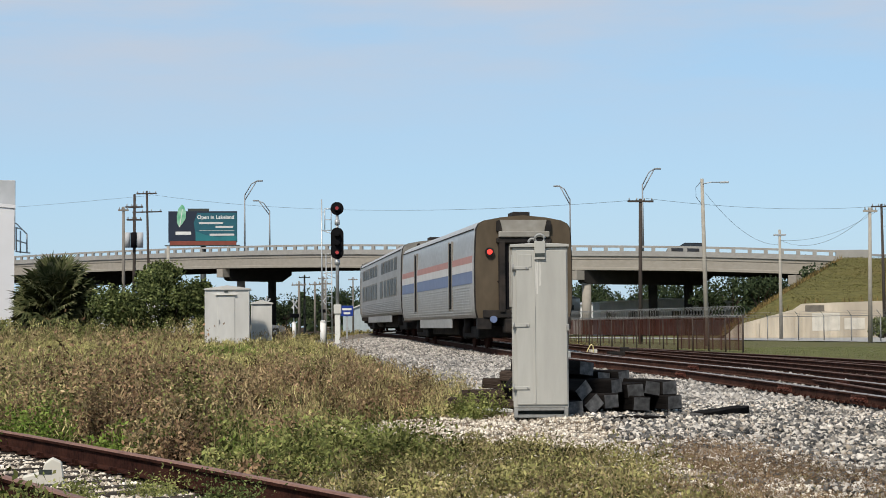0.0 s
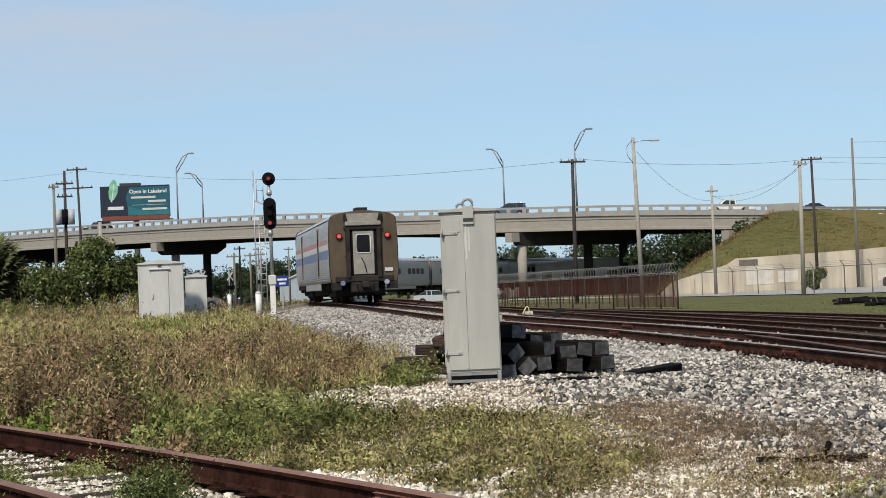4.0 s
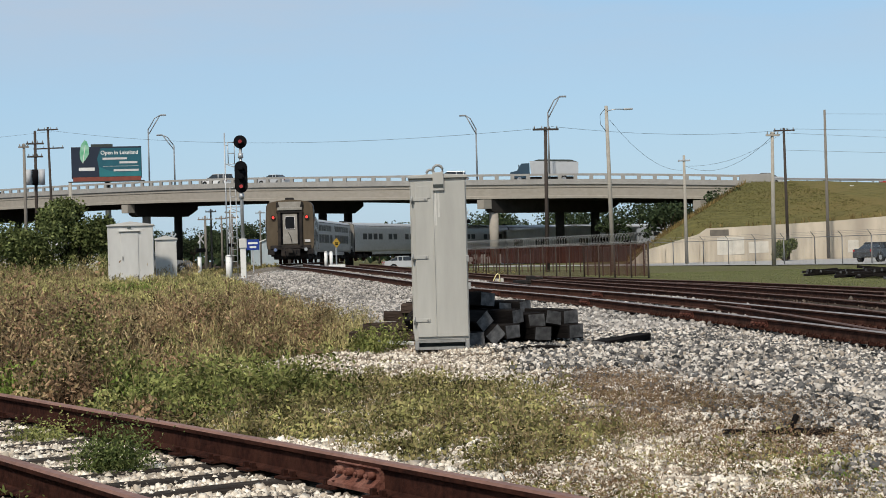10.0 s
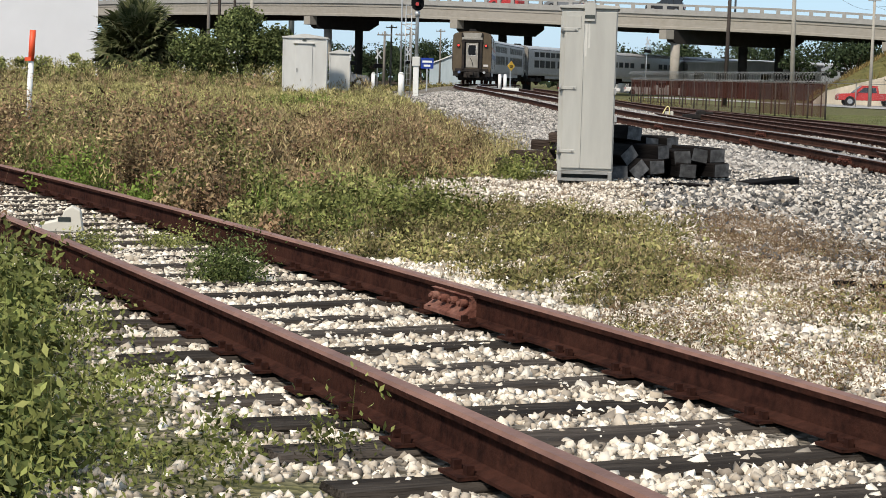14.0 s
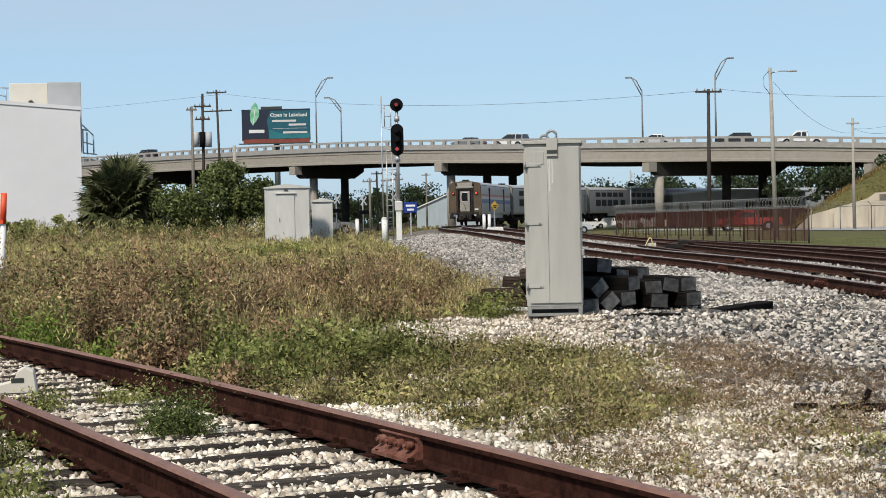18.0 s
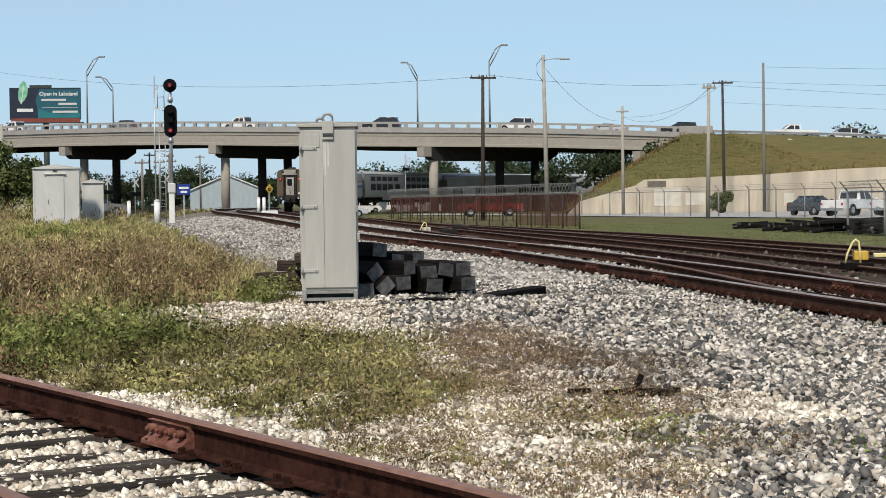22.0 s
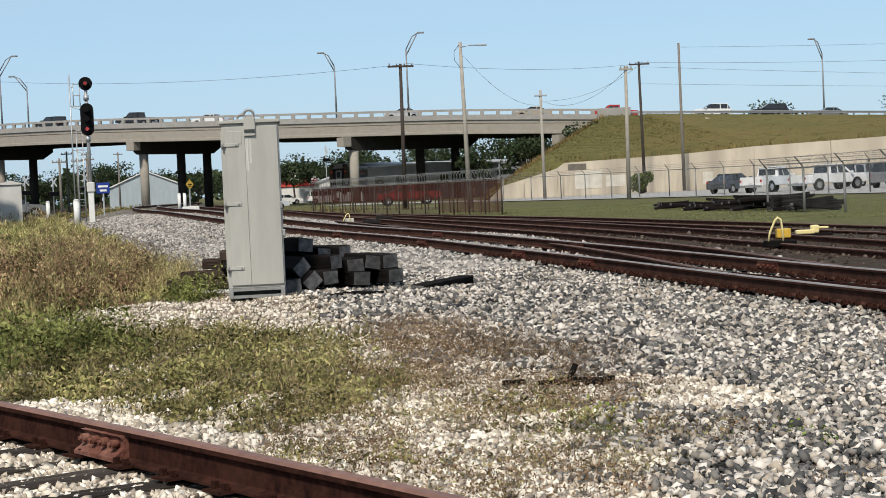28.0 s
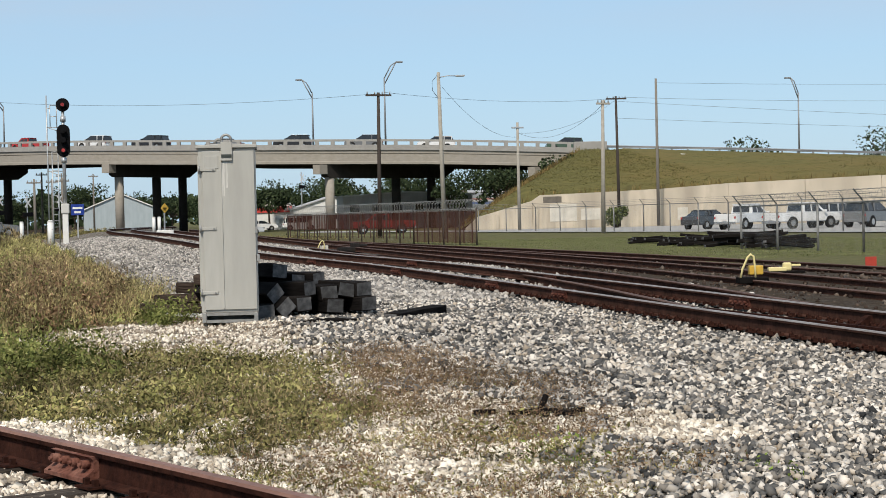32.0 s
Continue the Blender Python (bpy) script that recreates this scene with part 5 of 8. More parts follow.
def lamp_arm(th, h):
    a = part("lamp_arm", add_path(bmesh.new(), [(0, -0.1, h - 0.35), (0.6, -0.12, h - 0.25), (1.2, -0.12, h - 0.28)], 0.035), M_GALV, th)
    part("lantern", box((1.15, -0.2, h - 0.34), (1.75, 0.0, h - 0.22), bevel=0.03), M_GALV, a)
    part("cable_loop", add_path(bmesh.new(), [(-0.1, -0.1, h - 0.2), (-0.45, -0.1, h - 0.6), (-0.45, -0.1, h - 1.2), (-0.1, -0.1, h - 1.7)], 0.02, 6), M_WIRE, th)


def small_top(th, h):
    part("lantern", box((-0.55, -0.15, h - 0.55), (0.55, 0.1, h - 0.40), bevel=0.03), M_GALV, th)


utility_pole(16.4, 126.4, 0.0, 10.4, M_POLEDARK, "dark wooden utility pole with a short crossarm", ((0.2, 1.9),), 0.6)
utility_pole(19.2, 114.6, -0.1, 10.95, M_POLECONC, "pale pole with a lamp arm and cable loop", (), -1.0, lamp_arm)
utility_pole(32.8, 154.5, -0.1, 9.7, M_POLECONC, "short pale pole with a small lantern", (), 0, small_top)
utility_pole(32.2, 122.6, -0.1, 9.5, M_POLECONC, "pale pole beside the paved lot", ((0.25, 1.0),), 0.8)
utility_pole(43.9, 161.0, 0.2, 12.1, M_POLEDARK, "dark utility pole with a short crossarm", ((0.25, 2.0),), -0.5)
utility_pole(48.0, 161.8, 0.2, 13.8, M_POLEGREY, "tall bare grey pole above the bank", ())
utility_pole(-24.7, 149, 0.2, 11.4, M_POLEGREY, "weathered grey wooden utility pole", ((0.3, 0.9),), 0)
utility_pole(-23.9, 149.5, 0.2, 12.5, M_POLEDARK, "utility pole with transformers and crossarms", ((1.1, 1.5), (2.2, 1.3)), 0.3, transformer)
utility_pole(-28.25, 189, 0.2, 15.9, M_POLEDARK, "dark utility pole with two crossarms", ((0.3, 2.2), (2.3, 3.2)), -1.2)
utility_pole(-16.9, 119.3, 0.2, 6.6, M_POLECONC, "short pale pole above the bushes", ())
for _x, _y, _h in ((-12.5, 230, 7.0), (-15, 250, 8.5), (-10, 205, 6.5), (-13.5, 275, 9.0), (-12.2, 190, 6.0), (-9.5, 300, 9.5)):
    utility_pole(_x, _y, 0.2, _h, M_POLEGREY, "distant wooden pole along the line", ((0.4, 1.6),))


def wire(a, b, sag, r=0.012):
    a, b = Vector(a), Vector(b)
    pts = [a.lerp(b, i / 16) - Vector((0, 0, sag * 4 * (i / 16) * (1 - i / 16))) for i in range(17)]
    ob = part("overhead_wire", add_path(bmesh.new(), pts, r, 5), M_WIRE)
    return tagged(ob, "thin dark sagging overhead wire", "cable", "overhead wires")


for _a, _b, _s in (((16.4, 126.2, 10.3), (-28.2, 189, 15.7), 1.2), ((16.9, 126.2, 10.4), (43.9, 160.8, 12.1), 0.5), ((43.9, 160.8, 12.2), (120, 170, 13.0), 0.8), ((43.9, 160.8, 11.8), (130, 150, 7.5), 0.6),
                   ((19.2, 114.5, 9.9), (32.3, 153, 8.2), 0.9), ((32.8, 154, 8.6), (43.8, 160.6, 12.0), 0.9), ((48, 161.8, 13.6), (140, 175, 15.5), 0.8), ((32.2, 122.4, 9.0), (32.8, 154, 8.6), 1.2),
                   ((-28.2, 189, 15.6), (-110, 210, 14.0), 1.0), ((43.9, 160.8, 10.2), (130, 150, 7.0), 0.5)):
    wire(_a, _b, _s)

# ---------- passenger train ----------
_HALF = [(1.50, 0.98), (1.56, 1.25), (1.575, 1.75), (1.575, 2.75), (1.55, 3.40), (1.52, 3.76), (1.44, 3.91), (1.24, 4.01), (0.75, 4.10)]
BODY = [(-x, z) for x, z in _HALF] + [(0, 4.17)] + [(x, z) for x, z in _HALF[::-1]]
CAR = 25.6
SHORT = 20.0


def bogie(parent, y):
    bg = part("bogie", box((-1.15, y - 1.75, 0.34), (1.15, y + 1.75, 0.72), bevel=0.06), M_UNDER, parent, "grimy cast bogie")
    for dy in (-1.25, 1.25):
        for s in (-1, 1):
            part("wheel", add_tube(tube((s * 0.70, y + dy, 0.455), (s * 0.83, y + dy, 0.455), 0.455, n=20), (s * 0.68, y + dy, 0.455), (s * 0.70, y + dy, 0.455), 0.485, n=20), M_RAIL, bg)
            part("axle_box", box((s * 1.02 - 0.12, y + dy - 0.2, 0.3), (s * 1.02 + 0.16, y + dy + 0.2, 0.66), bevel=0.03), M_UNDER, bg)
        part("axle", tube((-0.8, y + dy, 0.455), (0.8, y + dy, 0.455), 0.08), M_UNDER, bg)
    for s in (-1, 1):
        part("spring", tube((s * 1.2, y, 0.5), (s * 1.2, y, 1.0), 0.16, n=10), M_UNDER, bg)


def side_wall(z):
    return float(np.interp(z, [p[1] for p in _HALF], [p[0] for p in _HALF]))


def rail_car(label, kind):
    """A coach whose rear end stands at y = 0 and whose front is at y = long; z = 0 on the rails."""
    th = thing("train_car", label, "train car", group="passenger train")
    long = SHORT if kind == "baggage" else CAR
    # sleeping cars carry the bridge's shade in their skin colour
    skin = M_SHADESTEEL if kind == "sleeper" else M_STEEL
    bm = bmesh.new()
    n = len(BODY)
    rings = []
    for y, k in ((0.0, 0.965), (0.07, 0.99), (0.16, 1.0), (0.5, 1.0), (long - 0.5, 1.0), (long - 0.12, 0.99), (long, 0.95)):
        rings.append([bm.verts.new((x * k, y, z)) for x, z in BODY])
    for a, b in zip(rings, rings[1:]):
        for j in range(n):
            f = bm.faces.new((a[j], a[(j + 1) % n], b[(j + 1) % n], b[j]))
            f.smooth = j < n - 1
            f.material_index = 1 if 5 <= j <= 12 else 0
            if a is rings[0]:
                f.material_index = 3
    bm.faces.new(rings[0][::-1]).material_index = 2
    bm.faces.new(rings[-1]).material_index = 2
    bmesh.ops.recalc_face_normals(bm, faces=bm.faces)
    part("body", bm, [skin, M_ROOFSTEEL, M_DIRTEND if kind == "baggage" else M_GRIMEGREY, M_UNDER], th, "stainless steel body with a grimy brown end" if kind == "baggage" else "stainless steel body with a grey end")
    for s in (-1, 1):
        def strip(name, y0, y1, z0, z1, proud, mat, parent=th, label="", bevel=0.0):
            x = s * side_wall((z0 + z1) / 2)
            return part(name, box((min(x - s * 0.03, x + s * proud), y0, z0), (max(x - s * 0.03, x + s * proud), y1, z1), bevel=bevel), mat, parent, label)
        for i in range(11 if kind == "baggage" else 7):
            z = 1.10 + i * 0.085
            strip("flute", 0.7, long - 0.7, z - 0.018, z + 0.018, 0.010, skin, bevel=0.006)
        strip("gutter", 0.2, long - 0.2, 3.735, 3.765, 0.022, M_UNDER, label="thin dark rain gutter")
        if kind == "baggage":
            for z0, z1, m in ((2.06, 2.44, M_BLUE), (2.445, 2.70, M_WSTRIPE), (2.705, 2.92, M_RED)):
                strip("stripe", 0.3, long - 0.3, z0, z1, 0.012, m)
            for y in (5.1, 14.9):
                strip("door_gap", y - 0.32, y + 0.32, 1.30, 3.52, 0.016, M_BLACK, label="narrow dark doorway")
                for dy in (-0.37, 0.37):
                    strip("door_post", y + dy - 0.05, y + dy + 0.05, 1.24, 3.58, 0.03, M_GRIMEGREY, bevel=0.01)
        else:
            def window(y, z, w, h):
                wi = strip("window", y - w / 2, y + w / 2, z - h / 2, z + h / 2, 0.018, M_DARKPANE, bevel=0.008)
                strip("window_frame", y - w / 2 - 0.06, y + w / 2 + 0.06, z - h / 2 - 0.06, z + h / 2 + 0.06, 0.010, M_GRIMEGREY, wi, bevel=0.005)
            if kind == "sleeper":
                for i in range(5):
                    window(2.6 + i * 1.75, 3.22, 1.35, 0.50)
                    window(2.6 + i * 1.75 + (0.0 if i < 4 else 0.5), 2.22, 1.4, 0.72)
                for i in range(6):
                    window(13.6 + i * 1.75, 3.22, 1.35, 0.50)
                    window(13.6 + i * 1.75, 2.22, 1.4, 0.72)
                strip("vestibule_door", 24.2, 25.0, 1.15, 3.2, 0.02, M_GRIMEGREY, bevel=0.01)
            else:
                for y in (3.2, 4.9, 6.6, 8.3, 11.6, 13.3, 17.4, 19.1, 20.8, 22.5):
                    window(y, 2.62, 1.15, 0.55)
    # underframe
    part("underframe", box((-1.1, 6.5, 0.42), (1.1, 13.5, 0.98), bevel=0.05), M_UNDER, th, "grimy equipment boxes")
    part("tank", tube((-0.9, 14.5, 0.68), (-0.9, 18.2, 0.68), 0.28, n=12), M_UNDER, th)
    part("centre_sill", box((-0.3, 0.2, 0.72), (0.3, long - 0.2, 0.99)), M_UNDER, th)
    bogie(th, 3.6), bogie(th, long - 3.6)
    for s in (-1, 1):
        part("skirt", box((s * 1.47 - 0.02, 5.6, 0.66), (s * 1.47 + 0.02, long - 5.6, 1.0), bevel=0.01), skin, th)
    # roof gear
    part("roof_vent", box((-0.28, 0.35, 4.15), (0.28, 1.2, 4.30), bevel=0.03), M_UNDER, th)
    for y in (5, 10.5, 16.5):
        part("roof_hatch", box((-0.45, y, 4.06), (0.45, y + 1.4, 4.16), bevel=0.03), M_ROOFSTEEL, th)
    # rear end gear
    part("diaphragm_post", box((-0.78, -0.16, 1.15), (-0.60, 0.02, 3.35), bevel=0.02), M_UNDER, th, "black gangway post")
    part("diaphragm_post", box((0.60, -0.16, 1.15), (0.78, 0.02, 3.35), bevel=0.02), M_UNDER, th, "black gangway post")
    part("diaphragm_top", box((-0.86, -0.14, 3.30), (0.86, 0.02, 3.46), bevel=0.02), M_UNDER, th)
    part("header_panel", box((-0.80, -0.20, 3.47), (0.80, 0.0, 3.66), bevel=0.03), M_PALEGRIME, th, "dented grey header panel")
    part("header_recess", prism([(-0.66, 3.67), (0.66, 3.67), (0.74, 4.02), (-0.74, 4.02)], -0.03, 0.05), M_PALEGRIME, th, "pale dirty panel over the header")
    for s in (-1, 1):
        part("header_bracket", prism([(s * 0.68, 3.67), (s * 0.86, 3.67), (s * 0.86, 3.98), (s * 0.76, 4.02)][::s], -0.12, 0.05), M_UNDER, th, "dark roof bracket")
        part("recess_side", box((s * 0.70 - 0.10, -0.10, 1.22), (s * 0.70 + 0.10, 0.0, 3.45), bevel=0.01), M_UNDER, th)
    part("window_gasket", box((-0.30, -0.068, 2.25), (0.30, -0.05, 3.08), bevel=0.03), M_BLACK, th)
    dr = part("end_door", box((-0.47, -0.06, 1.30), (0.47, 0.0, 3.22), bevel=0.02), M_PALEGRIME, th, "grey end door")
    part("door_frame", box((-0.595, -0.05, 1.25), (-0.475, 0.0, 3.28)), M_BLACK, dr)
    part("door_frame", box((0.475, -0.05, 1.25), (0.595, 0.0, 3.28)), M_BLACK, dr)
    part("door_window", box((-0.27, -0.075, 2.28), (0.27, -0.055, 3.05), bevel=0.01), M_DARKPANE, dr)
    bm = bmesh.new()
    ring = [(cx + sx * 0.09 * math.cos(a), cz + 0.09 * math.sin(a)) for cx, cz, sx, a0 in ((0.22, 2.98, 1, 0.0), (-0.22, 2.98, 1, 0.5), (-0.22, 2.34, 1, 1.0), (0.22, 2.34, 1, 1.5)) for a in np.linspace(a0 * math.pi, (a0 + 0.5) * math.pi, 5)]
    add_path(bm, [(x, -0.072, z) for x, z in ring + ring[:1]], 0.026, 6)
    part("window_surround", bm, M_WSTRIPE, dr)
    part("grab_iron", add_path(bmesh.new(), [(-0.12, -0.10, 2.05), (0.02, -0.11, 1.75), (0.10, -0.10, 1.38)], 0.02, 6), M_BLACK, dr)
    for s in (-1, 1):
        lm = part("marker_case", tube((s * 1.08, -0.10, 3.02), (s * 1.08, 0.06, 3.02), 0.14, n=16), M_UNDER, th)
        part("marker_lens", tube((s * 1.08, -0.115, 3.02), (s * 1.08, -0.10, 3.02), 0.085, n=16), M_MARKER if kind == "baggage" else M_DIMRED, lm, "glowing red marker lamp" if kind == "baggage" else "")
        part("end_step", box((s * 1.25 - 0.22, -0.05, 0.62), (s * 1.25 + 0.22, 0.3, 0.98), bevel=0.02), M_UNDER, th)
        part("hose_lamp", tube((s * 0.98, -0.16, 0.93), (s * 0.98, -0.02, 0.93), 0.11, n=12), M_BLUE if s < 0 else M_GALV, th, "round connector cover")
        part("rivet", tube((s * 0.80, -0.03, 2.1), (s * 0.80, 0.02, 2.1), 0.035, n=8), M_BLACK, th)
        part("air_hose", add_path(bmesh.new(), [(s * 0.35, -0.05, 0.95), (s * 0.36, -0.25, 0.7), (s * 0.28, -0.35, 0.5), (s * 0.2, -0.3, 0.42)], 0.03, 6), M_BLACK, th)
    part("number_plate_panel", box((0.92, -0.055, 1.40), (1.28, -0.04, 1.56)), M_WSTRIPE, th, "pale stencil plate")
    part("buffer_beam", box((-1.30, -0.10, 0.98), (1.30, 0.02, 1.22), bevel=0.02), M_UNDER, th)
    part("coupler", box((-0.16, -0.62, 0.70), (0.16, 0.1, 0.98), bevel=0.04), M_UNDER, th, "heavy knuckle coupler")
    part("lower_gear", box((-0.62, -0.15, 0.50), (0.62, 0.4, 0.95), bevel=0.05), M_UNDER, th)
    return th


_cum = [0.0]
for _a, _b in zip(LINE, LINE[1:]):
    _cum.append(_cum[-1] + (_b - _a).length)


def on_line(s):
    i = max(0, min(len(LINE) - 2, int(np.searchsorted(_cum, s) - 1)))
    return LINE[i].lerp(LINE[i + 1], (s - _cum[i]) / (_cum[i + 1] - _cum[i]))


TRAIN = [rail_car("grimy stainless baggage car with tricolour stripes at the train end", "baggage"),
         rail_car("silver sleeping car with two rows of windows", "sleeper"),
         rail_car("silver sleeping car with two rows of windows", "sleeper"),
         rail_car("silver coach with a row of dark windows", "plain"),
         rail_car("silver coach with a row of dark windows", "plain"),
         rail_car("silver coach with a row of dark windows", "plain"),
         rail_car("silver coach with a row of dark windows", "plain")]
S0 = float(np.interp(54.0, [p.y for p in LINE[:70]], _cum[:70]))
SPEED = [(0, 0), (2, 12.2), (3, 18.0), (6, 35.2), (9, 53.2), (13, 77.6), (17, 103.6), (19, 116.75), (20, 122.9), (23, 143.3), (25, 156.0), (28, 179.0), (32, 214.0)]


def train_rows(k):
    rows = []
    for i in range(65):
        t = i * 0.5
        s = S0 + float(spline(SPEED, t)[0]) + (SHORT + 0.75 + (k - 1) * (CAR + 0.75) if k else 0.0)
        a, b = on_line(s + 3.6), on_line(s + (CAR if k else SHORT) - 3.6)
        d = (b - a).normalized()
        p = a - d * 3.6
        rows.append((t, pose(p.x, p.y, p.z, 0, 0, math.degrees(math.atan2(d.y, d.x)) - 90)))
    return rows

# ---------- loose stone, grass and weeds ----------


def turns(n, r):
    q = r.normal(size=(n, 4))
    q /= np.linalg.norm(q, axis=1)[:, None]
    w, x, y, z = q.T
    return np.stack([1 - 2 * (y * y + z * z), 2 * (x * y - w * z), 2 * (x * z + w * y), 2 * (x * y + w * z), 1 - 2 * (x * x + z * z), 2 * (y * z - w * x),
                     2 * (x * z - w * y), 2 * (y * z + w * x), 1 - 2 * (x * x + y * y)], -1).reshape(n, 3, 3)


def tri_mesh(name, verts, tris, mat, parent=None):
    me = bpy.data.meshes.new(name)
    me.vertices.add(len(verts))
    me.vertices.foreach_set("co", verts.reshape(-1).astype(np.float32))
    me.loops.add(len(tris) * 3)
    me.loops.foreach_set("vertex_index", tris.reshape(-1).astype(np.int32))
    me.polygons.add(len(tris))
    me.polygons.foreach_set("loop_start", np.arange(0, len(tris) * 3, 3, dtype=np.int32))
    me.polygons.foreach_set("loop_total", np.full(len(tris), 3, dtype=np.int32))
    me.materials.append(mat)
    me.update(calc_edges=True)
    ob = new(name, me)
    ob.parent = parent
    return ob


ROCK_V = np.array([[x, y, z] for z in (-1, 1) for y in (-1, 1) for x in (-1, 1)]) * 0.60
ROCK_F = np.array([[0, 2, 3], [0, 3, 1], [4, 5, 7], [4, 7, 6], [0, 1, 5], [0, 5, 4], [2, 6, 7], [2, 7, 3], [0, 4, 6], [0, 6, 2], [1, 3, 7], [1, 7, 5]])


def stones(name, label, xy, size, sink, mat, seed):
    r = np.random.RandomState(seed)
    n = len(xy)
    z = ground_z(xy[:, 0], xy[:, 1])
    s = size * r.uniform(0.35, 1.0, n) ** 1.2 * 1.75 * np.where(r.rand(n) > 0.94, 1.35, 1.0)
    shape = (ROCK_V[None] + r.uniform(-0.30, 0.30, (n, 8, 3))) * r.uniform(0.62, 1.2, (n, 1, 3))
    v = np.einsum("nij,nkj->nki", turns(n, r), shape) * s[:, None, None] * 0.5
    v += np.concatenate([xy, (z + s * (0.5 - sink))[:, None]], 1)[:, None]
    f = ROCK_F[None] + (np.arange(n) * 8)[:, None, None]
    ob = tri_mesh(name, v.reshape(-1, 3), f.reshape(-1, 3), mat)
    return tagged(ob, label, "stones", kind="stuff")


M_STONES = leafy("grey_ballast_stone", [(0.028, 0.029, 0.03), (0.081, 0.08, 0.078), (0.152, 0.145, 0.137), (0.285, 0.26, 0.229), (0.437, 0.399, 0.351), (0.684, 0.633, 0.568), (0.57, 0.513, 0.444), (0.342, 0.289, 0.227), (0.142, 0.138, 0.133), (0.052, 0.052, 0.053)], 0.9, 0.28)
M_FARSTONES = leafy("pale_far_ballast_stone", [(0.08, 0.077, 0.074), (0.19, 0.178, 0.165), (0.30, 0.278, 0.25), (0.42, 0.388, 0.35), (0.56, 0.52, 0.475), (0.36, 0.328, 0.29), (0.15, 0.143, 0.136)], 0.9, 0.22)
M_LIME = leafy("pale_limestone", [(0.195, 0.164, 0.133), (0.403, 0.346, 0.28), (0.571, 0.505, 0.417), (0.701, 0.633, 0.531), (0.909, 0.838, 0.725), (0.52, 0.441, 0.345), (0.26, 0.228, 0.191)], 0.9, 0.18)
M_CINDER = leafy("dark_cinder", [(0.022, 0.016, 0.013), (0.045, 0.032, 0.025), (0.08, 0.058, 0.045), (0.14, 0.115, 0.095)], 0.95, 0.2)


def off_rail(x, y, keep=0.09):
    """True where no rail stands."""
    c = near_centre(y)
    d = (x - c) * 0.9
    m = np.interp(y, [k[0] for k in MAIN], [k[1] for k in MAIN])
    return (np.abs(np.abs(d) - GAUGE) > keep) & (np.abs(np.abs(x - m) - GAUGE) > keep)


def strewn(x0, x1, y0, y1, per_m2, seed, keep):
    r = np.random.RandomState(seed)
    n = int((x1 - x0) * (y1 - y0) * per_m2)
    x, y = r.uniform(x0, x1, n), r.uniform(y0, y1, n)
    ok = keep(x, y, r)
    return np.stack([x[ok], y[ok]], -1)


_sy = np.arange(-8, 40.01, 0.05)
_slen = np.concatenate([[0], np.cumsum(np.hypot(np.diff(near_centre(_sy)), np.diff(_sy)))])


def on_tie(x, y):
    """True over the ties of the siding and close beside the main rails."""
    k = np.abs((np.interp(y - 0.49 * (x - near_centre(y)) * 0.81, _sy, _slen) / 0.53) % 1 - 0.5)
    m = np.interp(y, [q[0] for q in MAIN], [q[1] for q in MAIN])
    return ((k < 0.18 + 0.05 * lumps(x, y, 0.5, 43)) & (y < 11.5) & (np.abs(x - near_centre(y)) * 0.9 < 1.25)) | (np.abs(x - m) < 1.12)


def bare(x, y, r):
    c = cover(x, y)
    return off_rail(x, y) & (r.rand(len(x)) > np.maximum(c[:, 0], c[:, 1] * 0.93)) & ((r.rand(len(x)) < 0.3) | ~on_tie(x, y))


def off_rail2(x, y, r):
    return lumps(x, y, 4.0, 12) > 0.1


def is_lime(x, y):
    return cover(x, y)[:, 2] + lumps(x, y, 1.6, 5) * 0.25 > 0.5


near_grey = strewn(0.2, 7.2, 5.5, 13, 1000, 1, lambda x, y, r: bare(x, y, r) & ~is_lime(x, y) & (x > near_rail(y) + 0.1))
stones("ballast", "grey and white crushed ballast stones", near_grey, 0.036, 0.25, M_STONES, 11)
grey = np.concatenate([strewn(0.0, 7.8, 13, 19, 520, 2, lambda x, y, r: bare(x, y, r) & ~is_lime(x, y)),
                       strewn(-0.5, 7.8, 19, 27, 380, 3, lambda x, y, r: bare(x, y, r) & ~is_lime(x, y))])
stones("ballast", "grey and white crushed ballast stones by the line", grey, 0.044, 0.25, M_STONES, 15)
stones("ballast", "grey ballast stones between the far rails", np.concatenate([strewn(-1.0, 8.0, 27, 44, 240, 4, lambda x, y, r: bare(x, y, r) & (r.rand(len(x)) < 0.15 + smoothstep(0.6, 2.2, x - weed_edge(y)))), strewn(-6.0, 5.0, 44, 88, 90, 5, lambda x, y, r: off_rail(x, y) & (x > weed_edge(y) + 0.2) & (r.rand(len(x)) < 0.15 + smoothstep(0.6, 2.2, x - weed_edge(y)))), strewn(8.4, 9.4, 26, 60, 40, 9, off_rail2)]), 0.06, 0.3, M_FARSTONES, 12)
stones("cinders", "dark dirty ballast between the yard rails", strewn(8.0, 19.3, 14, 62, 11, 18, lambda x, y, r: cover(x, y)[:, 0] > 0.4), 0.06, 0.45, M_CINDER, 14)
lime = np.concatenate([strewn(-6.5, 4.0, 4.0, 12.5, 1000, 6, lambda x, y, r: bare(x, y, r) & ((np.abs(x - near_centre(y)) < 1.75) | is_lime(x, y))),
                       strewn(-9.0, 3.4, 12.5, 22, 420, 7, lambda x, y, r: bare(x, y, r) & ((np.abs(x - near_centre(y)) < 1.7) | is_lime(x, y)))])
stones("limestone_chips", "pale cream limestone chips round the siding", lime, 0.033, 0.42, M_LIME, 13)


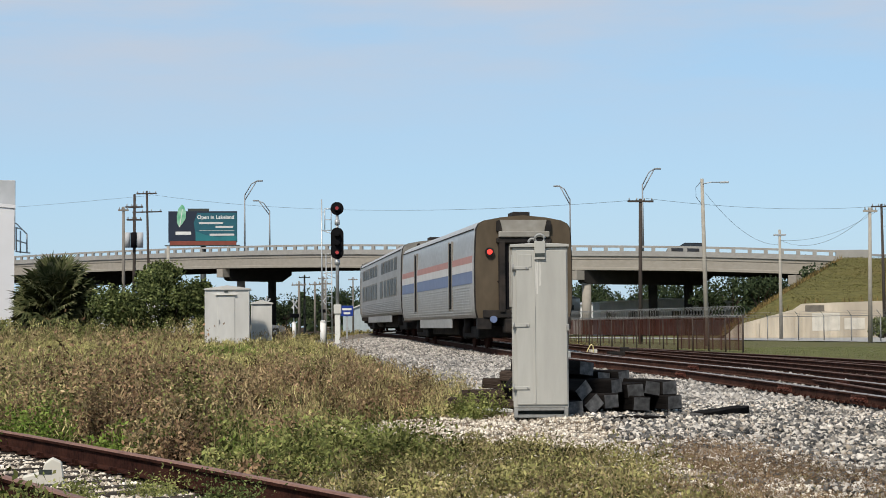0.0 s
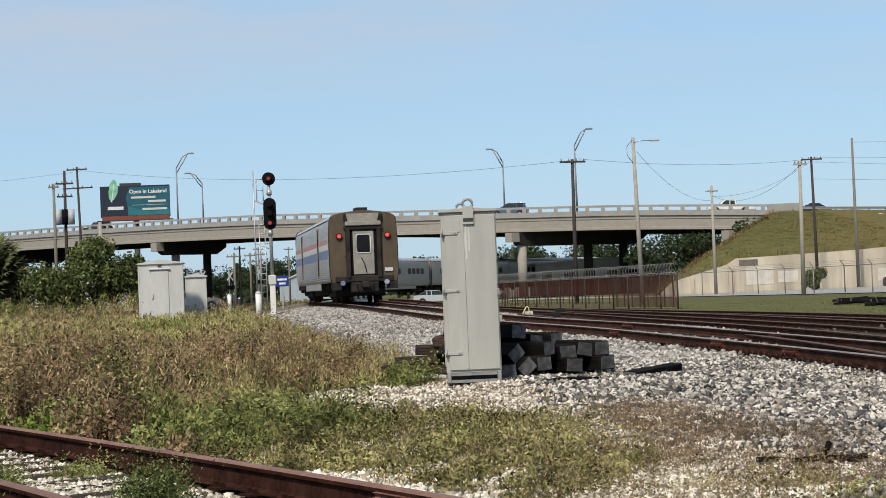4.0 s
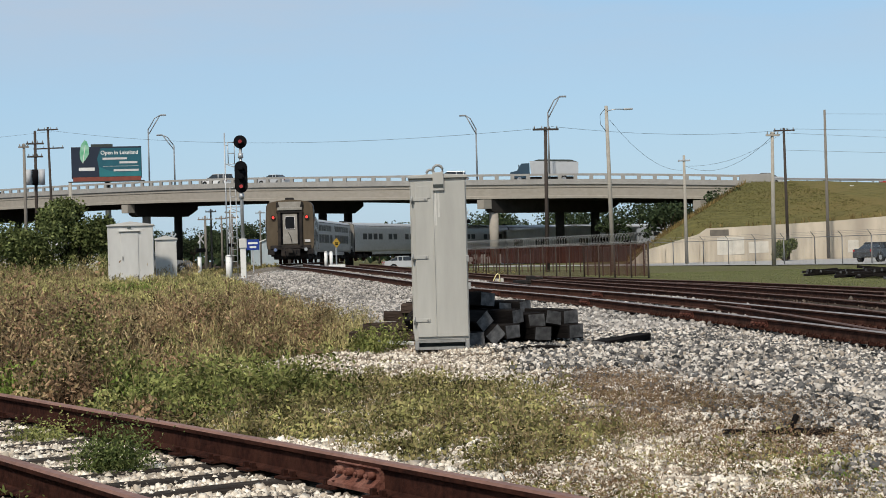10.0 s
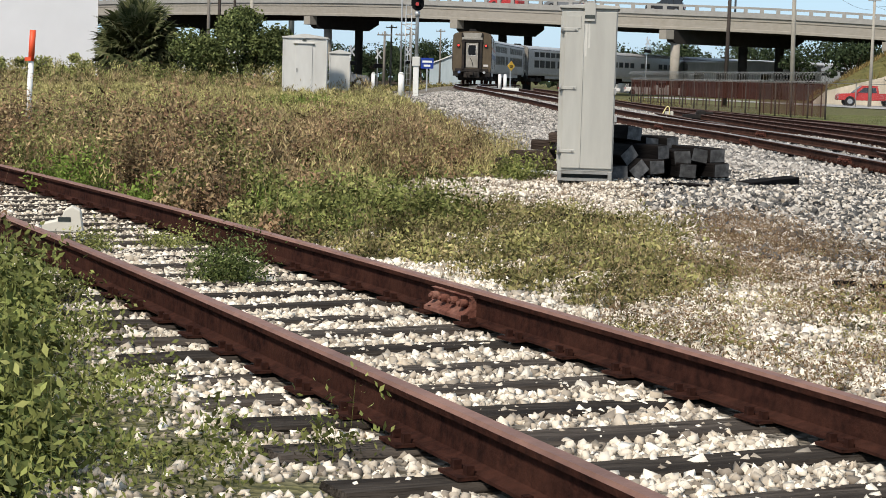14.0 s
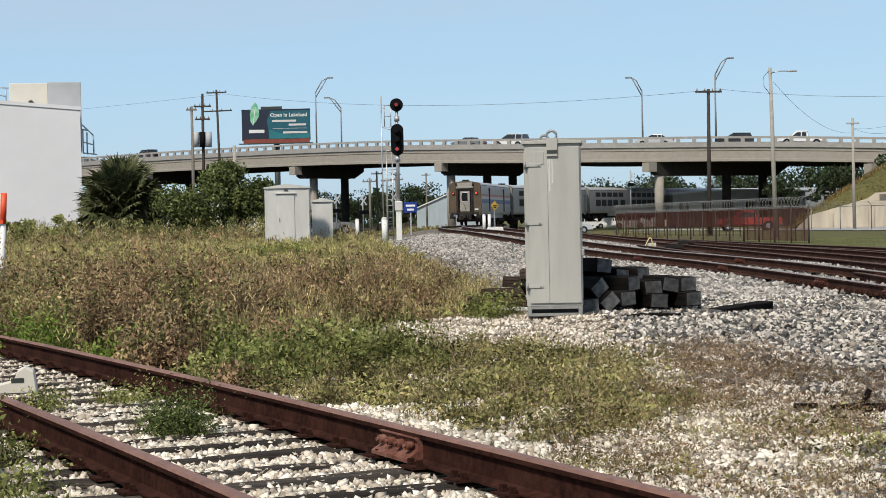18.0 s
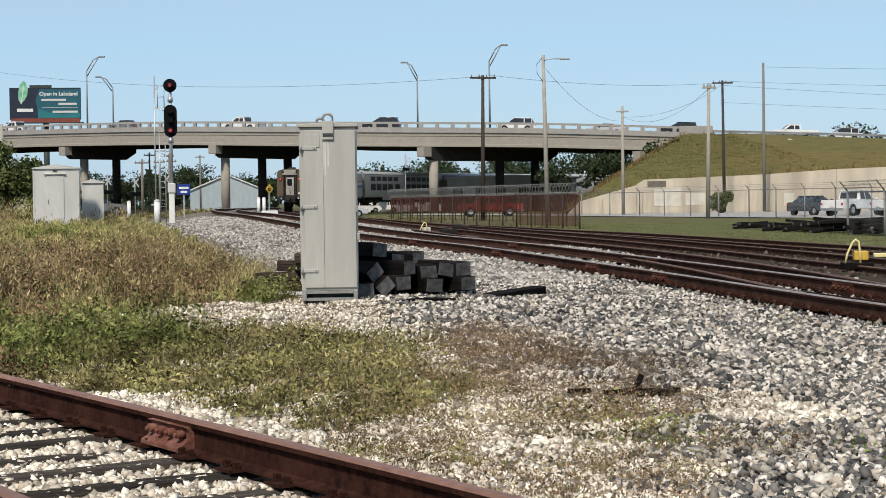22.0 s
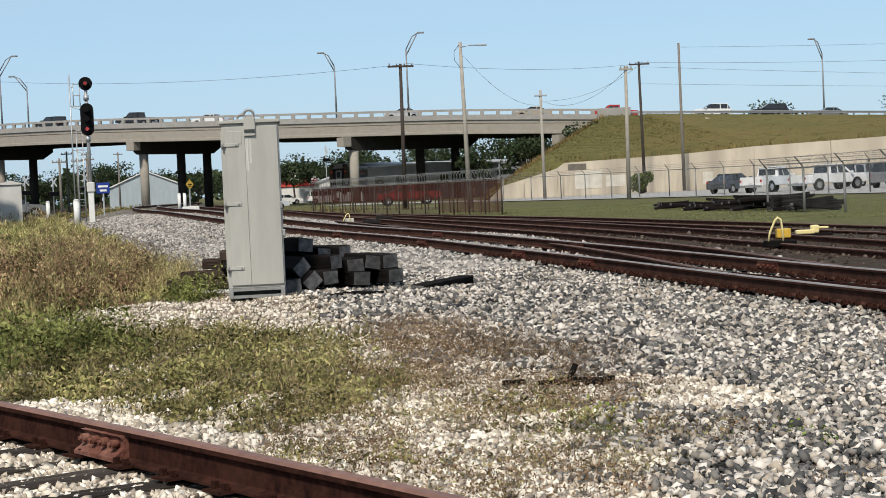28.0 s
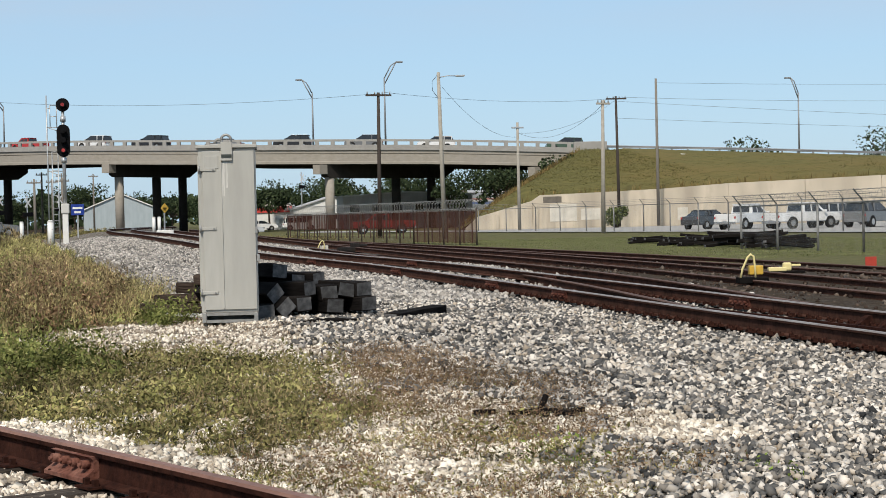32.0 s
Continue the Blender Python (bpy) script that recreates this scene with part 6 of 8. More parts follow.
def blades(name, label, xy, height, width, mat, seed, spread=0.5, cat="grass"):
    """Grass: one bent tapered blade per point."""
    r = np.random.RandomState(seed)
    n = len(xy)
    z = ground_z(xy[:, 0], xy[:, 1]) - 0.01
    h = height * r.uniform(0.5, 1.3, n)
    a = r.uniform(0, 6.283, n)
    d = np.stack([np.cos(a), np.sin(a), 0 * a], -1)
    side = np.stack([-np.sin(a), np.cos(a), 0 * a], -1) * (width * r.uniform(0.6, 1.3, n))[:, None]
    base = np.concatenate([xy, z[:, None]], 1)
    lean = d * (h * r.uniform(0.1, spread, n))[:, None]
    mid = base + lean * 0.35 + np.array([0, 0, 1]) * (h * 0.6)[:, None]
    tip = base + lean + np.array([0, 0, 1]) * h[:, None]
    v = np.concatenate([np.stack([base - side, base + side, mid + side * 0.8, mid - side * 0.8], 1), np.stack([mid - side * 0.8, mid + side * 0.8, tip + side * 0.1, tip - side * 0.1], 1)])
    ob = quads(name, v, mat)
    return tagged(ob, label, cat, kind="stuff")


def weeds(name, label, xy, height, leaf, per, mat, seed, low=0.1, top=1.0, cat="weeds", plume=False, rise=1.0):
    """Bushy weeds: small leaves on thin stems."""
    r = np.random.RandomState(seed)
    n = len(xy)
    h = height * r.uniform(0.4, 1.2, n) * (1 + 0.42 * lumps(xy[:, 0], xy[:, 1], 1.7, 15) + 0.45 * lumps(xy[:, 0], xy[:, 1], 0.6, 16)) * np.where(r.rand(n) > 0.95, 1.45, 1.0) * np.where(height > 0.4, 0.38 + 0.62 * smoothstep(-0.4, 2.4, weed_edge(xy[:, 1]) - xy[:, 0] + 0.8 * lumps(xy[:, 0], xy[:, 1], 1.2, 20)), 1.0) * rise
    h = np.minimum(h, max(height, 0.3) * 1.25 if height < 1.1 else 1.1)
    base = np.concatenate([xy, ground_z(xy[:, 0], xy[:, 1])[:, None]], 1)
    la = r.uniform(0, 6.283, n)
    lean = np.stack([np.cos(la), np.sin(la), 0 * la], -1) * (h * r.uniform(0, 0.35, n))[:, None]
    u = r.uniform(low, top, (n, per))
    c = base[:, None] + lean[:, None] * u[..., None] + np.array([0, 0, 1]) * (h[:, None] * u)[..., None]
    c = c + r.normal(size=(n, per, 3)) * (0.05 + 0.06 * h[:, None, None]) * np.array([1, 1, 0.5])
    c = c.reshape(-1, 3)
    m = len(c)
    q = turns(m, r)
    s = leaf * r.uniform(0.5, 1.4, m)
    shape = np.array([[-0.5, 0, 0], [0, -0.22, 0.06], [0.5, 0, 0], [0, 0.22, 0.06]])
    if plume:
        # seed heads stand up along the stem
        ang, tilt = r.uniform(0, 6.283, m), r.normal(0, 0.45, (m, 2))
        up = np.stack([tilt[:, 0], tilt[:, 1], np.ones(m)], -1)
        wide = np.stack([np.cos(ang), np.sin(ang), 0 * ang], -1) * 0.16
        v = np.stack([-0.75 * up, -0.1 * up + wide, 0.75 * up, -0.1 * up - wide], 1) * s[:, None, None] + c[:, None]
    else:
        v = np.einsum("nij,kj->nki", q, shape) * s[:, None, None] + c[:, None]
    # stems
    sd = np.stack([-np.sin(la), np.cos(la), 0 * la], -1) * (0.003 if height > 0.3 else 0.0012)
    st = np.stack([base - sd, base + sd, base + lean + np.array([0, 0, 1]) * h[:, None] + sd * 0.4, base + lean + np.array([0, 0, 1]) * h[:, None] - sd * 0.4], 1)
    ob = quads(name, np.concatenate([v, st]), mat)
    return tagged(ob, label, cat, kind="stuff")


M_WEEDBROWN = leafy("dry_weed", [(0.195, 0.142, 0.08), (0.245, 0.177, 0.099), (0.293, 0.214, 0.119), (0.235, 0.186, 0.092), (0.279, 0.224, 0.11), (0.367, 0.288, 0.166)], 0.85, 0.28, 0.75)
M_WEEDRED = leafy("red_brown_weed", [(0.157, 0.099, 0.059), (0.199, 0.123, 0.074), (0.241, 0.152, 0.089), (0.193, 0.138, 0.072), (0.279, 0.19, 0.116)], 0.85, 0.25, 0.75)
M_WEEDGREEN = leafy("green_weed", [(0.146, 0.16, 0.054), (0.18, 0.198, 0.066), (0.216, 0.23, 0.079), (0.259, 0.264, 0.098), (0.212, 0.198, 0.079)], 0.8, 0.28, 0.75)
M_OLIVE = leafy("olive_straw", [(0.251, 0.218, 0.099), (0.303, 0.261, 0.117), (0.362, 0.308, 0.144), (0.286, 0.263, 0.109), (0.431, 0.36, 0.187)], 0.85, 0.25, 0.75)
M_YELLOWGREEN = leafy("yellow_green_grass", [(0.257, 0.238, 0.096), (0.312, 0.287, 0.113), (0.371, 0.33, 0.141), (0.291, 0.276, 0.102), (0.409, 0.35, 0.172)], 0.85, 0.28, 0.75)
M_BRIGHT = leafy("bright_green_weed", [(0.095, 0.150, 0.026), (0.140, 0.205, 0.040), (0.195, 0.250, 0.060), (0.120, 0.165, 0.036)], 0.75, 0.25, 0.4)
M_DARKGREEN = leafy("dark_green_weed", [(0.052, 0.073, 0.023), (0.086, 0.114, 0.036), (0.124, 0.153, 0.052), (0.176, 0.195, 0.078)], 0.75, 0.2, 0.4)
M_GRASS = leafy("short_grass", [(0.149, 0.142, 0.055), (0.18, 0.17, 0.066), (0.207, 0.186, 0.077), (0.252, 0.202, 0.1), (0.166, 0.16, 0.06), (0.197, 0.156, 0.077)], 0.85, 0.38, 0.75)
M_LOWGREEN = leafy("low_green_weed", [(0.138, 0.135, 0.051), (0.171, 0.165, 0.061), (0.205, 0.195, 0.073), (0.242, 0.221, 0.092), (0.209, 0.176, 0.081)], 0.85, 0.3, 0.75)
M_STRAWTUFT = leafy("straw_tuft", [(0.196, 0.149, 0.081), (0.287, 0.218, 0.121), (0.138, 0.109, 0.057), (0.38, 0.293, 0.172)], 0.85, 0.3, 0.4)
M_FRESH = leafy("fresh_green_weed", [(0.10, 0.118, 0.036), (0.138, 0.155, 0.048), (0.175, 0.19, 0.06), (0.225, 0.225, 0.085)], 0.8, 0.25, 0.6)
M_STRAW = leafy("dead_grass", [(0.178, 0.116, 0.066), (0.271, 0.192, 0.113), (0.125, 0.085, 0.053), (0.218, 0.132, 0.082)], 0.9, 0.3, 0.3)


def weedy(lo, seed):
    return lambda x, y, r: (cover(x, y)[:, 0] * (0.72 + 0.42 * lumps(x, y, 1.3, 14)) > r.rand(len(x)) * 0.7 + lo) & (x < 1.5)


def plants(xy, gap, seed):
    """Gathers stems into single plants: a random number for each plant, another, and how high each stem stands in its plant."""
    r = np.random.RandomState(seed)
    lo, hi = xy.min(0) - gap, xy.max(0) + gap
    gx, gy = np.meshgrid(np.arange(lo[0], hi[0], gap), np.arange(lo[1], hi[1], gap))
    c = np.stack([gx.ravel(), gy.ravel()], -1) + r.uniform(-0.45, 0.45, (gx.size, 2)) * gap
    pick, tall, own = r.rand(len(c)), r.uniform(0.5, 1.3, len(c)), []
    near = np.concatenate([np.argmin(((q[:, None] - c[None]) ** 2).sum(-1), 1) for q in np.array_split(xy, max(1, len(xy) // 500))])
    d = np.sqrt(((xy - c[near]) ** 2).sum(-1)) / gap
    return pick[near], tall[near] * np.clip(1.12 - 1.1 * d * d, 0.25, 1.1), d


near_weed = strewn(-13, 1.2, 13.0, 30, 40, 21, weedy(0.1, 0))
_pick, _rise, _d = plants(near_weed, 0.62, 71)
_keep = _d < 0.62
near_weed, _pick, _rise = near_weed[_keep], _pick[_keep], _rise[_keep]
_y, _in = near_weed[:, 1], weed_edge(near_weed[:, 1]) - near_weed[:, 0]
# the back and the low tail are thinner, the front mass stands high
_rise = _rise * np.interp(_y, [13, 14.0, 16, 21, 24, 27, 30], [0.42, 0.6, 0.76, 0.80, 0.66, 0.5, 0.42])
_p = _pick + 0.25 * lumps(near_weed[:, 0], _y, 3.0, 33)
_green = np.interp(_y, [13, 14.5, 16.5, 19, 30], [0.75, 0.52, 0.22, 0.08, 0.16])
_brown = (_p >= _green) & (_p < np.interp(_y, [13, 17, 24, 30], [0.85, 0.92, 0.95, 0.95]))
_olive = (_p >= _green) & ~_brown
_leaf = _brown & (0.55 * lumps(near_weed[:, 0], _y, 2.6, 34) + _pick * 7 % 1 < np.interp(_y, [13, 19, 23, 30], [0.75, 0.7, 0.3, 0.1]))
for _m, _lab, _h, _l, _n, _mat, _seed, _lo, _pl in ((_brown & ~_leaf, "thick stand of brown seeding weeds", 0.95, 0.042, 56, M_WEEDBROWN, 31, 0.2, True),
                                                    (_leaf, "reddish brown withered leafy weeds", 1.02, 0.054, 58, M_WEEDRED, 30, 0.12, False),
                                                    (_olive, "straw-tipped olive weeds in the stand", 0.80, 0.044, 46, M_OLIVE, 39, 0.15, True),
                                                    (_p < _green, "leafy dull green weeds in the stand", 0.62, 0.058, 44, M_WEEDGREEN, 37, 0.05, False)):
    weeds("weeds", _lab, near_weed[_m], _h, _l, _n, _mat, _seed, _lo, plume=_pl, rise=_rise[_m])
_r = np.random.RandomState(55)
_c = near_weed[(_y > 14.2) & (_y < 27) & (_in > 0.5)]
_c = _c[_r.choice(len(_c), 210, replace=False)]
for _k, (_lab, _mat, _hh, _lf) in enumerate((("tall bushy red-brown weeds standing over the rest", M_WEEDRED, 0.98, 0.048), ("tall bushy brown weeds standing over the rest", M_WEEDBROWN, 0.92, 0.048),
                                             ("tall bushy olive green weeds standing over the rest", M_WEEDGREEN, 0.80, 0.042), ("dark stemmy weeds standing over the rest", M_STRAW, 1.05, 0.03))):
    _own = _c[_k::4]
    _pts = np.concatenate([q + _r.normal(0, 0.11, (18, 2)) for q in _own])
    _tall = np.repeat(_r.uniform(0.65, 1.15, len(_own)) * np.interp(_own[:, 1], [14, 16, 21, 27], [0.5, 0.82, 0.85, 0.7]), 18)
    weeds("weeds", _lab, _pts, _hh, _lf, 46, _mat, 90 + _k, 0.3, rise=_tall)
weeds("weeds", "dull green undergrowth below the brown weeds", near_weed[::2], 0.5, 0.040, 30, M_DARKGREEN, 32, 0.05, 0.95, rise=_rise[::2])
blades("stalks", "thin brown stalks standing in the weeds", near_weed[_y < 25][::3], 0.62, 0.0028, M_WEEDBROWN, 46, 0.5, "weeds")
weeds("stalks", "tall dark seed stalks above the weeds", near_weed[(_y > 15) & (_y < 27) & (_in > 1.2)][::97], 1.25, 0.05, 26, M_STRAW, 47, 0.5, plume=True)
tail = strewn(-2.6, 0.35, 21.2, 31, 46, 27, lambda x, y, r: (x < weed_edge(y) + 0.3 * lumps(x, y, 0.8, 22) + 0.1) & (r.rand(len(x)) < 0.75 + 0.5 * lumps(x, y, 1.0, 23)))
_pick, _rise, _d = plants(tail, 0.5, 75)
weeds("weeds", "low olive-brown grass running out towards the heap of ties", tail[_pick < 0.65], 0.40, 0.030, 40, M_OLIVE, 49, 0.05, plume=True, rise=1.7 * _rise[_pick < 0.65])
weeds("weeds", "low brown weeds running out towards the heap of ties", tail[_pick >= 0.65], 0.40, 0.030, 40, M_WEEDRED, 50, 0.05, rise=1.7 * _rise[_pick >= 0.65])
mid_weed = strewn(-20, 2.0, 30, 52, 20, 22, weedy(0.1, 0))
_pick, _rise, _d = plants(mid_weed, 0.95, 72)
_y = mid_weed[:, 1]
_p = _pick + 0.5 * lumps(mid_weed[:, 0], _y, 4.0, 35)
_b = _p < np.interp(_y, [30, 38, 45, 52], [0.95, 0.8, 0.25, 0.05]) + 0.6 * smoothstep(3.0, 1.5, weed_edge(_y) - mid_weed[:, 0])
weeds("weeds", "brown weeds running back along the line", mid_weed[_b], 0.36, 0.055, 30, M_WEEDBROWN, 33, 0.2, plume=True, rise=_rise[_b])
weeds("weeds", "yellow-green tall grass running back along the line", mid_weed[~_b], 0.30, 0.055, 34, M_YELLOWGREEN, 38, 0.1, plume=True, rise=_rise[~_b])
weeds("weeds", "green weeds running back along the line", mid_weed[::2], 0.22, 0.07, 18, M_YELLOWGREEN, 34, 0.05, 0.9)
far_weed = strewn(-42, 0.0, 52, 80, 6, 23, weedy(0.05, 0))
_pick, _rise, _d = plants(far_weed, 1.6, 73)
weeds("weeds", "yellow-green grass before the warehouse", far_weed, 0.30, 0.07, 40, M_YELLOWGREEN, 36, 0.1, plume=True, rise=_rise)
weeds("weeds", "straw-coloured grass before the warehouse", far_weed[_pick < 0.35], 0.40, 0.065, 40, M_OLIVE, 35, 0.2, plume=True, rise=_rise[_pick < 0.35])
back_weed = strewn(-42, -3.0, 78, 94, 7, 24, weedy(0.05, 0))
_pick, _rise, _d = plants(back_weed, 1.3, 74)
weeds("weeds", "tall brown weeds in front of the bushes", back_weed[_pick < 0.72], 0.72, 0.09, 34, M_WEEDBROWN, 25, 0.15, plume=True, rise=_rise[_pick < 0.72])
weeds("weeds", "tall green weeds in front of the bushes", back_weed[_pick > 0.6], 0.66, 0.09, 34, M_WEEDGREEN, 26, 0.1, rise=_rise[_pick > 0.6])


rank = strewn(-42, -9.5, 82, 93, 5, 86, lambda x, y, r: r.rand(len(x)) < 0.55 + 0.6 * lumps(x, y, 2.2, 87))
_pick, _rise, _d = plants(rank, 1.5, 88)
weeds("weeds", "rank green weeds against the warehouse wall", rank[_pick < 0.6], 1.05, 0.10, 80, M_WEEDGREEN, 89, 0.1, rise=1.5 * _rise[_pick < 0.6])
weeds("weeds", "rank olive weeds against the warehouse wall", rank[_pick >= 0.6], 1.05, 0.10, 70, M_OLIVE, 94, 0.1, plume=True, rise=1.45 * _rise[_pick >= 0.6])


def blob(cx, cy, rx, ry, n, seed):
    r = np.random.RandomState(seed)
    a, q = r.uniform(0, 6.283, n), np.sqrt(r.uniform(0, 1, n))
    return np.stack([cx + rx * q * np.cos(a) * r.uniform(0.6, 1.1, n), cy + ry * q * np.sin(a) * r.uniform(0.6, 1.1, n)], -1)


weeds("weeds", "low bright green weeds at the edge of the stand", np.concatenate([blob(-3.4, 16.4, 0.5, 0.5, 70, 1), blob(-4.8, 18.4, 0.5, 0.6, 60, 2), blob(-2.3, 15.9, 0.3, 0.35, 26, 3), blob(-6.4, 57, 1.5, 4.0, 260, 4)]), 0.34, 0.05, 28, M_BRIGHT, 41, 0.1)
weeds("weeds", "leafy green weeds at the foot of the stand", np.concatenate([blob(-2.1, 16.0, 0.7, 0.9, 110, 5), blob(-3.6, 18.6, 0.6, 0.9, 90, 6), blob(-6.2, 23.0, 0.7, 1.0, 80, 28), blob(0.1, 21.9, 0.38, 0.4, 60, 7), blob(-0.9, 15.6, 0.6, 0.6, 70, 29), blob(-1.7, 14.6, 0.7, 0.8, 70, 83), blob(-2.9, 16.9, 0.8, 0.8, 80, 84), blob(-1.3, 16.6, 0.8, 0.8, 60, 85)]), 0.36, 0.050, 28, M_FRESH, 42, 0.05)
weeds("weeds", "leafy green weeds beside the siding", np.concatenate([blob(-2.9, 6.6, 0.8, 1.6, 380, 8), blob(-2.1, 5.2, 0.55, 0.9, 240, 9), blob(-2.55, 6.9, 0.45, 1.0, 200, 30), blob(-3.1, 8.8, 0.5, 1.3, 230, 31), blob(-4.6, 9.0, 0.9, 2.2, 220, 10), blob(-4.2, 10.8, 0.4, 1.0, 90, 32), blob(-5.4, 12.5, 0.9, 1.8, 150, 15)]), 0.36, 0.046, 44, M_FRESH, 43, 0.0)
weeds("weeds", "dark undergrowth below the green weeds", np.concatenate([blob(-3.0, 6.8, 0.9, 1.9, 260, 62), blob(-2.2, 5.4, 0.6, 1.0, 150, 63), blob(-4.4, 9.4, 0.9, 2.4, 200, 64)]), 0.22, 0.040, 30, M_DARKGREEN, 80, 0.0)
weeds("weeds", "low leafy weeds creeping over the tie ends", np.concatenate([blob(-1.4, 5.5, 0.42, 0.8, 46, 33), blob(-1.85, 6.7, 0.38, 0.8, 46, 34), blob(-2.35, 8.0, 0.35, 0.8, 60, 35), blob(-2.9, 9.6, 0.35, 0.8, 50, 44), blob(-0.85, 5.9, 0.16, 0.3, 8, 36)]), 0.15, 0.030, 34, M_FRESH, 48, 0.0)
weeds("weeds", "dry reddish weeds beside the siding", blob(-4.2, 11.5, 0.5, 1.4, 130, 11), 0.46, 0.04, 22, M_STRAW, 44, 0.2)
weeds("weeds", "small weed clump growing between the rails", np.concatenate([blob(-1.95, 10.85, 0.20, 0.16, 90, 12)]), 0.23, 0.024, 60, M_DARKGREEN, 45, 0.0)
weeds("weeds", "small green weeds between the rails", np.concatenate([blob(-2.75, 12.9, 0.22, 0.25, 30, 13), blob(-3.2, 12.4, 0.22, 0.3, 34, 14), blob(-2.5, 13.4, 0.2, 0.3, 14, 61)]), 0.18, 0.028, 40, M_WEEDGREEN, 69, 0.0)


def grassy(x, y, r):
    c = cover(x, y)
    return off_rail(x, y, 0.05) & (c[:, 1] > 0.25 + 0.45 * r.rand(len(x)) - 0.25 * lumps(x, y, 0.7, 19))


lawn = strewn(-3.0, 2.6, 8.5, 21, 500, 51, grassy)
weeds("weeds", "thin straw and olive tufts in the short grass", strewn(-2.6, 2.2, 10, 19.5, 44, 65, lambda x, y, r: grassy(x, y, r) & (lumps(x, y, 0.9, 18) > -0.1)), 0.15, 0.024, 26, M_STRAWTUFT, 66, 0.1, plume=True)
blades("grass", "short green grass by the siding", lawn, 0.06, 0.002, M_GRASS, 52, 1.1)
weeds("weeds", "low matted weeds on the stony ground", strewn(-3.0, 2.6, 8.5, 21, 130, 53, grassy), 0.085, 0.036, 14, M_GRASS, 54, 0.0)
weeds("weeds", "low creeping green weeds in the grass", strewn(-3.0, 2.2, 9.0, 18.4, 105, 57, lambda x, y, r: grassy(x, y, r) & (lumps(x, y, 0.8, 24) > -0.05 + 0.25 * r.rand(len(x)))), 0.15, 0.040, 18, M_LOWGREEN, 58, 0.0)
weeds("dead_weeds", "dry brown tufts on the stony ground", np.concatenate([blob(2.1, 15.4, 0.75, 2.2, 420, 16), blob(2.7, 13.2, 0.6, 1.5, 150, 81), blob(2.2, 11.0, 0.8, 1.2, 130, 82), blob(1.9, 10.3, 0.6, 1.0, 60, 17), blob(0.9, 8.5, 0.5, 0.6, 34, 18), blob(1.4, 12.4, 0.6, 1.2, 110, 19), blob(1.6, 7.7, 0.5, 0.6, 34, 20), blob(0.75, 9.6, 0.5, 0.6, 40, 37), blob(1.9, 13.2, 0.5, 0.8, 40, 38), blob(2.5, 9.0, 0.4, 0.7, 22, 39)]), 0.11, 0.019, 34, M_STRAW, 55, 0.0)
blades("dead_grass", "dead grass over the pale stone", np.concatenate([strewn(-2.4, 1.8, 17.2, 24.5, 900, 56, lambda x, y, r: r.rand(len(x)) < 0.45 + 0.6 * lumps(x, y, 1.0, 9) - 0.3 * smoothstep(0.8, 1.8, x)), strewn(0.2, 4.2, 6.2, 14, 330, 64, lambda x, y, r: off_rail(x, y) & (x > near_rail(y) + 0.5) & (r.rand(len(x)) < (0.12 + 0.6 * lumps(x, y, 1.1, 17)) * smoothstep(4.4, 2.6, x))), blob(1.9, 14.6, 0.8, 2.2, 500, 21)]), 0.05, 0.0022, M_STRAW, 57, 1.0)
weeds("weeds", "thin olive tufts among the pale stones", np.concatenate([blob(1.1, 10.6, 0.7, 1.0, 60, 40), blob(0.6, 8.9, 0.5, 0.6, 30, 41), blob(2.0, 9.3, 0.5, 0.7, 34, 42), blob(1.6, 8.4, 0.5, 0.6, 22, 43)]), 0.085, 0.018, 34, M_GRASS, 60, 0.0)
thin = strewn(0.1, 3.2, 7.0, 13.5, 80, 76, lambda x, y, r: off_rail(x, y) & (x > near_rail(y) + 0.55) & (r.rand(len(x)) < (0.42 + 0.8 * lumps(x, y, 1.2, 25) + 0.35 * lumps(x, y, 0.5, 26)) * smoothstep(3.1, 1.9, x + 0.25 * lumps(x, y, 0.8, 27))))
_pick = np.random.RandomState(77).rand(len(thin)) + 0.35 * lumps(thin[:, 0], thin[:, 1], 0.8, 28)
weeds("dead_weeds", "matted brown dead weeds among the stones", thin[_pick < 0.62], 0.085, 0.017, 34, M_STRAW, 78, 0.0)
weeds("weeds", "olive weeds matted among the stones", thin[_pick >= 0.62], 0.095, 0.019, 34, M_GRASS, 79, 0.0)
weeds("weeds", "thin straw tufts at the foot of the weeds", strewn(-2.6, 0.6, 17.2, 26, 22, 67, lambda x, y, r: (r.rand(len(x)) < smoothstep(1.6, 0.0, x - weed_edge(y)) * (0.5 + 0.5 * lumps(x, y, 0.9, 21)))), 0.16, 0.032, 24, M_OLIVE, 68, 0.05, plume=True)
weeds("weeds", "small bright weeds on the stones", np.concatenate([blob(2.15, 9.6, 0.35, 0.4, 13, 26), blob(3.0, 8.4, 0.12, 0.15, 3, 27)]), 0.08, 0.026, 20, M_BRIGHT, 59, 0.02)
blades("grass", "green verge grass beyond the yard tracks", strewn(14.5, 34, 48, 104, 55, 61, lambda x, y, r: cover(x, y)[:, 1] > 0.6), 0.035, 0.012, leafy("verge_grass", [(0.135, 0.158, 0.058), (0.155, 0.175, 0.068), (0.175, 0.185, 0.08)]), 62, 0.9)
weeds("weeds", "scrubby weeds along the far line", np.concatenate([blob(4.0, 118, 2.0, 6, 160, 22), blob(9.5, 125, 4.0, 8, 260, 23), blob(-6.5, 122, 2.2, 12, 260, 24), blob(-4.5, 150, 2.0, 12, 200, 25)]), 0.7, 0.14, 20, M_GRASS, 63, 0.05)

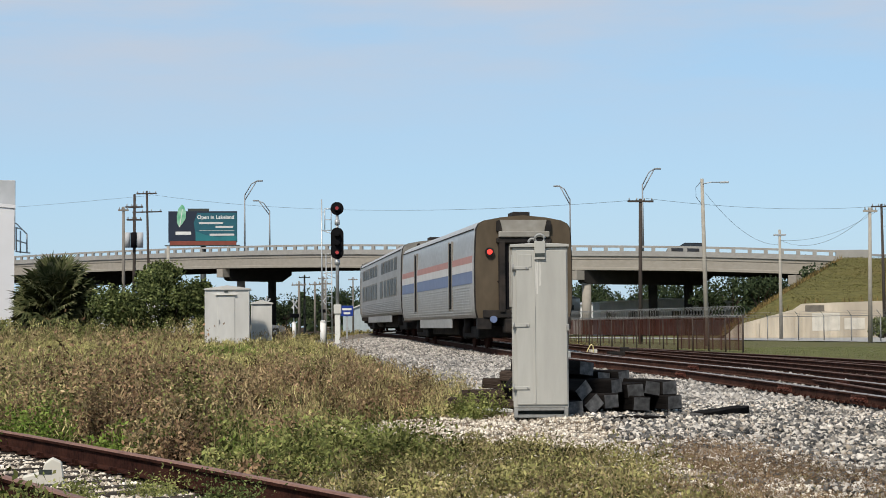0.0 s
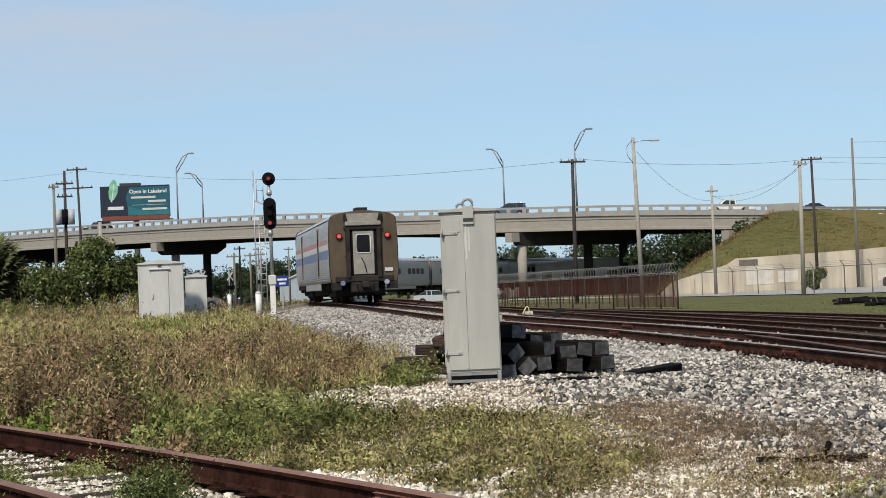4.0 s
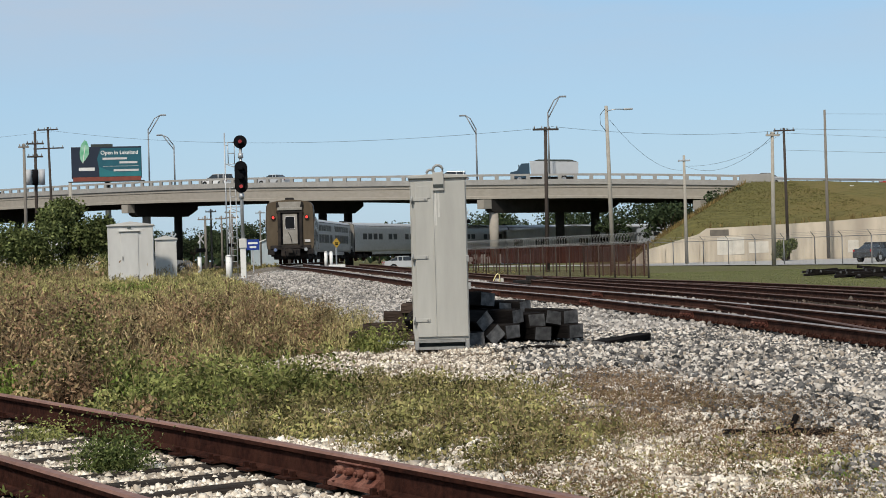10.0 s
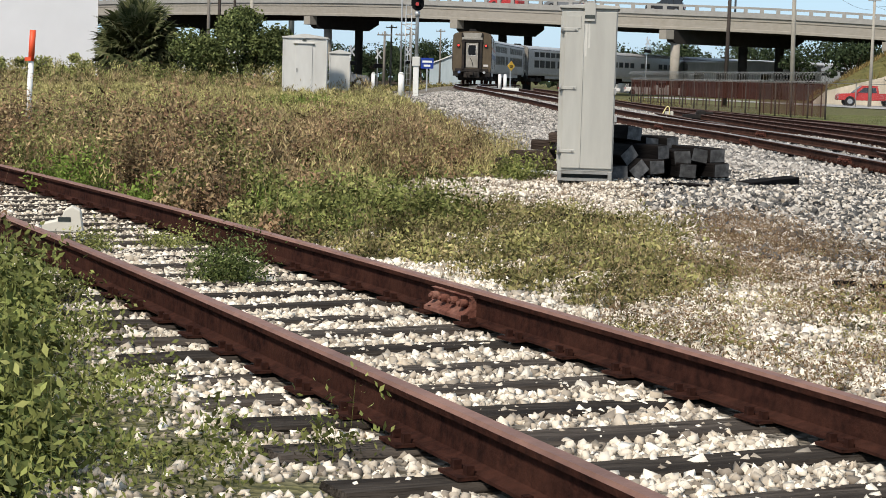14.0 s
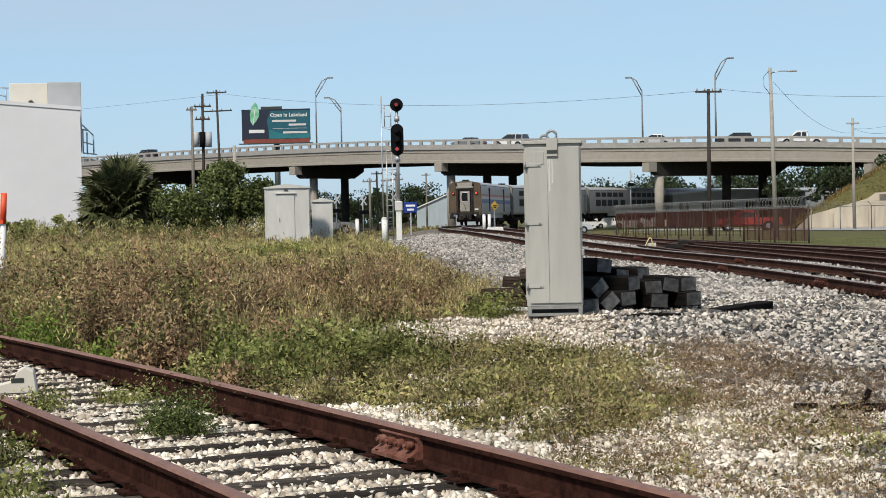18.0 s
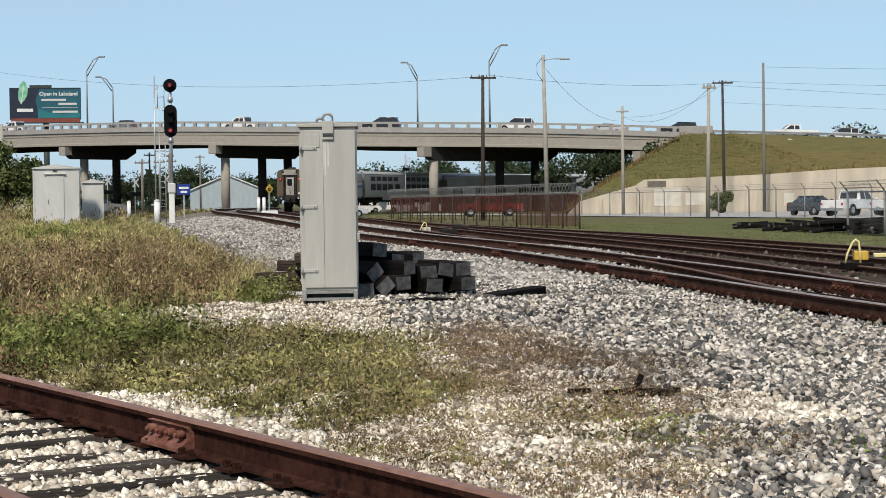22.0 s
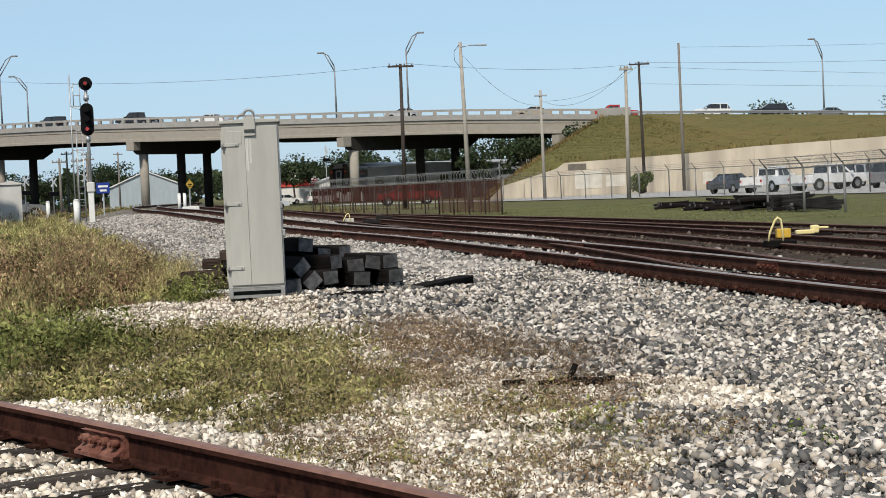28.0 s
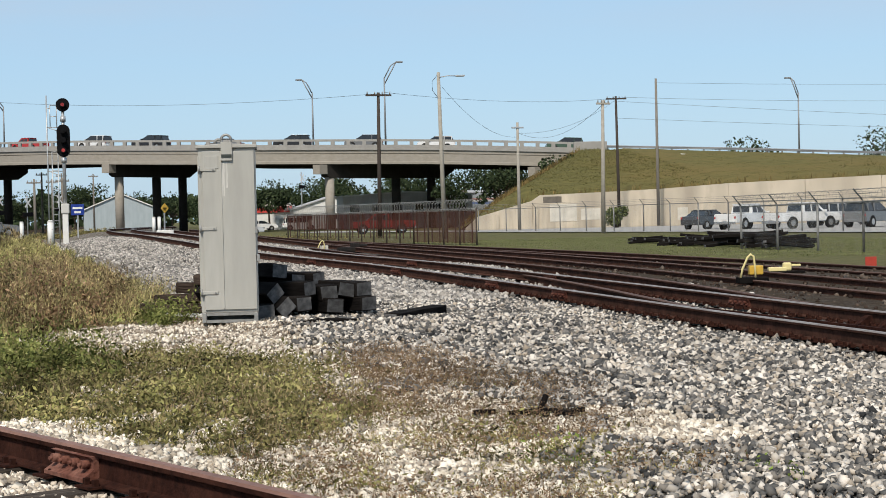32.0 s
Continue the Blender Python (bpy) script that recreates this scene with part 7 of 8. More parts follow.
# ---------- trees and bushes ----------
M_BARK = material("bark", (0.10, 0.078, 0.06), (0.055, 0.044, 0.035), 5, 0.95, 0, 0.7, 14, None, 1, 0, (3, 3, 0.5))
M_OAK = leafy("oak_leaves", [(0.015, 0.022, 0.012), (0.027, 0.041, 0.02), (0.045, 0.063, 0.03), (0.069, 0.087, 0.043)], 0.7, 0.25)
M_BUSH = leafy("bush_leaves", [(0.036, 0.048, 0.017), (0.07, 0.088, 0.03), (0.108, 0.13, 0.046), (0.165, 0.185, 0.074)], 0.7, 0.3, 0.3)
M_PALM = leafy("palm_leaves", [(0.034, 0.042, 0.018), (0.064, 0.074, 0.031), (0.10, 0.108, 0.048), (0.16, 0.155, 0.085)], 0.5, 0.2)
M_PALMDEAD = leafy("dead_palm_leaves", [(0.11, 0.08, 0.045), (0.17, 0.125, 0.07), (0.07, 0.06, 0.03)], 0.8, 0.2)


def leaf_mass(name, centres, radii, n, leaf, mat, parent, seed, hollow=0.55):
    """Leaves gathered into clumps, thicker towards each clump's skin."""
    r = np.random.RandomState(seed)
    k = r.randint(0, len(centres), n)
    d = r.normal(size=(n, 3))
    d /= np.linalg.norm(d, axis=1)[:, None]
    q = hollow + (1 - hollow) * r.rand(n) ** 0.6
    c = np.array(centres)[k] + d * (np.array(radii)[k] * q)[:, None] * np.array([1, 1, 0.8]) * r.uniform(0.85, 1.2, (n, 1))
    s = leaf * r.uniform(0.6, 1.5, n)
    shape = np.array([[-0.5, 0, 0], [0, -0.3, 0.08], [0.5, 0, 0], [0, 0.3, 0.08]])
    v = np.einsum("nij,kj->nki", turns(n, r), shape) * s[:, None, None] + c[:, None]
    return quads(name, v, mat, parent)


def tree(x, y, z, h, w, label, mat, seed, n=1400, leaf=0.5, category="tree", bare_part=0.35, name="tree"):
    r = random.Random(seed)
    th = thing(name, label, category, pose(x, y, z))
    bm = bmesh.new()
    th_h = h * bare_part
    pts = [(0, 0, -0.2), (r.uniform(-.1, .1), 0, th_h * 0.5), (r.uniform(-.2, .2), r.uniform(-.2, .2), th_h)]
    for a, b, q in zip(pts, pts[1:], (0.045, 0.036)):
        add_tube(bm, a, b, h * q * 0.6, h * q * 0.48, 10)
    centres, radii = [], []
    limbs = 7
    for i in range(limbs):
        a = i * 6.283 / limbs + r.uniform(-.4, .4)
        reach, up = w * 0.5 * r.uniform(0.35, 0.72), h * r.uniform(0.52, 0.88)
        tip = (math.cos(a) * reach, math.sin(a) * reach, up)
        elbow = (tip[0] * 0.45, tip[1] * 0.45, th_h + (up - th_h) * 0.55)
        add_tube(bm, pts[-1], elbow, h * 0.016, h * 0.011, 7)
        add_tube(bm, elbow, tip, h * 0.011, h * 0.004, 6)
        for _ in range(3):
            centres.append((tip[0] + r.uniform(-.14, .14) * w, tip[1] + r.uniform(-.14, .14) * w, up + r.uniform(-.12, .10) * h))
            radii.append(w * r.uniform(0.09, 0.19))
    centres.append((0, 0, h * 0.86))
    radii.append(w * 0.2)
    part("trunk", bm, M_BARK, th)
    part_ob = leaf_mass("crown", centres, radii, n, leaf, mat, th, seed)
    return th


def bush(x, y, z, h, w, label, mat, seed, n, leaf, d=None):
    r = random.Random(seed)
    th = thing("bush", label, "bush", pose(x, y, z))
    bm = bmesh.new()
    centres, radii = [], []
    d = d or w
    for i in range(22):
        a, q = r.uniform(0, 6.283), math.sqrt(r.random())
        px, py = math.cos(a) * q * w * 0.42, math.sin(a) * q * d * 0.42
        up = h * r.uniform(0.25, 0.86) * (1 - 0.35 * q)
        add_tube(bm, (px * 0.2, py * 0.2, 0), (px, py, up), 0.05, 0.015, 6)
        centres.append((px, py, up))
        radii.append(h * r.uniform(0.13, 0.24))
    part("trunk", bm, M_BARK, th)
    leaf_mass("foliage", centres, radii, n, leaf, mat, th, seed, 0.3)
    return th


def palm(x, y, z, h, w):
    th = thing("palm", "squat fan palm with a dense skirt of drooping fronds", "palm tree", pose(x, y, z))
    r = np.random.RandomState(9)
    part("trunk", tube((0, 0, -0.2), (0.1, 0, h * 0.55), 0.30, 0.24, 14), M_BARK, th)
    for dead, n in ((0, 300), (1, 220)):
        fans = []
        bm = bmesh.new()
        for i in range(n):
            az = r.uniform(0, 6.283)
            el = math.asin(r.uniform(-0.45, 0.97)) if not dead else r.uniform(-1.2, -0.35)
            ln = w * 0.5 * r.uniform(0.30, 0.74)
            root = np.array([0.1, 0, h * r.uniform(0.40, 0.50)])
            d = np.array([math.cos(az) * math.cos(el), math.sin(az) * math.cos(el), math.sin(el)])
            hub = root + d * ln
            hub[2] -= 0.25 * ln * (1 - max(0, math.sin(el)))
            hub[2] = max(hub[2], 0.35)
            add_tube(bm, root, hub, 0.022, 0.014, 5)
            side = np.cross(d, [0, 0, 1])
            side /= np.linalg.norm(side) + 1e-6
            up = np.cross(side, d)
            a = r.uniform(-1.0, 1.0)
            side, up = side * math.cos(a) + up * math.sin(a), up * math.cos(a) - side * math.sin(a)
            for k in range(15):
                t = -1.35 + 2.7 * k / 14 + r.uniform(-.06, .06)
                q = d * math.cos(t) + side * math.sin(t)
                lf = w * 0.20 * r.uniform(0.8, 1.15) * (1 - 0.15 * abs(t))
                tip = hub + q * lf - np.array([0, 0, 1]) * lf * r.uniform(0.02, 0.25)
                mid = hub + q * lf * 0.55 + up * 0.05
                p = np.cross(q, up)
                p = p / (np.linalg.norm(p) + 1e-6) * 0.06
                fans.append([hub, mid - p, tip, mid + p])
        part("leaf_stalk", bm, M_PALMDEAD if dead else M_PALM, th)
        quads("frond", np.array(fans), M_PALMDEAD if dead else M_PALM, th)
    return th


palm(-19.6, 94.0, 0.45, 4.9, 5.2)
bush(-13.2, 90.0, 0.4, 4.9, 7.4, "broad olive green bush below the bridge", M_BUSH, 3, 26000, 0.16)
bush(-10.6, 93.0, 0.4, 2.9, 3.0, "smaller green bush behind the hut", M_BUSH, 4, 6000, 0.14)
bush(-16.6, 97.0, 0.4, 3.1, 3.4, "green bush beside the palm", M_BUSH, 5, 7000, 0.15)
bush(-27.0, 84.0, 0.4, 2.1, 8.0, "low scrub at the foot of the warehouse", M_WEEDGREEN, 6, 9000, 0.14, 4)
bush(-33.0, 80.0, 0.4, 1.9, 8.0, "low scrub at the foot of the warehouse", M_WEEDGREEN, 7, 9000, 0.14, 4)
bush(-22.0, 86.0, 0.4, 2.0, 5.0, "low scrub before the palm", M_WEEDGREEN, 8, 6000, 0.14, 3)
bush(42.8, 158, -0.2, 2.9, 2.6, "round dark bush on the paved lot", M_BUSH, 9, 1600, 0.2)

OAKS = [  # x, y, height, width
    (-14, 330, 11, 13), (-24, 345, 10, 12), (-6, 350, 9, 12), (4, 340, 8.5, 11), (12, 335, 8, 11), (20, 330, 9, 12), (-34, 360, 10, 13), (-2, 380, 9, 14),
    (30, 285, 9.5, 13), (40, 275, 9, 13), (50, 268, 10, 14), (58, 262, 11.5, 13), (66, 258, 11, 12), (22, 300, 9.5, 13), (45, 300, 11, 15), (34, 320, 11, 15), (60, 285, 12, 15),
    (17.5, 262, 9.5, 9), (12, 280, 8.5, 10)]
for _i, (_x, _y, _h, _w) in enumerate(OAKS):
    tree(_x, _y, 0, _h * (0.72 if _x < 25 or _y > 310 else 0.92), _w, "dark spreading oak beyond the bridge", M_OAK, 70 + _i, 3000, 0.40)
tree(46.5, 198, 0.2, 8.0, 6.5, "dark leafy tree at the end of the bank", M_OAK, 95, 1800, 0.4)
tree(41.5, 206, 0.0, 7.0, 6.0, "dark leafy tree behind the end of the bank", M_OAK, 96, 1500, 0.4)
tree(36.5, 214, 0.0, 5.4, 5.0, "low tree under the bridge's end", M_OAK, 97, 1200, 0.36)
tree(95, 268, -0.3, 13.5, 10, "thin-leaved tree beyond the bank", M_OAK, 98, 900, 0.45)
tree(116, 262, -0.3, 13.5, 11, "thin-leaved tree beyond the bank", M_OAK, 99, 1000, 0.45)
tree(126, 268, -0.3, 13.5, 11, "thin-leaved tree beyond the bank", M_OAK, 100, 900, 0.45)
tree(150, 275, -0.3, 14, 12, "thin-leaved tree beyond the bank", M_OAK, 101, 900, 0.45)
# a branch hangs in from a tree beside the camera's field
tree(-15.4, 39.4, 0.1, 5.2, 6.6, "small broad-leaved tree at the edge of the weeds", M_BUSH, 102, 1500, 0.2)


def far_woods():
    r = np.random.RandomState(77)
    n = 16000
    x = r.uniform(-260, 330, n)
    y = r.uniform(380, 470, n)
    top = 6.3 + 2.0 * lumps(x, y, 38, 4) + 1.6 * lumps(x, y, 11, 6)
    z = top * r.rand(n) ** 0.55
    c = np.stack([x, y, z], -1)
    shape = np.array([[-0.5, 0, 0], [0, -0.3, 0.08], [0.5, 0, 0], [0, 0.3, 0.08]])
    v = np.einsum("nij,kj->nki", turns(n, r), shape) * (2.6 * r.uniform(0.6, 1.3, n))[:, None, None] + c[:, None]
    tagged(quads("far_woods", v, M_OAK), "dark line of distant woods on the horizon", "woods", kind="stuff")


far_woods()

# ---------- buildings seen under the bridge ----------


def shed(name, label, cat, x, y, w, d, h, rise, turn, wall, roof, bays=0, band=None):
    th = thing(name, label, cat, pose(x, y, 0, 0, 0, turn))
    part("wall", prism([(-w / 2, -0.2), (w / 2, -0.2), (w / 2, h), (0, h + rise - 0.02), (-w / 2, h)], 0, d), wall, th)
    for s in (-1, 1):
        bm = bmesh.new()
        k = 0.18
        add_prism(bm, [(0, h + rise), (s * (w / 2 + 0.3), h - 0.12), (s * (w / 2 + 0.3), h - 0.12 + k), (0, h + rise + k)], -0.3, d + 0.3)
        bmesh.ops.recalc_face_normals(bm, faces=bm.faces)
        part("roof", bm, roof, th)
    for i in range(bays):
        u = -w / 2 + (i + 0.5) * w / bays
        wi = part("window", box((u - w / bays * 0.22, -0.06, h * 0.42), (u + w / bays * 0.22, -0.005, h * 0.72)), M_GLASS, th)
        part("window_frame", box((u - w / bays * 0.25, -0.04, h * 0.38), (u + w / bays * 0.25, -0.004, h * 0.76)), M_WHITE, wi)
    if band:
        part("sign_band", box((-w / 2, -0.2, h - 1.0), (w / 2, -0.01, h - 0.1)), band, th)
    return th


M_PALEGREEN = material("blue_grey_siding", (0.36, 0.42, 0.45), (0.31, 0.365, 0.39), 0.5, 0.7, 0, 0, None, None, 1, 0, (4, 1, 1))
M_SIGNRED = material("red_shop_front", (0.55, 0.06, 0.05), (0.45, 0.05, 0.04), 0.5, 0.6)
shed("metal_shed", "pale blue-grey gabled metal building beyond the bridge", "shed", -5.0, 300, 12.5, 14, 3.6, 2.6, 0, M_PALEGREEN, M_WHITE)
shed("shop", "small shop with a red sign band and white gable", "shop", 17.8, 268, 7.0, 9, 3.4, 2.6, -6, M_WHITE, M_WHITE, 0, M_SIGNRED)
shed("site_office", "long pale flat-roofed site office with windows", "office building", 34.0, 231, 18.0, 3.6, 4.2, 0.35, 8, M_HUT, M_WHITE, 6)
shed("house", "low grey-roofed house beyond the lot", "house", 27.0, 262, 12, 8, 2.8, 1.8, 0, M_WHITE, M_GREYPANEL, 3)
shed("white_shed", "low white building beside the bridge", "shed", -25.5, 150, 13, 9, 3.4, 0.5, 6, M_WALLWHITE, M_WHITE)


def crossbuck(x, y, h):
    th = thing("crossbuck", "white railway crossing sign on a post", "sign", pose(x, y, 0.2, 0, 0, 50))
    part("pole", tube((0, 0, 0), (0, 0, h), 0.05, n=8), M_GALV, th)
    for a in (45, -45):
        ob = part("crossbuck_blade", box((-0.5, -0.02, -0.07), (0.5, 0.0, 0.07), bevel=0.006), M_WHITE, th)
        ob.matrix_basis = pose(0, -0.09 - (0.025 if a > 0 else 0), h - 0.6, 0, a, 0)
    part("flasher", box((-0.55, -0.15, h - 1.75), (0.55, 0.0, h - 1.4), bevel=0.04), M_BLACK, th)
    return th


crossbuck(-12.9, 154, 3.8), crossbuck(16.2, 190, 6.2), crossbuck(-9.0, 176, 4.2), crossbuck(-10.4, 152, 3.6)

# ---------- fences ----------


def see_through(name, colour, share):
    """Open mesh cloth: lets a share of the light through."""
    m = bpy.data.materials.new(name)
    m.use_nodes = True
    n, k = m.node_tree.nodes, m.node_tree.links
    p = n["Principled BSDF"]
    p.inputs["Base Color"].default_value, p.inputs["Roughness"].default_value = (*colour, 1), 0.85
    p.inputs["Specular IOR Level"].default_value = 0.03
    no = n.new("ShaderNodeTexNoise")
    no.inputs["Scale"].default_value = 1.2
    co = n.new("ShaderNodeTexCoord")
    mp = n.new("ShaderNodeMapping")
    mp.inputs["Scale"].default_value = (1, 1, 0.25)
    k.new(co.outputs["Object"], mp.inputs["Vector"])
    k.new(mp.outputs["Vector"], no.inputs["Vector"])
    rr = n.new("ShaderNodeMapRange")
    rr.inputs["From Min"].default_value, rr.inputs["From Max"].default_value = 0.3, 0.7
    rr.inputs["To Min"].default_value, rr.inputs["To Max"].default_value = 1 - share - 0.1, 1 - share + 0.12
    k.new(no.outputs["Fac"], rr.inputs["Value"])
    k.new(rr.outputs["Result"], p.inputs["Alpha"])
    return m


M_SCREEN = see_through("brown_screen_mesh", (0.070, 0.028, 0.021), 0.16)
M_LOWSCREEN = see_through("torn_screen_mesh", (0.13, 0.11, 0.07), 0.5)
M_THINSCREEN = see_through("thin_brown_screen", (0.095, 0.048, 0.036), 0.36)
M_LINK = see_through("chain_link_mesh", (0.25, 0.255, 0.25), 0.94)


def fence_run(pts, height, label, screen=None, barbs=True, coil=False, spacing=3.0, loop=0.30):
    th = thing("fence", label, "fence")
    for (xa, ya), (xb, yb) in zip(pts, pts[1:]):
        d = Vector((xb - xa, yb - ya, 0))
        ln = d.length
        n = max(1, round(ln / spacing))
        turn = math.degrees(math.atan2(d.y, d.x))
        side = Vector((-d.y, d.x, 0)).normalized()
        for i in range(n + 1):
            p = Vector((xa, ya, 0)) + d * (i / n)
            z = float(ground_z(np.array(p.x), np.array(p.y)))
            po = part("post", tube((p.x, p.y, z - 0.2), (p.x, p.y, z + height), 0.045, n=8), M_POLEDARK if screen else M_FENCE, th)
            if barbs:
                q = p - side * 0.32
                part("barb_arm", tube((p.x, p.y, z + height), (q.x, q.y, z + height + 0.38), 0.025, n=5), M_PLATE, po)
        za, zb = float(ground_z(np.array(xa), np.array(ya))), float(ground_z(np.array(xb), np.array(yb)))
        def strip(name, lo, hi, mat):
            bm = bmesh.new()
            bm.faces.new([bm.verts.new(v) for v in ((xa, ya, za + lo), (xb, yb, zb + lo), (xb, yb, zb + hi), (xa, ya, za + hi))])
            return part(name, bm, mat, th)
        part("top_rail", tube((xa, ya, za + height - 0.03), (xb, yb, zb + height - 0.03), 0.028, n=6), M_FENCE, th)
        if screen == "brown":
            whole = yb < 90
            if whole:
                strip("screen_cloth", 0.12, height - 0.08, M_THINSCREEN)["label"] = "thin brown privacy cloth"
            else:
                strip("screen_cloth", 0.82, height - 0.08, M_SCREEN)["label"] = "brown privacy cloth with a torn hem"
                strip("lower_cloth", 0.05, 0.42, M_LOWSCREEN)
            for i in range(n * 2):
                p = Vector((xa, ya, 0)) + d * ((i + 0.5) / (n * 2))
                part("cloth_strip", box((-0.05, -0.02, 0.1 if whole else 0.3), (0.05, 0.01, height - 0.1), pose(p.x, p.y, za, 0, 0, turn)), M_BROWNFENCE, th)
        else:
            strip("chain_link", 0.04, height - 0.05, M_LINK)
        if barbs:
            for u in (0.10, 0.21, 0.32):
                o = side * -u
                part("barbed_wire", tube((xa + o.x, ya + o.y, za + height + u * 1.1), (xb + o.x, yb + o.y, zb + height + u * 1.1), 0.008, n=4), M_FENCE, th)
        if coil:
            pts3 = []
            turns_n = int(ln / (0.42 if screen else 0.5))
            for i in range(turns_n * 9):
                u = i / (turns_n * 9)
                a = 6.283 * i / 9
                c = Vector((xa, ya, za + (zb - za) * u + height + 0.16)) + d * u
                pts3.append(c + side * (loop * math.cos(a)) + Vector((0, 0, loop * math.sin(a))))
            part("razor_coil", add_path(bmesh.new(), pts3, 0.016 if screen else 0.007, 3), M_FENCE, th, "coil of razor wire")
    return th


fence_run([(9.2, 120), (14.25, 95.5), (16.1, 86.5)], 1.88, "brown-screened fence topped with razor wire", "brown", False, True, 2.2)
fence_run([(29.3, 156), (32.3, 145.5), (36.2, 126), (38.6, 113.7), (41.4, 100.6), (43.2, 90)], 2.05, "plain chain-link fence along the paved lot", None, True, False, 4.9)
fence_run([(22.0, 63.5), (22.3, 52.7), (22.0, 40), (21.8, 18)], 1.64, "chain-link fence with barbed wire arms beside the yard", None, True, True, 3.4, 0.24)

# ---------- vehicles ----------
PAINTS = {"white": (0.74, 0.74, 0.73), "black": (0.02, 0.02, 0.022), "grey": (0.16, 0.165, 0.17), "silver": (0.46, 0.47, 0.48), "red": (0.42, 0.03, 0.025), "blue": (0.07, 0.12, 0.19), "charcoal": (0.05, 0.053, 0.058), "navy": (0.03, 0.06, 0.09), "tan": (0.36, 0.31, 0.24), "green": (0.06, 0.10, 0.07)}
M_PAINT = {}
for _n, _c in PAINTS.items():
    M_PAINT[_n] = material("car_paint_" + _n, _c, tuple(v * 0.92 for v in _c), 1.5, 0.25, 0.1, spec=0.6)
M_TAIL = material("tail_lamp_red", (0.35, 0.02, 0.02), (0.28, 0.015, 0.015), 4, 0.3)
M_CHROME = material("bright_trim", (0.6, 0.6, 0.6), (0.5, 0.5, 0.5), 4, 0.25, 0.8)

SHAPES = {  # outline of body side (x forward, z), outline of glasshouse, wheel places, length
    "sedan": ([(-2.35, 0.32), (-2.38, 0.72), (-2.30, 0.98), (-1.5, 1.02), (1.0, 0.98), (2.1, 0.84), (2.38, 0.66), (2.40, 0.32)], [(-1.75, 1.0), (-0.95, 1.42), (0.25, 1.45), (1.15, 0.98)], (-1.4, 1.42), 0.33, 0.90),
    "suv": ([(-2.40, 0.40), (-2.44, 1.05), (-2.38, 1.12), (1.05, 1.12), (2.2, 1.02), (2.42, 0.85), (2.42, 0.40)], [(-2.30, 1.1), (-2.0, 1.70), (0.15, 1.74), (1.12, 1.1)], (-1.45, 1.45), 0.38, 0.95),
    "pickup": ([(-2.98, 0.50), (-3.00, 1.14), (-0.55, 1.15), (1.45, 1.14), (2.75, 1.06), (2.92, 0.88), (2.92, 0.48)], [(-0.75, 1.10), (-0.62, 1.78), (0.75, 1.82), (1.55, 1.12)], (-1.75, 1.85), 0.40, 0.97),
    "van": ([(-2.45, 0.36), (-2.50, 1.05), (1.3, 1.05), (2.3, 0.92), (2.5, 0.70), (2.5, 0.36)], [(-2.42, 1.04), (-2.15, 1.74), (0.3, 1.78), (1.55, 1.04)], (-1.5, 1.5), 0.34, 0.95)}


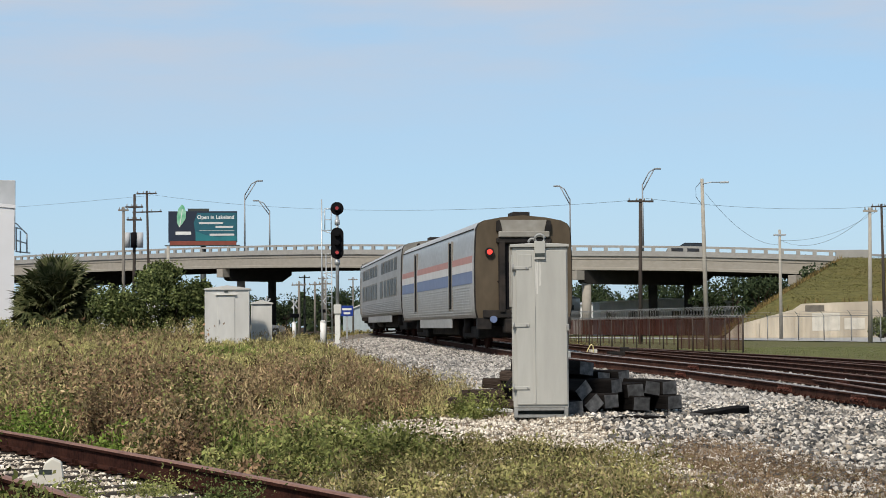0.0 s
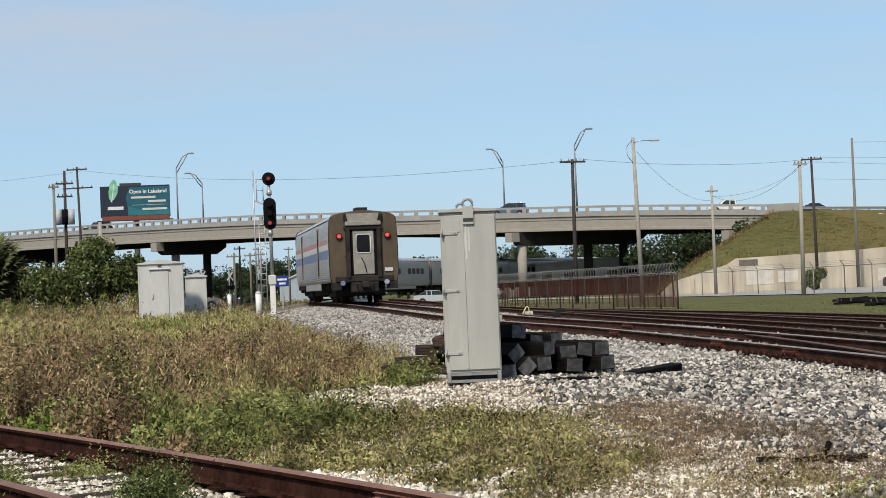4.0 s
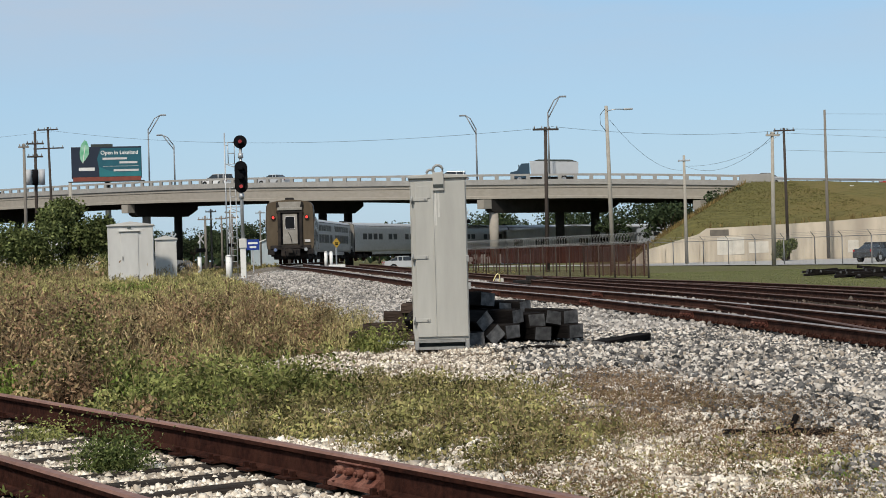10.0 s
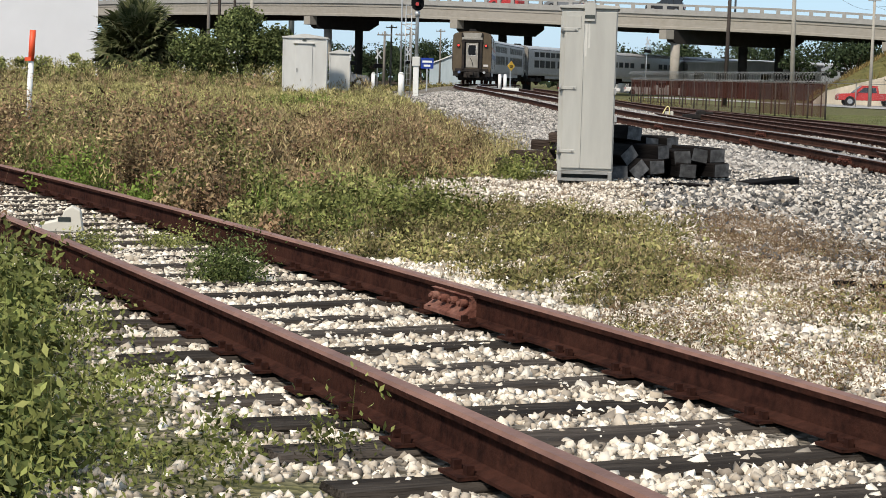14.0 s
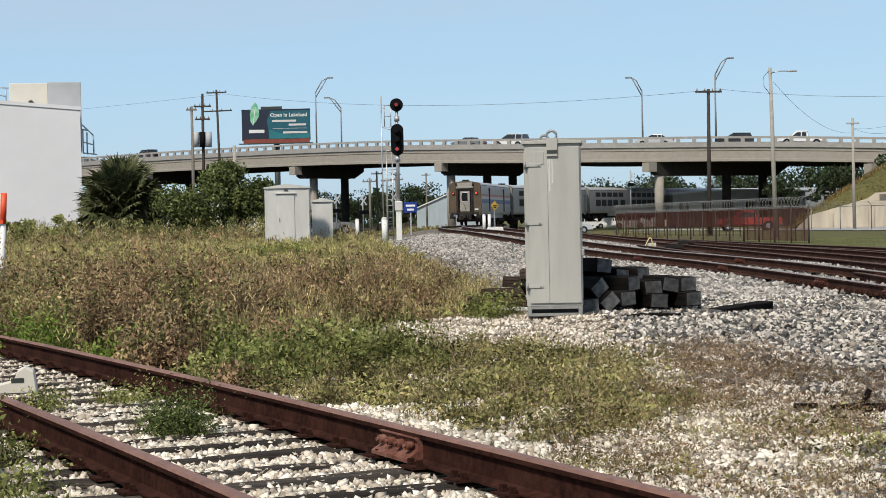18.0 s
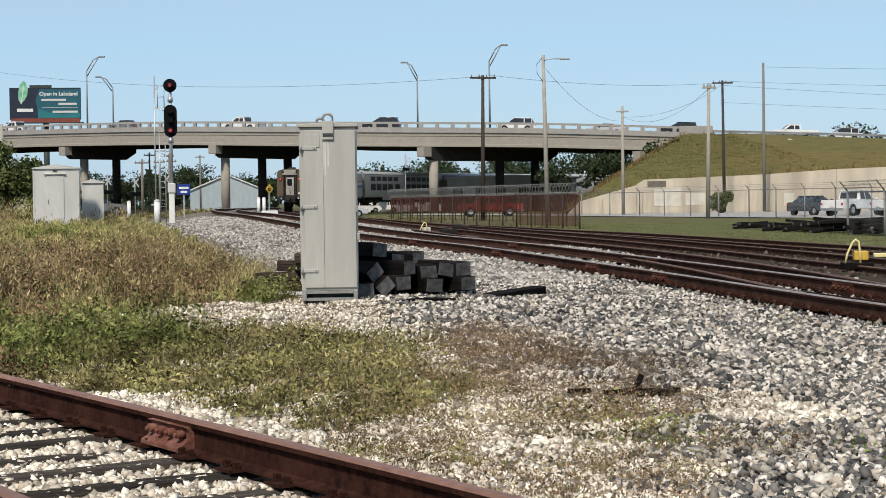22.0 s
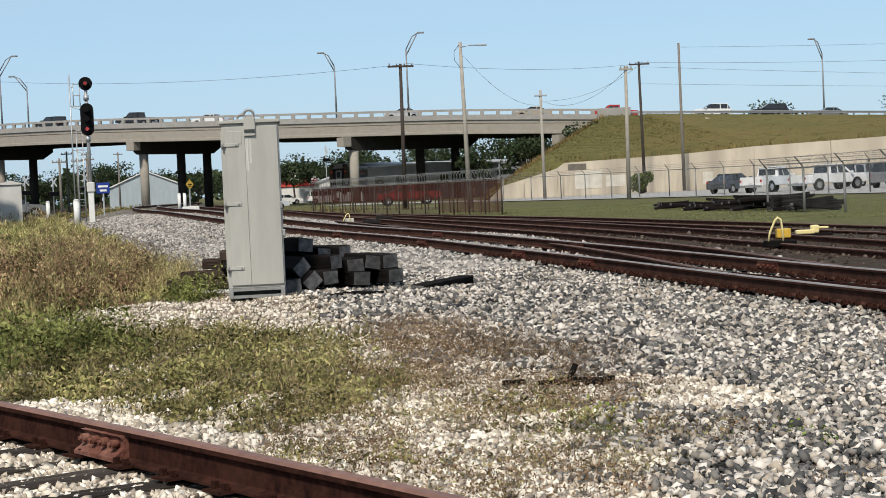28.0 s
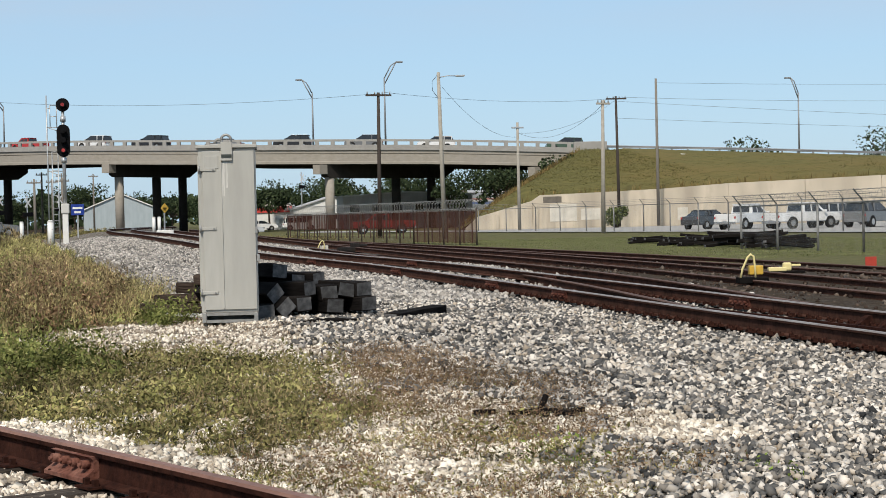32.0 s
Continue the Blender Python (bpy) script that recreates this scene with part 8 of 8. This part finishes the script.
def vehicle(kind, paint, label, name=None, category=None):
    th = thing(name or {"suv": "suv", "pickup": "pickup_truck", "van": "minivan"}.get(kind, "car"), label, category or {"suv": "car", "pickup": "pickup truck", "van": "minivan"}.get(kind, "car"))
    body, glass, wheels, r, hw = SHAPES[kind]
    def side(outline, lo, hi, pull=0.0):
        bm = bmesh.new()
        add_prism(bm, outline, lo, hi)
        zs = [v[1] for v in outline]
        for v in bm.verts:
            k = (v.co.z - min(zs)) / (max(zs) - min(zs) + 1e-6)
            v.co.y *= 1 - pull * k
        bmesh.ops.recalc_face_normals(bm, faces=bm.faces)
        bmesh.ops.bevel(bm, geom=[e for e in bm.edges if e.calc_face_angle(0) > 0.5], offset=0.05, segments=2, affect="EDGES")
        return bm
    bd = part("body", side(body, -hw, hw, 0.06), M_PAINT[paint], th)
    gl = part("cab" if kind == "pickup" else "glasshouse", side(glass, -hw + 0.08, hw - 0.08, 0.16), M_PAINT[paint] if kind == "pickup" else M_GLASS, th, "" if kind == "pickup" else "dark windows")
    if kind == "pickup":
        for u0, u1, u2, u3 in ((-0.52, -0.46, 0.06, 0.06), (0.18, 0.18, 0.62, 1.16)):
            bm = bmesh.new()
            add_prism(bm, [(u0, 1.20), (u1, 1.66), (u2, 1.67), (u3, 1.20)], -hw + 0.062, hw - 0.062)
            for v in bm.verts:
                v.co.y *= 1 - 0.16 * (v.co.z - 1.10) / 0.72
            bmesh.ops.recalc_face_normals(bm, faces=bm.faces)
            part("side_window", bm, M_GLASS, gl)
        part("rear_window", prism([(-0.765, 1.24), (-0.675, 1.68), (-0.58, 1.68), (-0.67, 1.24)], -hw + 0.30, hw - 0.30), M_GLASS, gl)
        part("windscreen", prism([(1.50, 1.20), (0.88, 1.74), (0.80, 1.74), (1.40, 1.20)], -hw + 0.26, hw - 0.26), M_GLASS, gl)
    top = max(z for _, z in glass)
    xs = [x for x, z in glass if z > top - 0.1]
    part("roof", box((min(xs) - 0.05, -hw + 0.22, top - 0.05), (max(xs) + 0.03, hw - 0.22, top + 0.025), bevel=0.02), M_PAINT[paint], gl)
    for u in () if kind == "pickup" else ((min(xs) + max(xs)) / 2 - 0.1, min(xs) + 0.02):
        for s in (-1, 1):
            part("window_pillar", box((u - 0.05, s * (hw - 0.14) - 0.06, glass[0][1]), (u + 0.05, s * (hw - 0.14) + 0.05, top - 0.02)), M_PAINT[paint], gl)
    for x in wheels:
        for s in (-1, 1):
            y = s * (hw - 0.10)
            wh = part("wheel", tube((x, y - 0.11, r), (x, y + 0.11, r), r, n=16), M_RUBBER, th)
            part("rim", tube((x, y + s * 0.112, r), (x, y + s * 0.125, r), r * 0.6, n=12), M_CHROME, wh)
            part("wheel_arch", tube((x, y - 0.02, r), (x, y + s * 0.107, r), r * 1.16, n=16), M_RUBBER, th)
    back, front = min(v[0] for v in body), max(v[0] for v in body)
    for s in (-1, 1):
        part("tail_lamp", box((back - 0.02, s * (hw - 0.14) - 0.06, 0.78), (back + 0.06, s * (hw - 0.14) + 0.06, 0.94)), M_TAIL, th)
        part("headlamp", box((front - 0.08, s * (hw - 0.2) - 0.14, 0.66), (front + 0.015, s * (hw - 0.2) + 0.14, 0.80)), M_CHROME, th)
        part("mirror", box((glass[-1][0] - 0.35, s * hw - 0.02, glass[0][1] + 0.05), (glass[-1][0] - 0.2, s * (hw + 0.2), glass[0][1] + 0.2), bevel=0.02), M_PAINT[paint], th)
    part("bumper", box((back - 0.07, -hw + 0.1, 0.38), (back + 0.05, hw - 0.1, 0.58), bevel=0.03), M_CHROME if kind == "pickup" else M_PAINT[paint], th)
    if kind == "pickup":
        part("cargo_bed", box((-2.90, -hw + 0.16, 1.12), (-0.80, hw - 0.16, 1.153)), M_RUBBER, bd)
        part("plate_panel", box((back - 0.085, -0.16, 0.62), (back - 0.03, 0.16, 0.76)), M_WSTRIPE, th)
    return th


def box_truck():
    th = thing("dump_truck", "pale dump truck with a dark cab on the bridge", "truck")
    part("chassis", box((-4.2, -0.9, 0.45), (3.9, 0.9, 0.8), bevel=0.04), M_UNDER, th)
    bd = part("dump_body", prism([(-4.4, 1.25), (-4.2, 1.0), (1.5, 1.0), (1.7, 2.75), (1.3, 2.75), (-4.4, 2.6)], -1.22, 1.22), M_PAINT["silver"], th, "pale ribbed dump body")
    for x in (-3.9, -2.9, -1.9, -0.9, 0.1, 1.1):
        part("rib", box((x - 0.06, -1.30, 1.05), (x + 0.06, -1.225, 2.65), bevel=0.01), M_PAINT["white"], bd)
    part("load_cover", prism([(-4.3, 2.62), (1.2, 2.78), (0.6, 2.95), (-3.4, 2.9)], -1.0, 1.0), M_PLATE, th)
    cab = part("cab", prism([(1.7, 0.6), (4.1, 0.6), (4.15, 1.35), (3.3, 1.55), (2.75, 2.45), (1.75, 2.5)], -1.1, 1.1), M_PAINT["navy"], th, "dark blue cab")
    part("side_window", box((1.95, -1.115, 1.6), (2.75, -1.09, 2.25)), M_GLASS, cab)
    part("windscreen", box((3.0, -0.95, 1.55), (3.12, 0.95, 2.3), pose(0, 0, 0)), M_GLASS, cab)
    for x in (-2.6, 3.0):
        for s in (-1, 1):
            wh = part("wheel", tube((x, s * 0.95 - 0.14, 0.48), (x, s * 0.95 + 0.14, 0.48), 0.48, n=16), M_RUBBER, th)
            part("rim", tube((x, s * 1.095, 0.48), (x, s * 1.105, 0.48), 0.28, n=12), M_CHROME, wh)
    return th


LOT = -0.155
for _k, _p, _x, _y, _t, _l in (("sedan", "charcoal", 42.0, 128.6, 38, "dark grey sedan parked on the lot"), ("pickup", "white", 42.9, 122.3, 40, "white pickup truck parked on the lot"),
                               ("pickup", "white", 45.9, 119.0, 22, "white crew-cab truck parked on the lot"), ("suv", "silver", 54.6, 133.0, 20, "silver car parked behind the trucks"),
                               ("suv", "grey", 50.2, 117.0, 40, "grey hatchback parked nose-out on the lot"), ("van", "white", 62.3, 128.0, 40, "white minivan parked on the lot"),
                               ("suv", "black", 67.0, 128.0, 40, "black car parked on the lot"), ("sedan", "blue", 60.5, 133.5, 35, "blue car parked behind the minivan"),
                               ("suv", "grey", -14.0, 158.0, 10, "grey car waiting at the crossing"), ("sedan", "silver", 8.8, 178.0, 5, "silver car stopped beyond the tracks"),
                               ("van", "white", 21.0, 250.0, 0, "white van before the shop"), ("sedan", "white", 15.5, 252.0, 8, "white car before the shop")):
    _v = vehicle(_k, _p, _l)
    _g = LOT if _x > 24 and _y < 170 else float(ground_z(np.array(_x), np.array(_y)))
    _v.matrix_basis = pose(_x, _y, _g, 0, 0, _t)

# ---------- approach roads, guard rail ----------
ROAD = [(-700, 900, 0.3), (-420, 640, 0.6), (-300, 520, 3.0), (-190, 420, 8.0)] + [(x, y, z - (1.02 if x < 60 else 0.72)) for x, y, z in BRIDGE[::-1]] + [(200, 205, 4.9), (270, 203, 1.0), (330, 201, 0.3), (760, 190, 0.3)]
_rk = [(p[0], p[1], p[2]) for p in ROAD]


def lane(x, side):
    """A place on the carriageway at x, by metres in from the near kerb."""
    y, z = spline(_rk, x)
    y2, _ = spline(_rk, x + 0.5)
    d = Vector((0.5, y2 - y, 0)).normalized()
    return Vector((x, y, z)) + Vector((-d.y, d.x, 0)) * side, math.degrees(math.atan2(d.y, d.x))


def approach(x0, x1, n, label):
    bm = bmesh.new()
    line = [lane(x0 + (x1 - x0) * i / n, 0.3)[0] for i in range(n + 1)]
    rings = []
    for i, p in enumerate(line):
        q = lane(x0 + (x1 - x0) * i / n, 21.2)[0]
        rings.append([bm.verts.new(v) for v in ((p.x, p.y, -0.3), (p.x, p.y, p.z - 0.03), (q.x, q.y, q.z - 0.03), (q.x, q.y, -0.3))])
    for a, b in zip(rings, rings[1:]):
        for j in range(3):
            bm.faces.new((a[j], b[j], b[j + 1], a[j + 1]))
    bmesh.ops.recalc_face_normals(bm, faces=bm.faces)
    tagged(part("approach_road", bm, M_ASPHALT), label, "road", kind="structure")


approach(53.5, 760, 60, "raised approach road behind the guard rail")
approach(-700, -108, 40, "long approach road beyond the bridge")


def guard_rail():
    th = thing("guard_rail", "galvanised guard rail along the bank", "guard rail")
    pts = [lane(x, 0.5)[0] for x in np.arange(54, 150, 2.0)]
    bm = bmesh.new()
    sweep(bm, pts, [(-0.04, 0.45), (0.0, 0.5), (-0.04, 0.58), (0.0, 0.66), (-0.04, 0.76), (-0.09, 0.76), (-0.05, 0.66), (-0.09, 0.58), (-0.05, 0.5), (-0.09, 0.45)])
    bmesh.ops.recalc_face_normals(bm, faces=bm.faces)
    part("rail_beam", bm, M_LAMPSTEEL, th)
    for p in pts:
        part("post", box((p.x - 0.08, p.y + 0.1, p.z - 0.2), (p.x + 0.08, p.y + 0.28, p.z + 0.76)), M_LAMPSTEEL, th)
    ab = thing("abutment_block", "pale concrete block where the parapet ends", "concrete block")
    part("block", box((-2.9, -0.25, -2.2), (1.2, 0.35, 0.18), bevel=0.03), M_PARAPET, ab)
    p, t = lane(54.6, -0.1)
    ab.matrix_basis = pose(p.x, p.y, p.z + 1.0, 0, 0, t)


guard_rail()

# traffic on the bridge: kind, paint, and where it stands at the start (metres along x)
TRAFFIC = [("suv", "black", 34), ("suv", "blue", 96), ("pickup", "white", 123.5), ("sedan", "black", 134), ("suv", "white", 174), ("sedan", "silver", 182), ("suv", "white", 205.6),
           ("truck", "", 198), ("sedan", "silver", 245), ("sedan", "red", 263), ("sedan", "grey", 273), ("suv", "black", 286), ("sedan", "grey", 336), ("suv", "white", 344),
           ("sedan", "silver", 363), ("suv", "black", 373), ("pickup", "white", 381), ("sedan", "grey", 397.5), ("pickup", "white", 412), ("suv", "black", 433), ("suv", "white", 450),
           ("sedan", "silver", 461), ("suv", "black", 470), ("pickup", "white", 484.5), ("suv", "white", 491.5), ("suv", "black", 513), ("pickup", "black", 525), ("sedan", "white", 533),
           ("sedan", "silver", 560), ("sedan", "tan", 576), ("pickup", "red", 586.6), ("suv", "white", 598.5), ("suv", "black", 606), ("sedan", "grey", 615), ("suv", "black", 625),
           ("suv", "grey", 634), ("suv", "white", 643), ("suv", "green", 659)]
PACE = 19.0
CARS = []
for _k, _p, _x in TRAFFIC:
    CARS.append((box_truck() if _k == "truck" else vehicle(_k, _p, f"{_p} {'sport utility car' if _k == 'suv' else 'pickup truck' if _k == 'pickup' else 'sedan'} driving over the road bridge"), _x, 4.0 if len(CARS) % 3 else 7.4))


def car_rows(x0, side, pace):
    rows = []
    for i in range(33):
        p, turn = lane(x0 - pace * i, side)
        q, _ = lane(x0 - pace * i - 1.0, side)
        rows.append((i, pose(p.x, p.y, p.z, 0, 0, turn + 180) @ pose(0, 0, 0, 0, math.degrees(math.atan2(p.z - q.z, (p - q).length)), 0)))
    return rows


red_truck = vehicle("pickup", "red", "bright red pickup truck driving along the lot road")
# x and y on the lot road, by time
RED = [(0, 112, 145), (8, 66, 154), (11, 47.5, 158), (12, 42.2, 159), (13, 37.6, 160), (14, 33.9, 160), (14.5, 32.3, 160), (16.5, 27.3, 160), (19, 22.8, 160), (21, 21.6, 160), (23, 21.3, 160), (28, 21.0, 160), (32, 21.0, 160)]


def red_rows():
    rows = []
    for t, x, y in RED:
        rows.append((t, pose(x, y, LOT, 0, 0, 178)))
    return rows


# ---------- small things by the tracks ----------


def switch_stand(x, y, z, turn, paint=M_YELLOW):
    th = thing("switch_stand", "switch machine with a bent pale tube handle", "switch stand", pose(x, y, z, 0, 0, turn))
    part("housing", box((-0.02, -0.15, 0.12), (0.45, 0.2, 0.38), bevel=0.03), paint, th)
    part("handle", add_path(bmesh.new(), [(-0.34, -0.25, 0.05), (-0.28, -0.25, 0.3), (-0.1, -0.25, 0.62), (0.0, -0.25, 0.70), (0.1, -0.25, 0.64), (0.14, -0.25, 0.35), (0.16, -0.25, 0.0)], 0.035), M_PALEYEL, th)
    part("base", box((-0.4, -0.3, -0.12), (0.6, 0.35, 0.05), bevel=0.02), M_TIEDARK, th)
    return th


switch_stand(10.25, 29.4, 0.08, -8).scale = (0.52, 0.52, 0.62)


def switch_machine(x, y, z, turn, label, main_mat, n=3):
    th = thing("switch_machine", label, "switch machine", pose(x, y, z, 0, 0, turn))
    part("casing", box((-0.55, -0.16, 0.03), (0.1, 0.16, 0.18), bevel=0.03), main_mat, th)
    part("motor", box((-0.02, -0.13, 0.05), (0.28, 0.15, 0.34), bevel=0.05), main_mat, th)
    part("arm", box((0.28, -0.06, 0.2), (0.62, 0.06, 0.28), bevel=0.02), main_mat, th)
    part("ground_strap", box((-0.7, -0.22, -0.04), (0.75, 0.24, 0.03), bevel=0.01), M_TIEDARK, th)
    return th


switch_machine(12.3, 33.2, 0.04, -12, "pale yellow low switch machine", M_PALEYEL).scale = (0.55, 0.55, 0.55)
switch_machine(7.2, 64.0, 0.05, 20, "dark grimy switch machine between the rails", M_UNDER)
switch_stand(6.3, 66.5, 0.05, 15, M_BEIGE).scale = (0.6, 0.6, 0.6)


def red_target(x, y, z):
    th = thing("derail_marker", "square red marker plate on a short stake", "marker", pose(x, y, z))
    part("stake", box((-0.03, 0, -0.1), (0.03, 0.05, 0.3)), M_PLATE, th)
    part("plate", box((-0.17, -0.03, 0.08), (0.17, -0.002, 0.36), bevel=0.01), material("dull_red_plate", (0.42, 0.05, 0.03), (0.33, 0.04, 0.025), 5, 0.6), th)
    return th


red_target(16.2, 38.0, -0.14).scale = (0.8, 0.8, 0.8)


def stake(x, y, z, h):
    th = thing("marker_stake", "slim white marker post with an orange top", "marker post", pose(x, y, z))
    part("shaft", tube((-0.03, 0, 0), (0.03, 0, h * 0.71), 0.046, n=10), M_WHITE, th)
    part("orange_top", tube((0.03, 0, h * 0.71), (0.06, 0, h), 0.052, n=10), M_ORANGE, th, "orange sleeve")
    part("tag", box((-0.06, -0.07, h * 0.71), (0.05, -0.05, h * 0.745)), M_ORANGE, th)
    return th


stake(-8.23, 29.6, 0.1, 1.82)


def end_block(x, y, z, turn):
    th = thing("rail_stop", "chipped cream-painted block lying between the rails", "stop block", pose(x, y, z, 0, 0, turn))
    bm = prism([(-0.42, 0), (0.14, 0), (0.10, 0.20), (-0.02, 0.24), (-0.12, 0.20), (-0.16, 0.12), (-0.42, 0.08)], -0.09, 0.09)
    bmesh.ops.bevel(bm, geom=bm.edges[:], offset=0.012, segments=1, affect="EDGES")
    part("block", bm, M_BEIGE, th)
    part("slot", box((-0.2, -0.095, 0.10), (-0.03, -0.088, 0.14)), M_PLATE, th)
    return th


end_block(-3.46, 13.0, 0.05, 10).scale = (0.55, 0.75, 0.85)


def debris(x, y, seed):
    r = random.Random(seed)
    for i in range(6):
        ln = r.uniform(0.12, 0.38)
        bm = box((-ln / 2, -0.02, -0.016), (ln / 2, 0.02, 0.016), bevel=0.004)
        ob = part("wood_splinter", bm, M_TIEDARK)
        ob.matrix_basis = pose(x + r.uniform(-.3, .3), y + r.uniform(-.2, .2), float(ground_z(np.array(x), np.array(y))) + 0.045, r.uniform(-9, 9), r.uniform(-8, 8), r.uniform(-50, 50))
        tagged(ob, "splinter of dark rotten tie on the stones", "wood splinter", "splinters on the ballast")


debris(2.35, 11.3, 3)
ob = part("wood_splinter", box((-0.06, -0.014, -0.016), (0.06, 0.014, 0.016), bevel=0.004), M_TIEDARK)
ob.matrix_basis = pose(2.42, 11.25, 0.075, 0, -62, 20)
tagged(ob, "splinter of dark rotten tie standing among the stones", "wood splinter", "splinters on the ballast")
debris(1.9, 20.7, 5)
debris(0.6, 16.5, 8)


def scrap_pile():
    th = thing("scrap_heap", "low heap of dark scrapped ties beyond the yard", "scrap heap")
    r = random.Random(12)
    for i in range(90):
        x, u = r.uniform(22.7, 25.6), r.random() ** 0.75
        y = x / (0.285 + 0.097 * u)
        z = -0.18 + 0.46 * r.random() * max(0.12, 1 - abs(u - 0.66) / 0.5)
        piece("scrap_tie", PILE[i % 5], th, pose(x, y, z + 0.12, r.uniform(-10, 10), r.uniform(-6, 6), r.uniform(-25, 25)) @ Matrix.Diagonal((1, 0.8, 0.65, 1)))


scrap_pile()


def road_bits():
    for x, y, w in ((18.9, 39.5, 0.8), (20.8, 41, 1.0)):
        bm = bmesh.new()
        r = random.Random(int(x * 10))
        for i in range(14):
            add_box(bm, (-0.1, -0.08, -0.04), (0.1, 0.08, 0.05), pose(r.uniform(-w, w), r.uniform(-.3, .3), 0.04, r.uniform(-20, 20), r.uniform(-20, 20), r.uniform(0, 90)))
        ob = part("rubble", bm, M_LIME)
        ob.matrix_basis = pose(x, y, -0.1)
        tagged(ob, "strip of pale rubble by the fence", "rubble", kind="stuff")


road_bits()


def bank_grass():
    r = np.random.RandomState(91)
    n = 70000
    x, v = r.uniform(31, 118, n), r.rand(n)
    wx = [p[0] for p in WALL_TOP]
    wy, wz = np.interp(x, wx, [p[1] for p in WALL_TOP]), np.interp(x, wx, [p[2] for p in WALL_TOP])
    y = wy + 0.6 + v * (205 - wy)
    rk = np.array([spline(_bk, float(np.interp(q, [54, 150], [4.0, 0.0])))[2] for q in np.linspace(46, 120, 75)]) - 0.85
    top = np.where(x > 46, np.interp(x, np.linspace(46, 120, 75), rk), 9.0)
    rise = wz + (top - wz) * np.minimum(1, (y - wy) / (206.0 - wy)) ** 0.92
    z = np.minimum(rise, -0.25 + np.maximum(0, x - 29.2 - 0.20 * (y - wy)) * 0.66)
    ok = z > 0.1
    # tall rusty grass on the nose of the bank and along the top of its wall
    edge = ok & (((rise - z > 0.02) & (lumps(x, y, 3.0, 51) > -0.25)) | ((y - wy < 1.4) & (r.rand(n) < 0.7) & (lumps(x, y, 2.0, 53) > -0.1))) & (r.rand(n) < 0.75)
    e = np.stack([x, y, z], -1)[edge]
    k = len(e)
    ea, eh = r.uniform(0, 6.283, k), r.uniform(0.25, 0.75, k)
    es = np.stack([np.cos(ea), np.sin(ea), 0 * ea], -1) * r.uniform(0.03, 0.07, (k, 1))
    et = e + np.stack([r.normal(0, 0.14, k), r.normal(0, 0.14, k), eh], -1)
    tagged(quads("tall_grass", np.stack([e - es, e + es, et], 1), leafy("rusty_tall_grass", [(0.10, 0.075, 0.032), (0.16, 0.115, 0.047), (0.21, 0.15, 0.062), (0.13, 0.11, 0.042)], 0.85, 0.3, 0.4)), "tall rust-brown grass on the nose of the bank", "grass", kind="stuff")
    x, y, z = x[ok], y[ok], z[ok]
    n = len(x)
    a, h = r.uniform(0, 6.283, n), r.uniform(0.03, 0.10, n) * (1.3 + 0.7 * lumps(x, y, 2.5, 52))
    b = np.stack([x, y, z - 0.05], -1)
    s = np.stack([np.cos(a), np.sin(a), 0 * a], -1) * 0.05
    t = b + np.stack([np.cos(a * 3) * 0.15, np.sin(a * 5) * 0.15, h], -1)
    tagged(quads("bank_grass", np.stack([b - s, b + s, t], 1), leafy("bank_grass", [(0.098, 0.096, 0.035), (0.118, 0.112, 0.041), (0.138, 0.125, 0.048), (0.160, 0.138, 0.056)], 0.8, 0.25, 0.45)), "rough olive and straw grass on the bank", "grass", kind="stuff")


bank_grass()
for _x, _y, _z, _w in ((58.0, 196.0, 7.55, 0.42), (61.5, 196.5, 7.75, 0.3), (55.5, 187.0, 6.45, 0.36), (47.0, 190.0, 6.4, 0.26)):
    ob = part("litter", box((-_w, -0.05, -0.14), (_w, 0.22, 0.14), bevel=0.05), M_WHITE)
    ob.matrix_basis = pose(_x, _y, _z, 18, 8, _x * 9 % 60)
    tagged(ob, "crumpled white litter caught in the bank's grass", "litter", "litter on the bank")


def motions():
    for k, car in enumerate(TRAIN):
        walk(car, train_rows(k))
    for car, x0, side in CARS:
        walk(car, car_rows(x0, side, 17.0 if car.name.startswith("dump_truck") else PACE))
    walk(red_truck, red_rows())


motions()
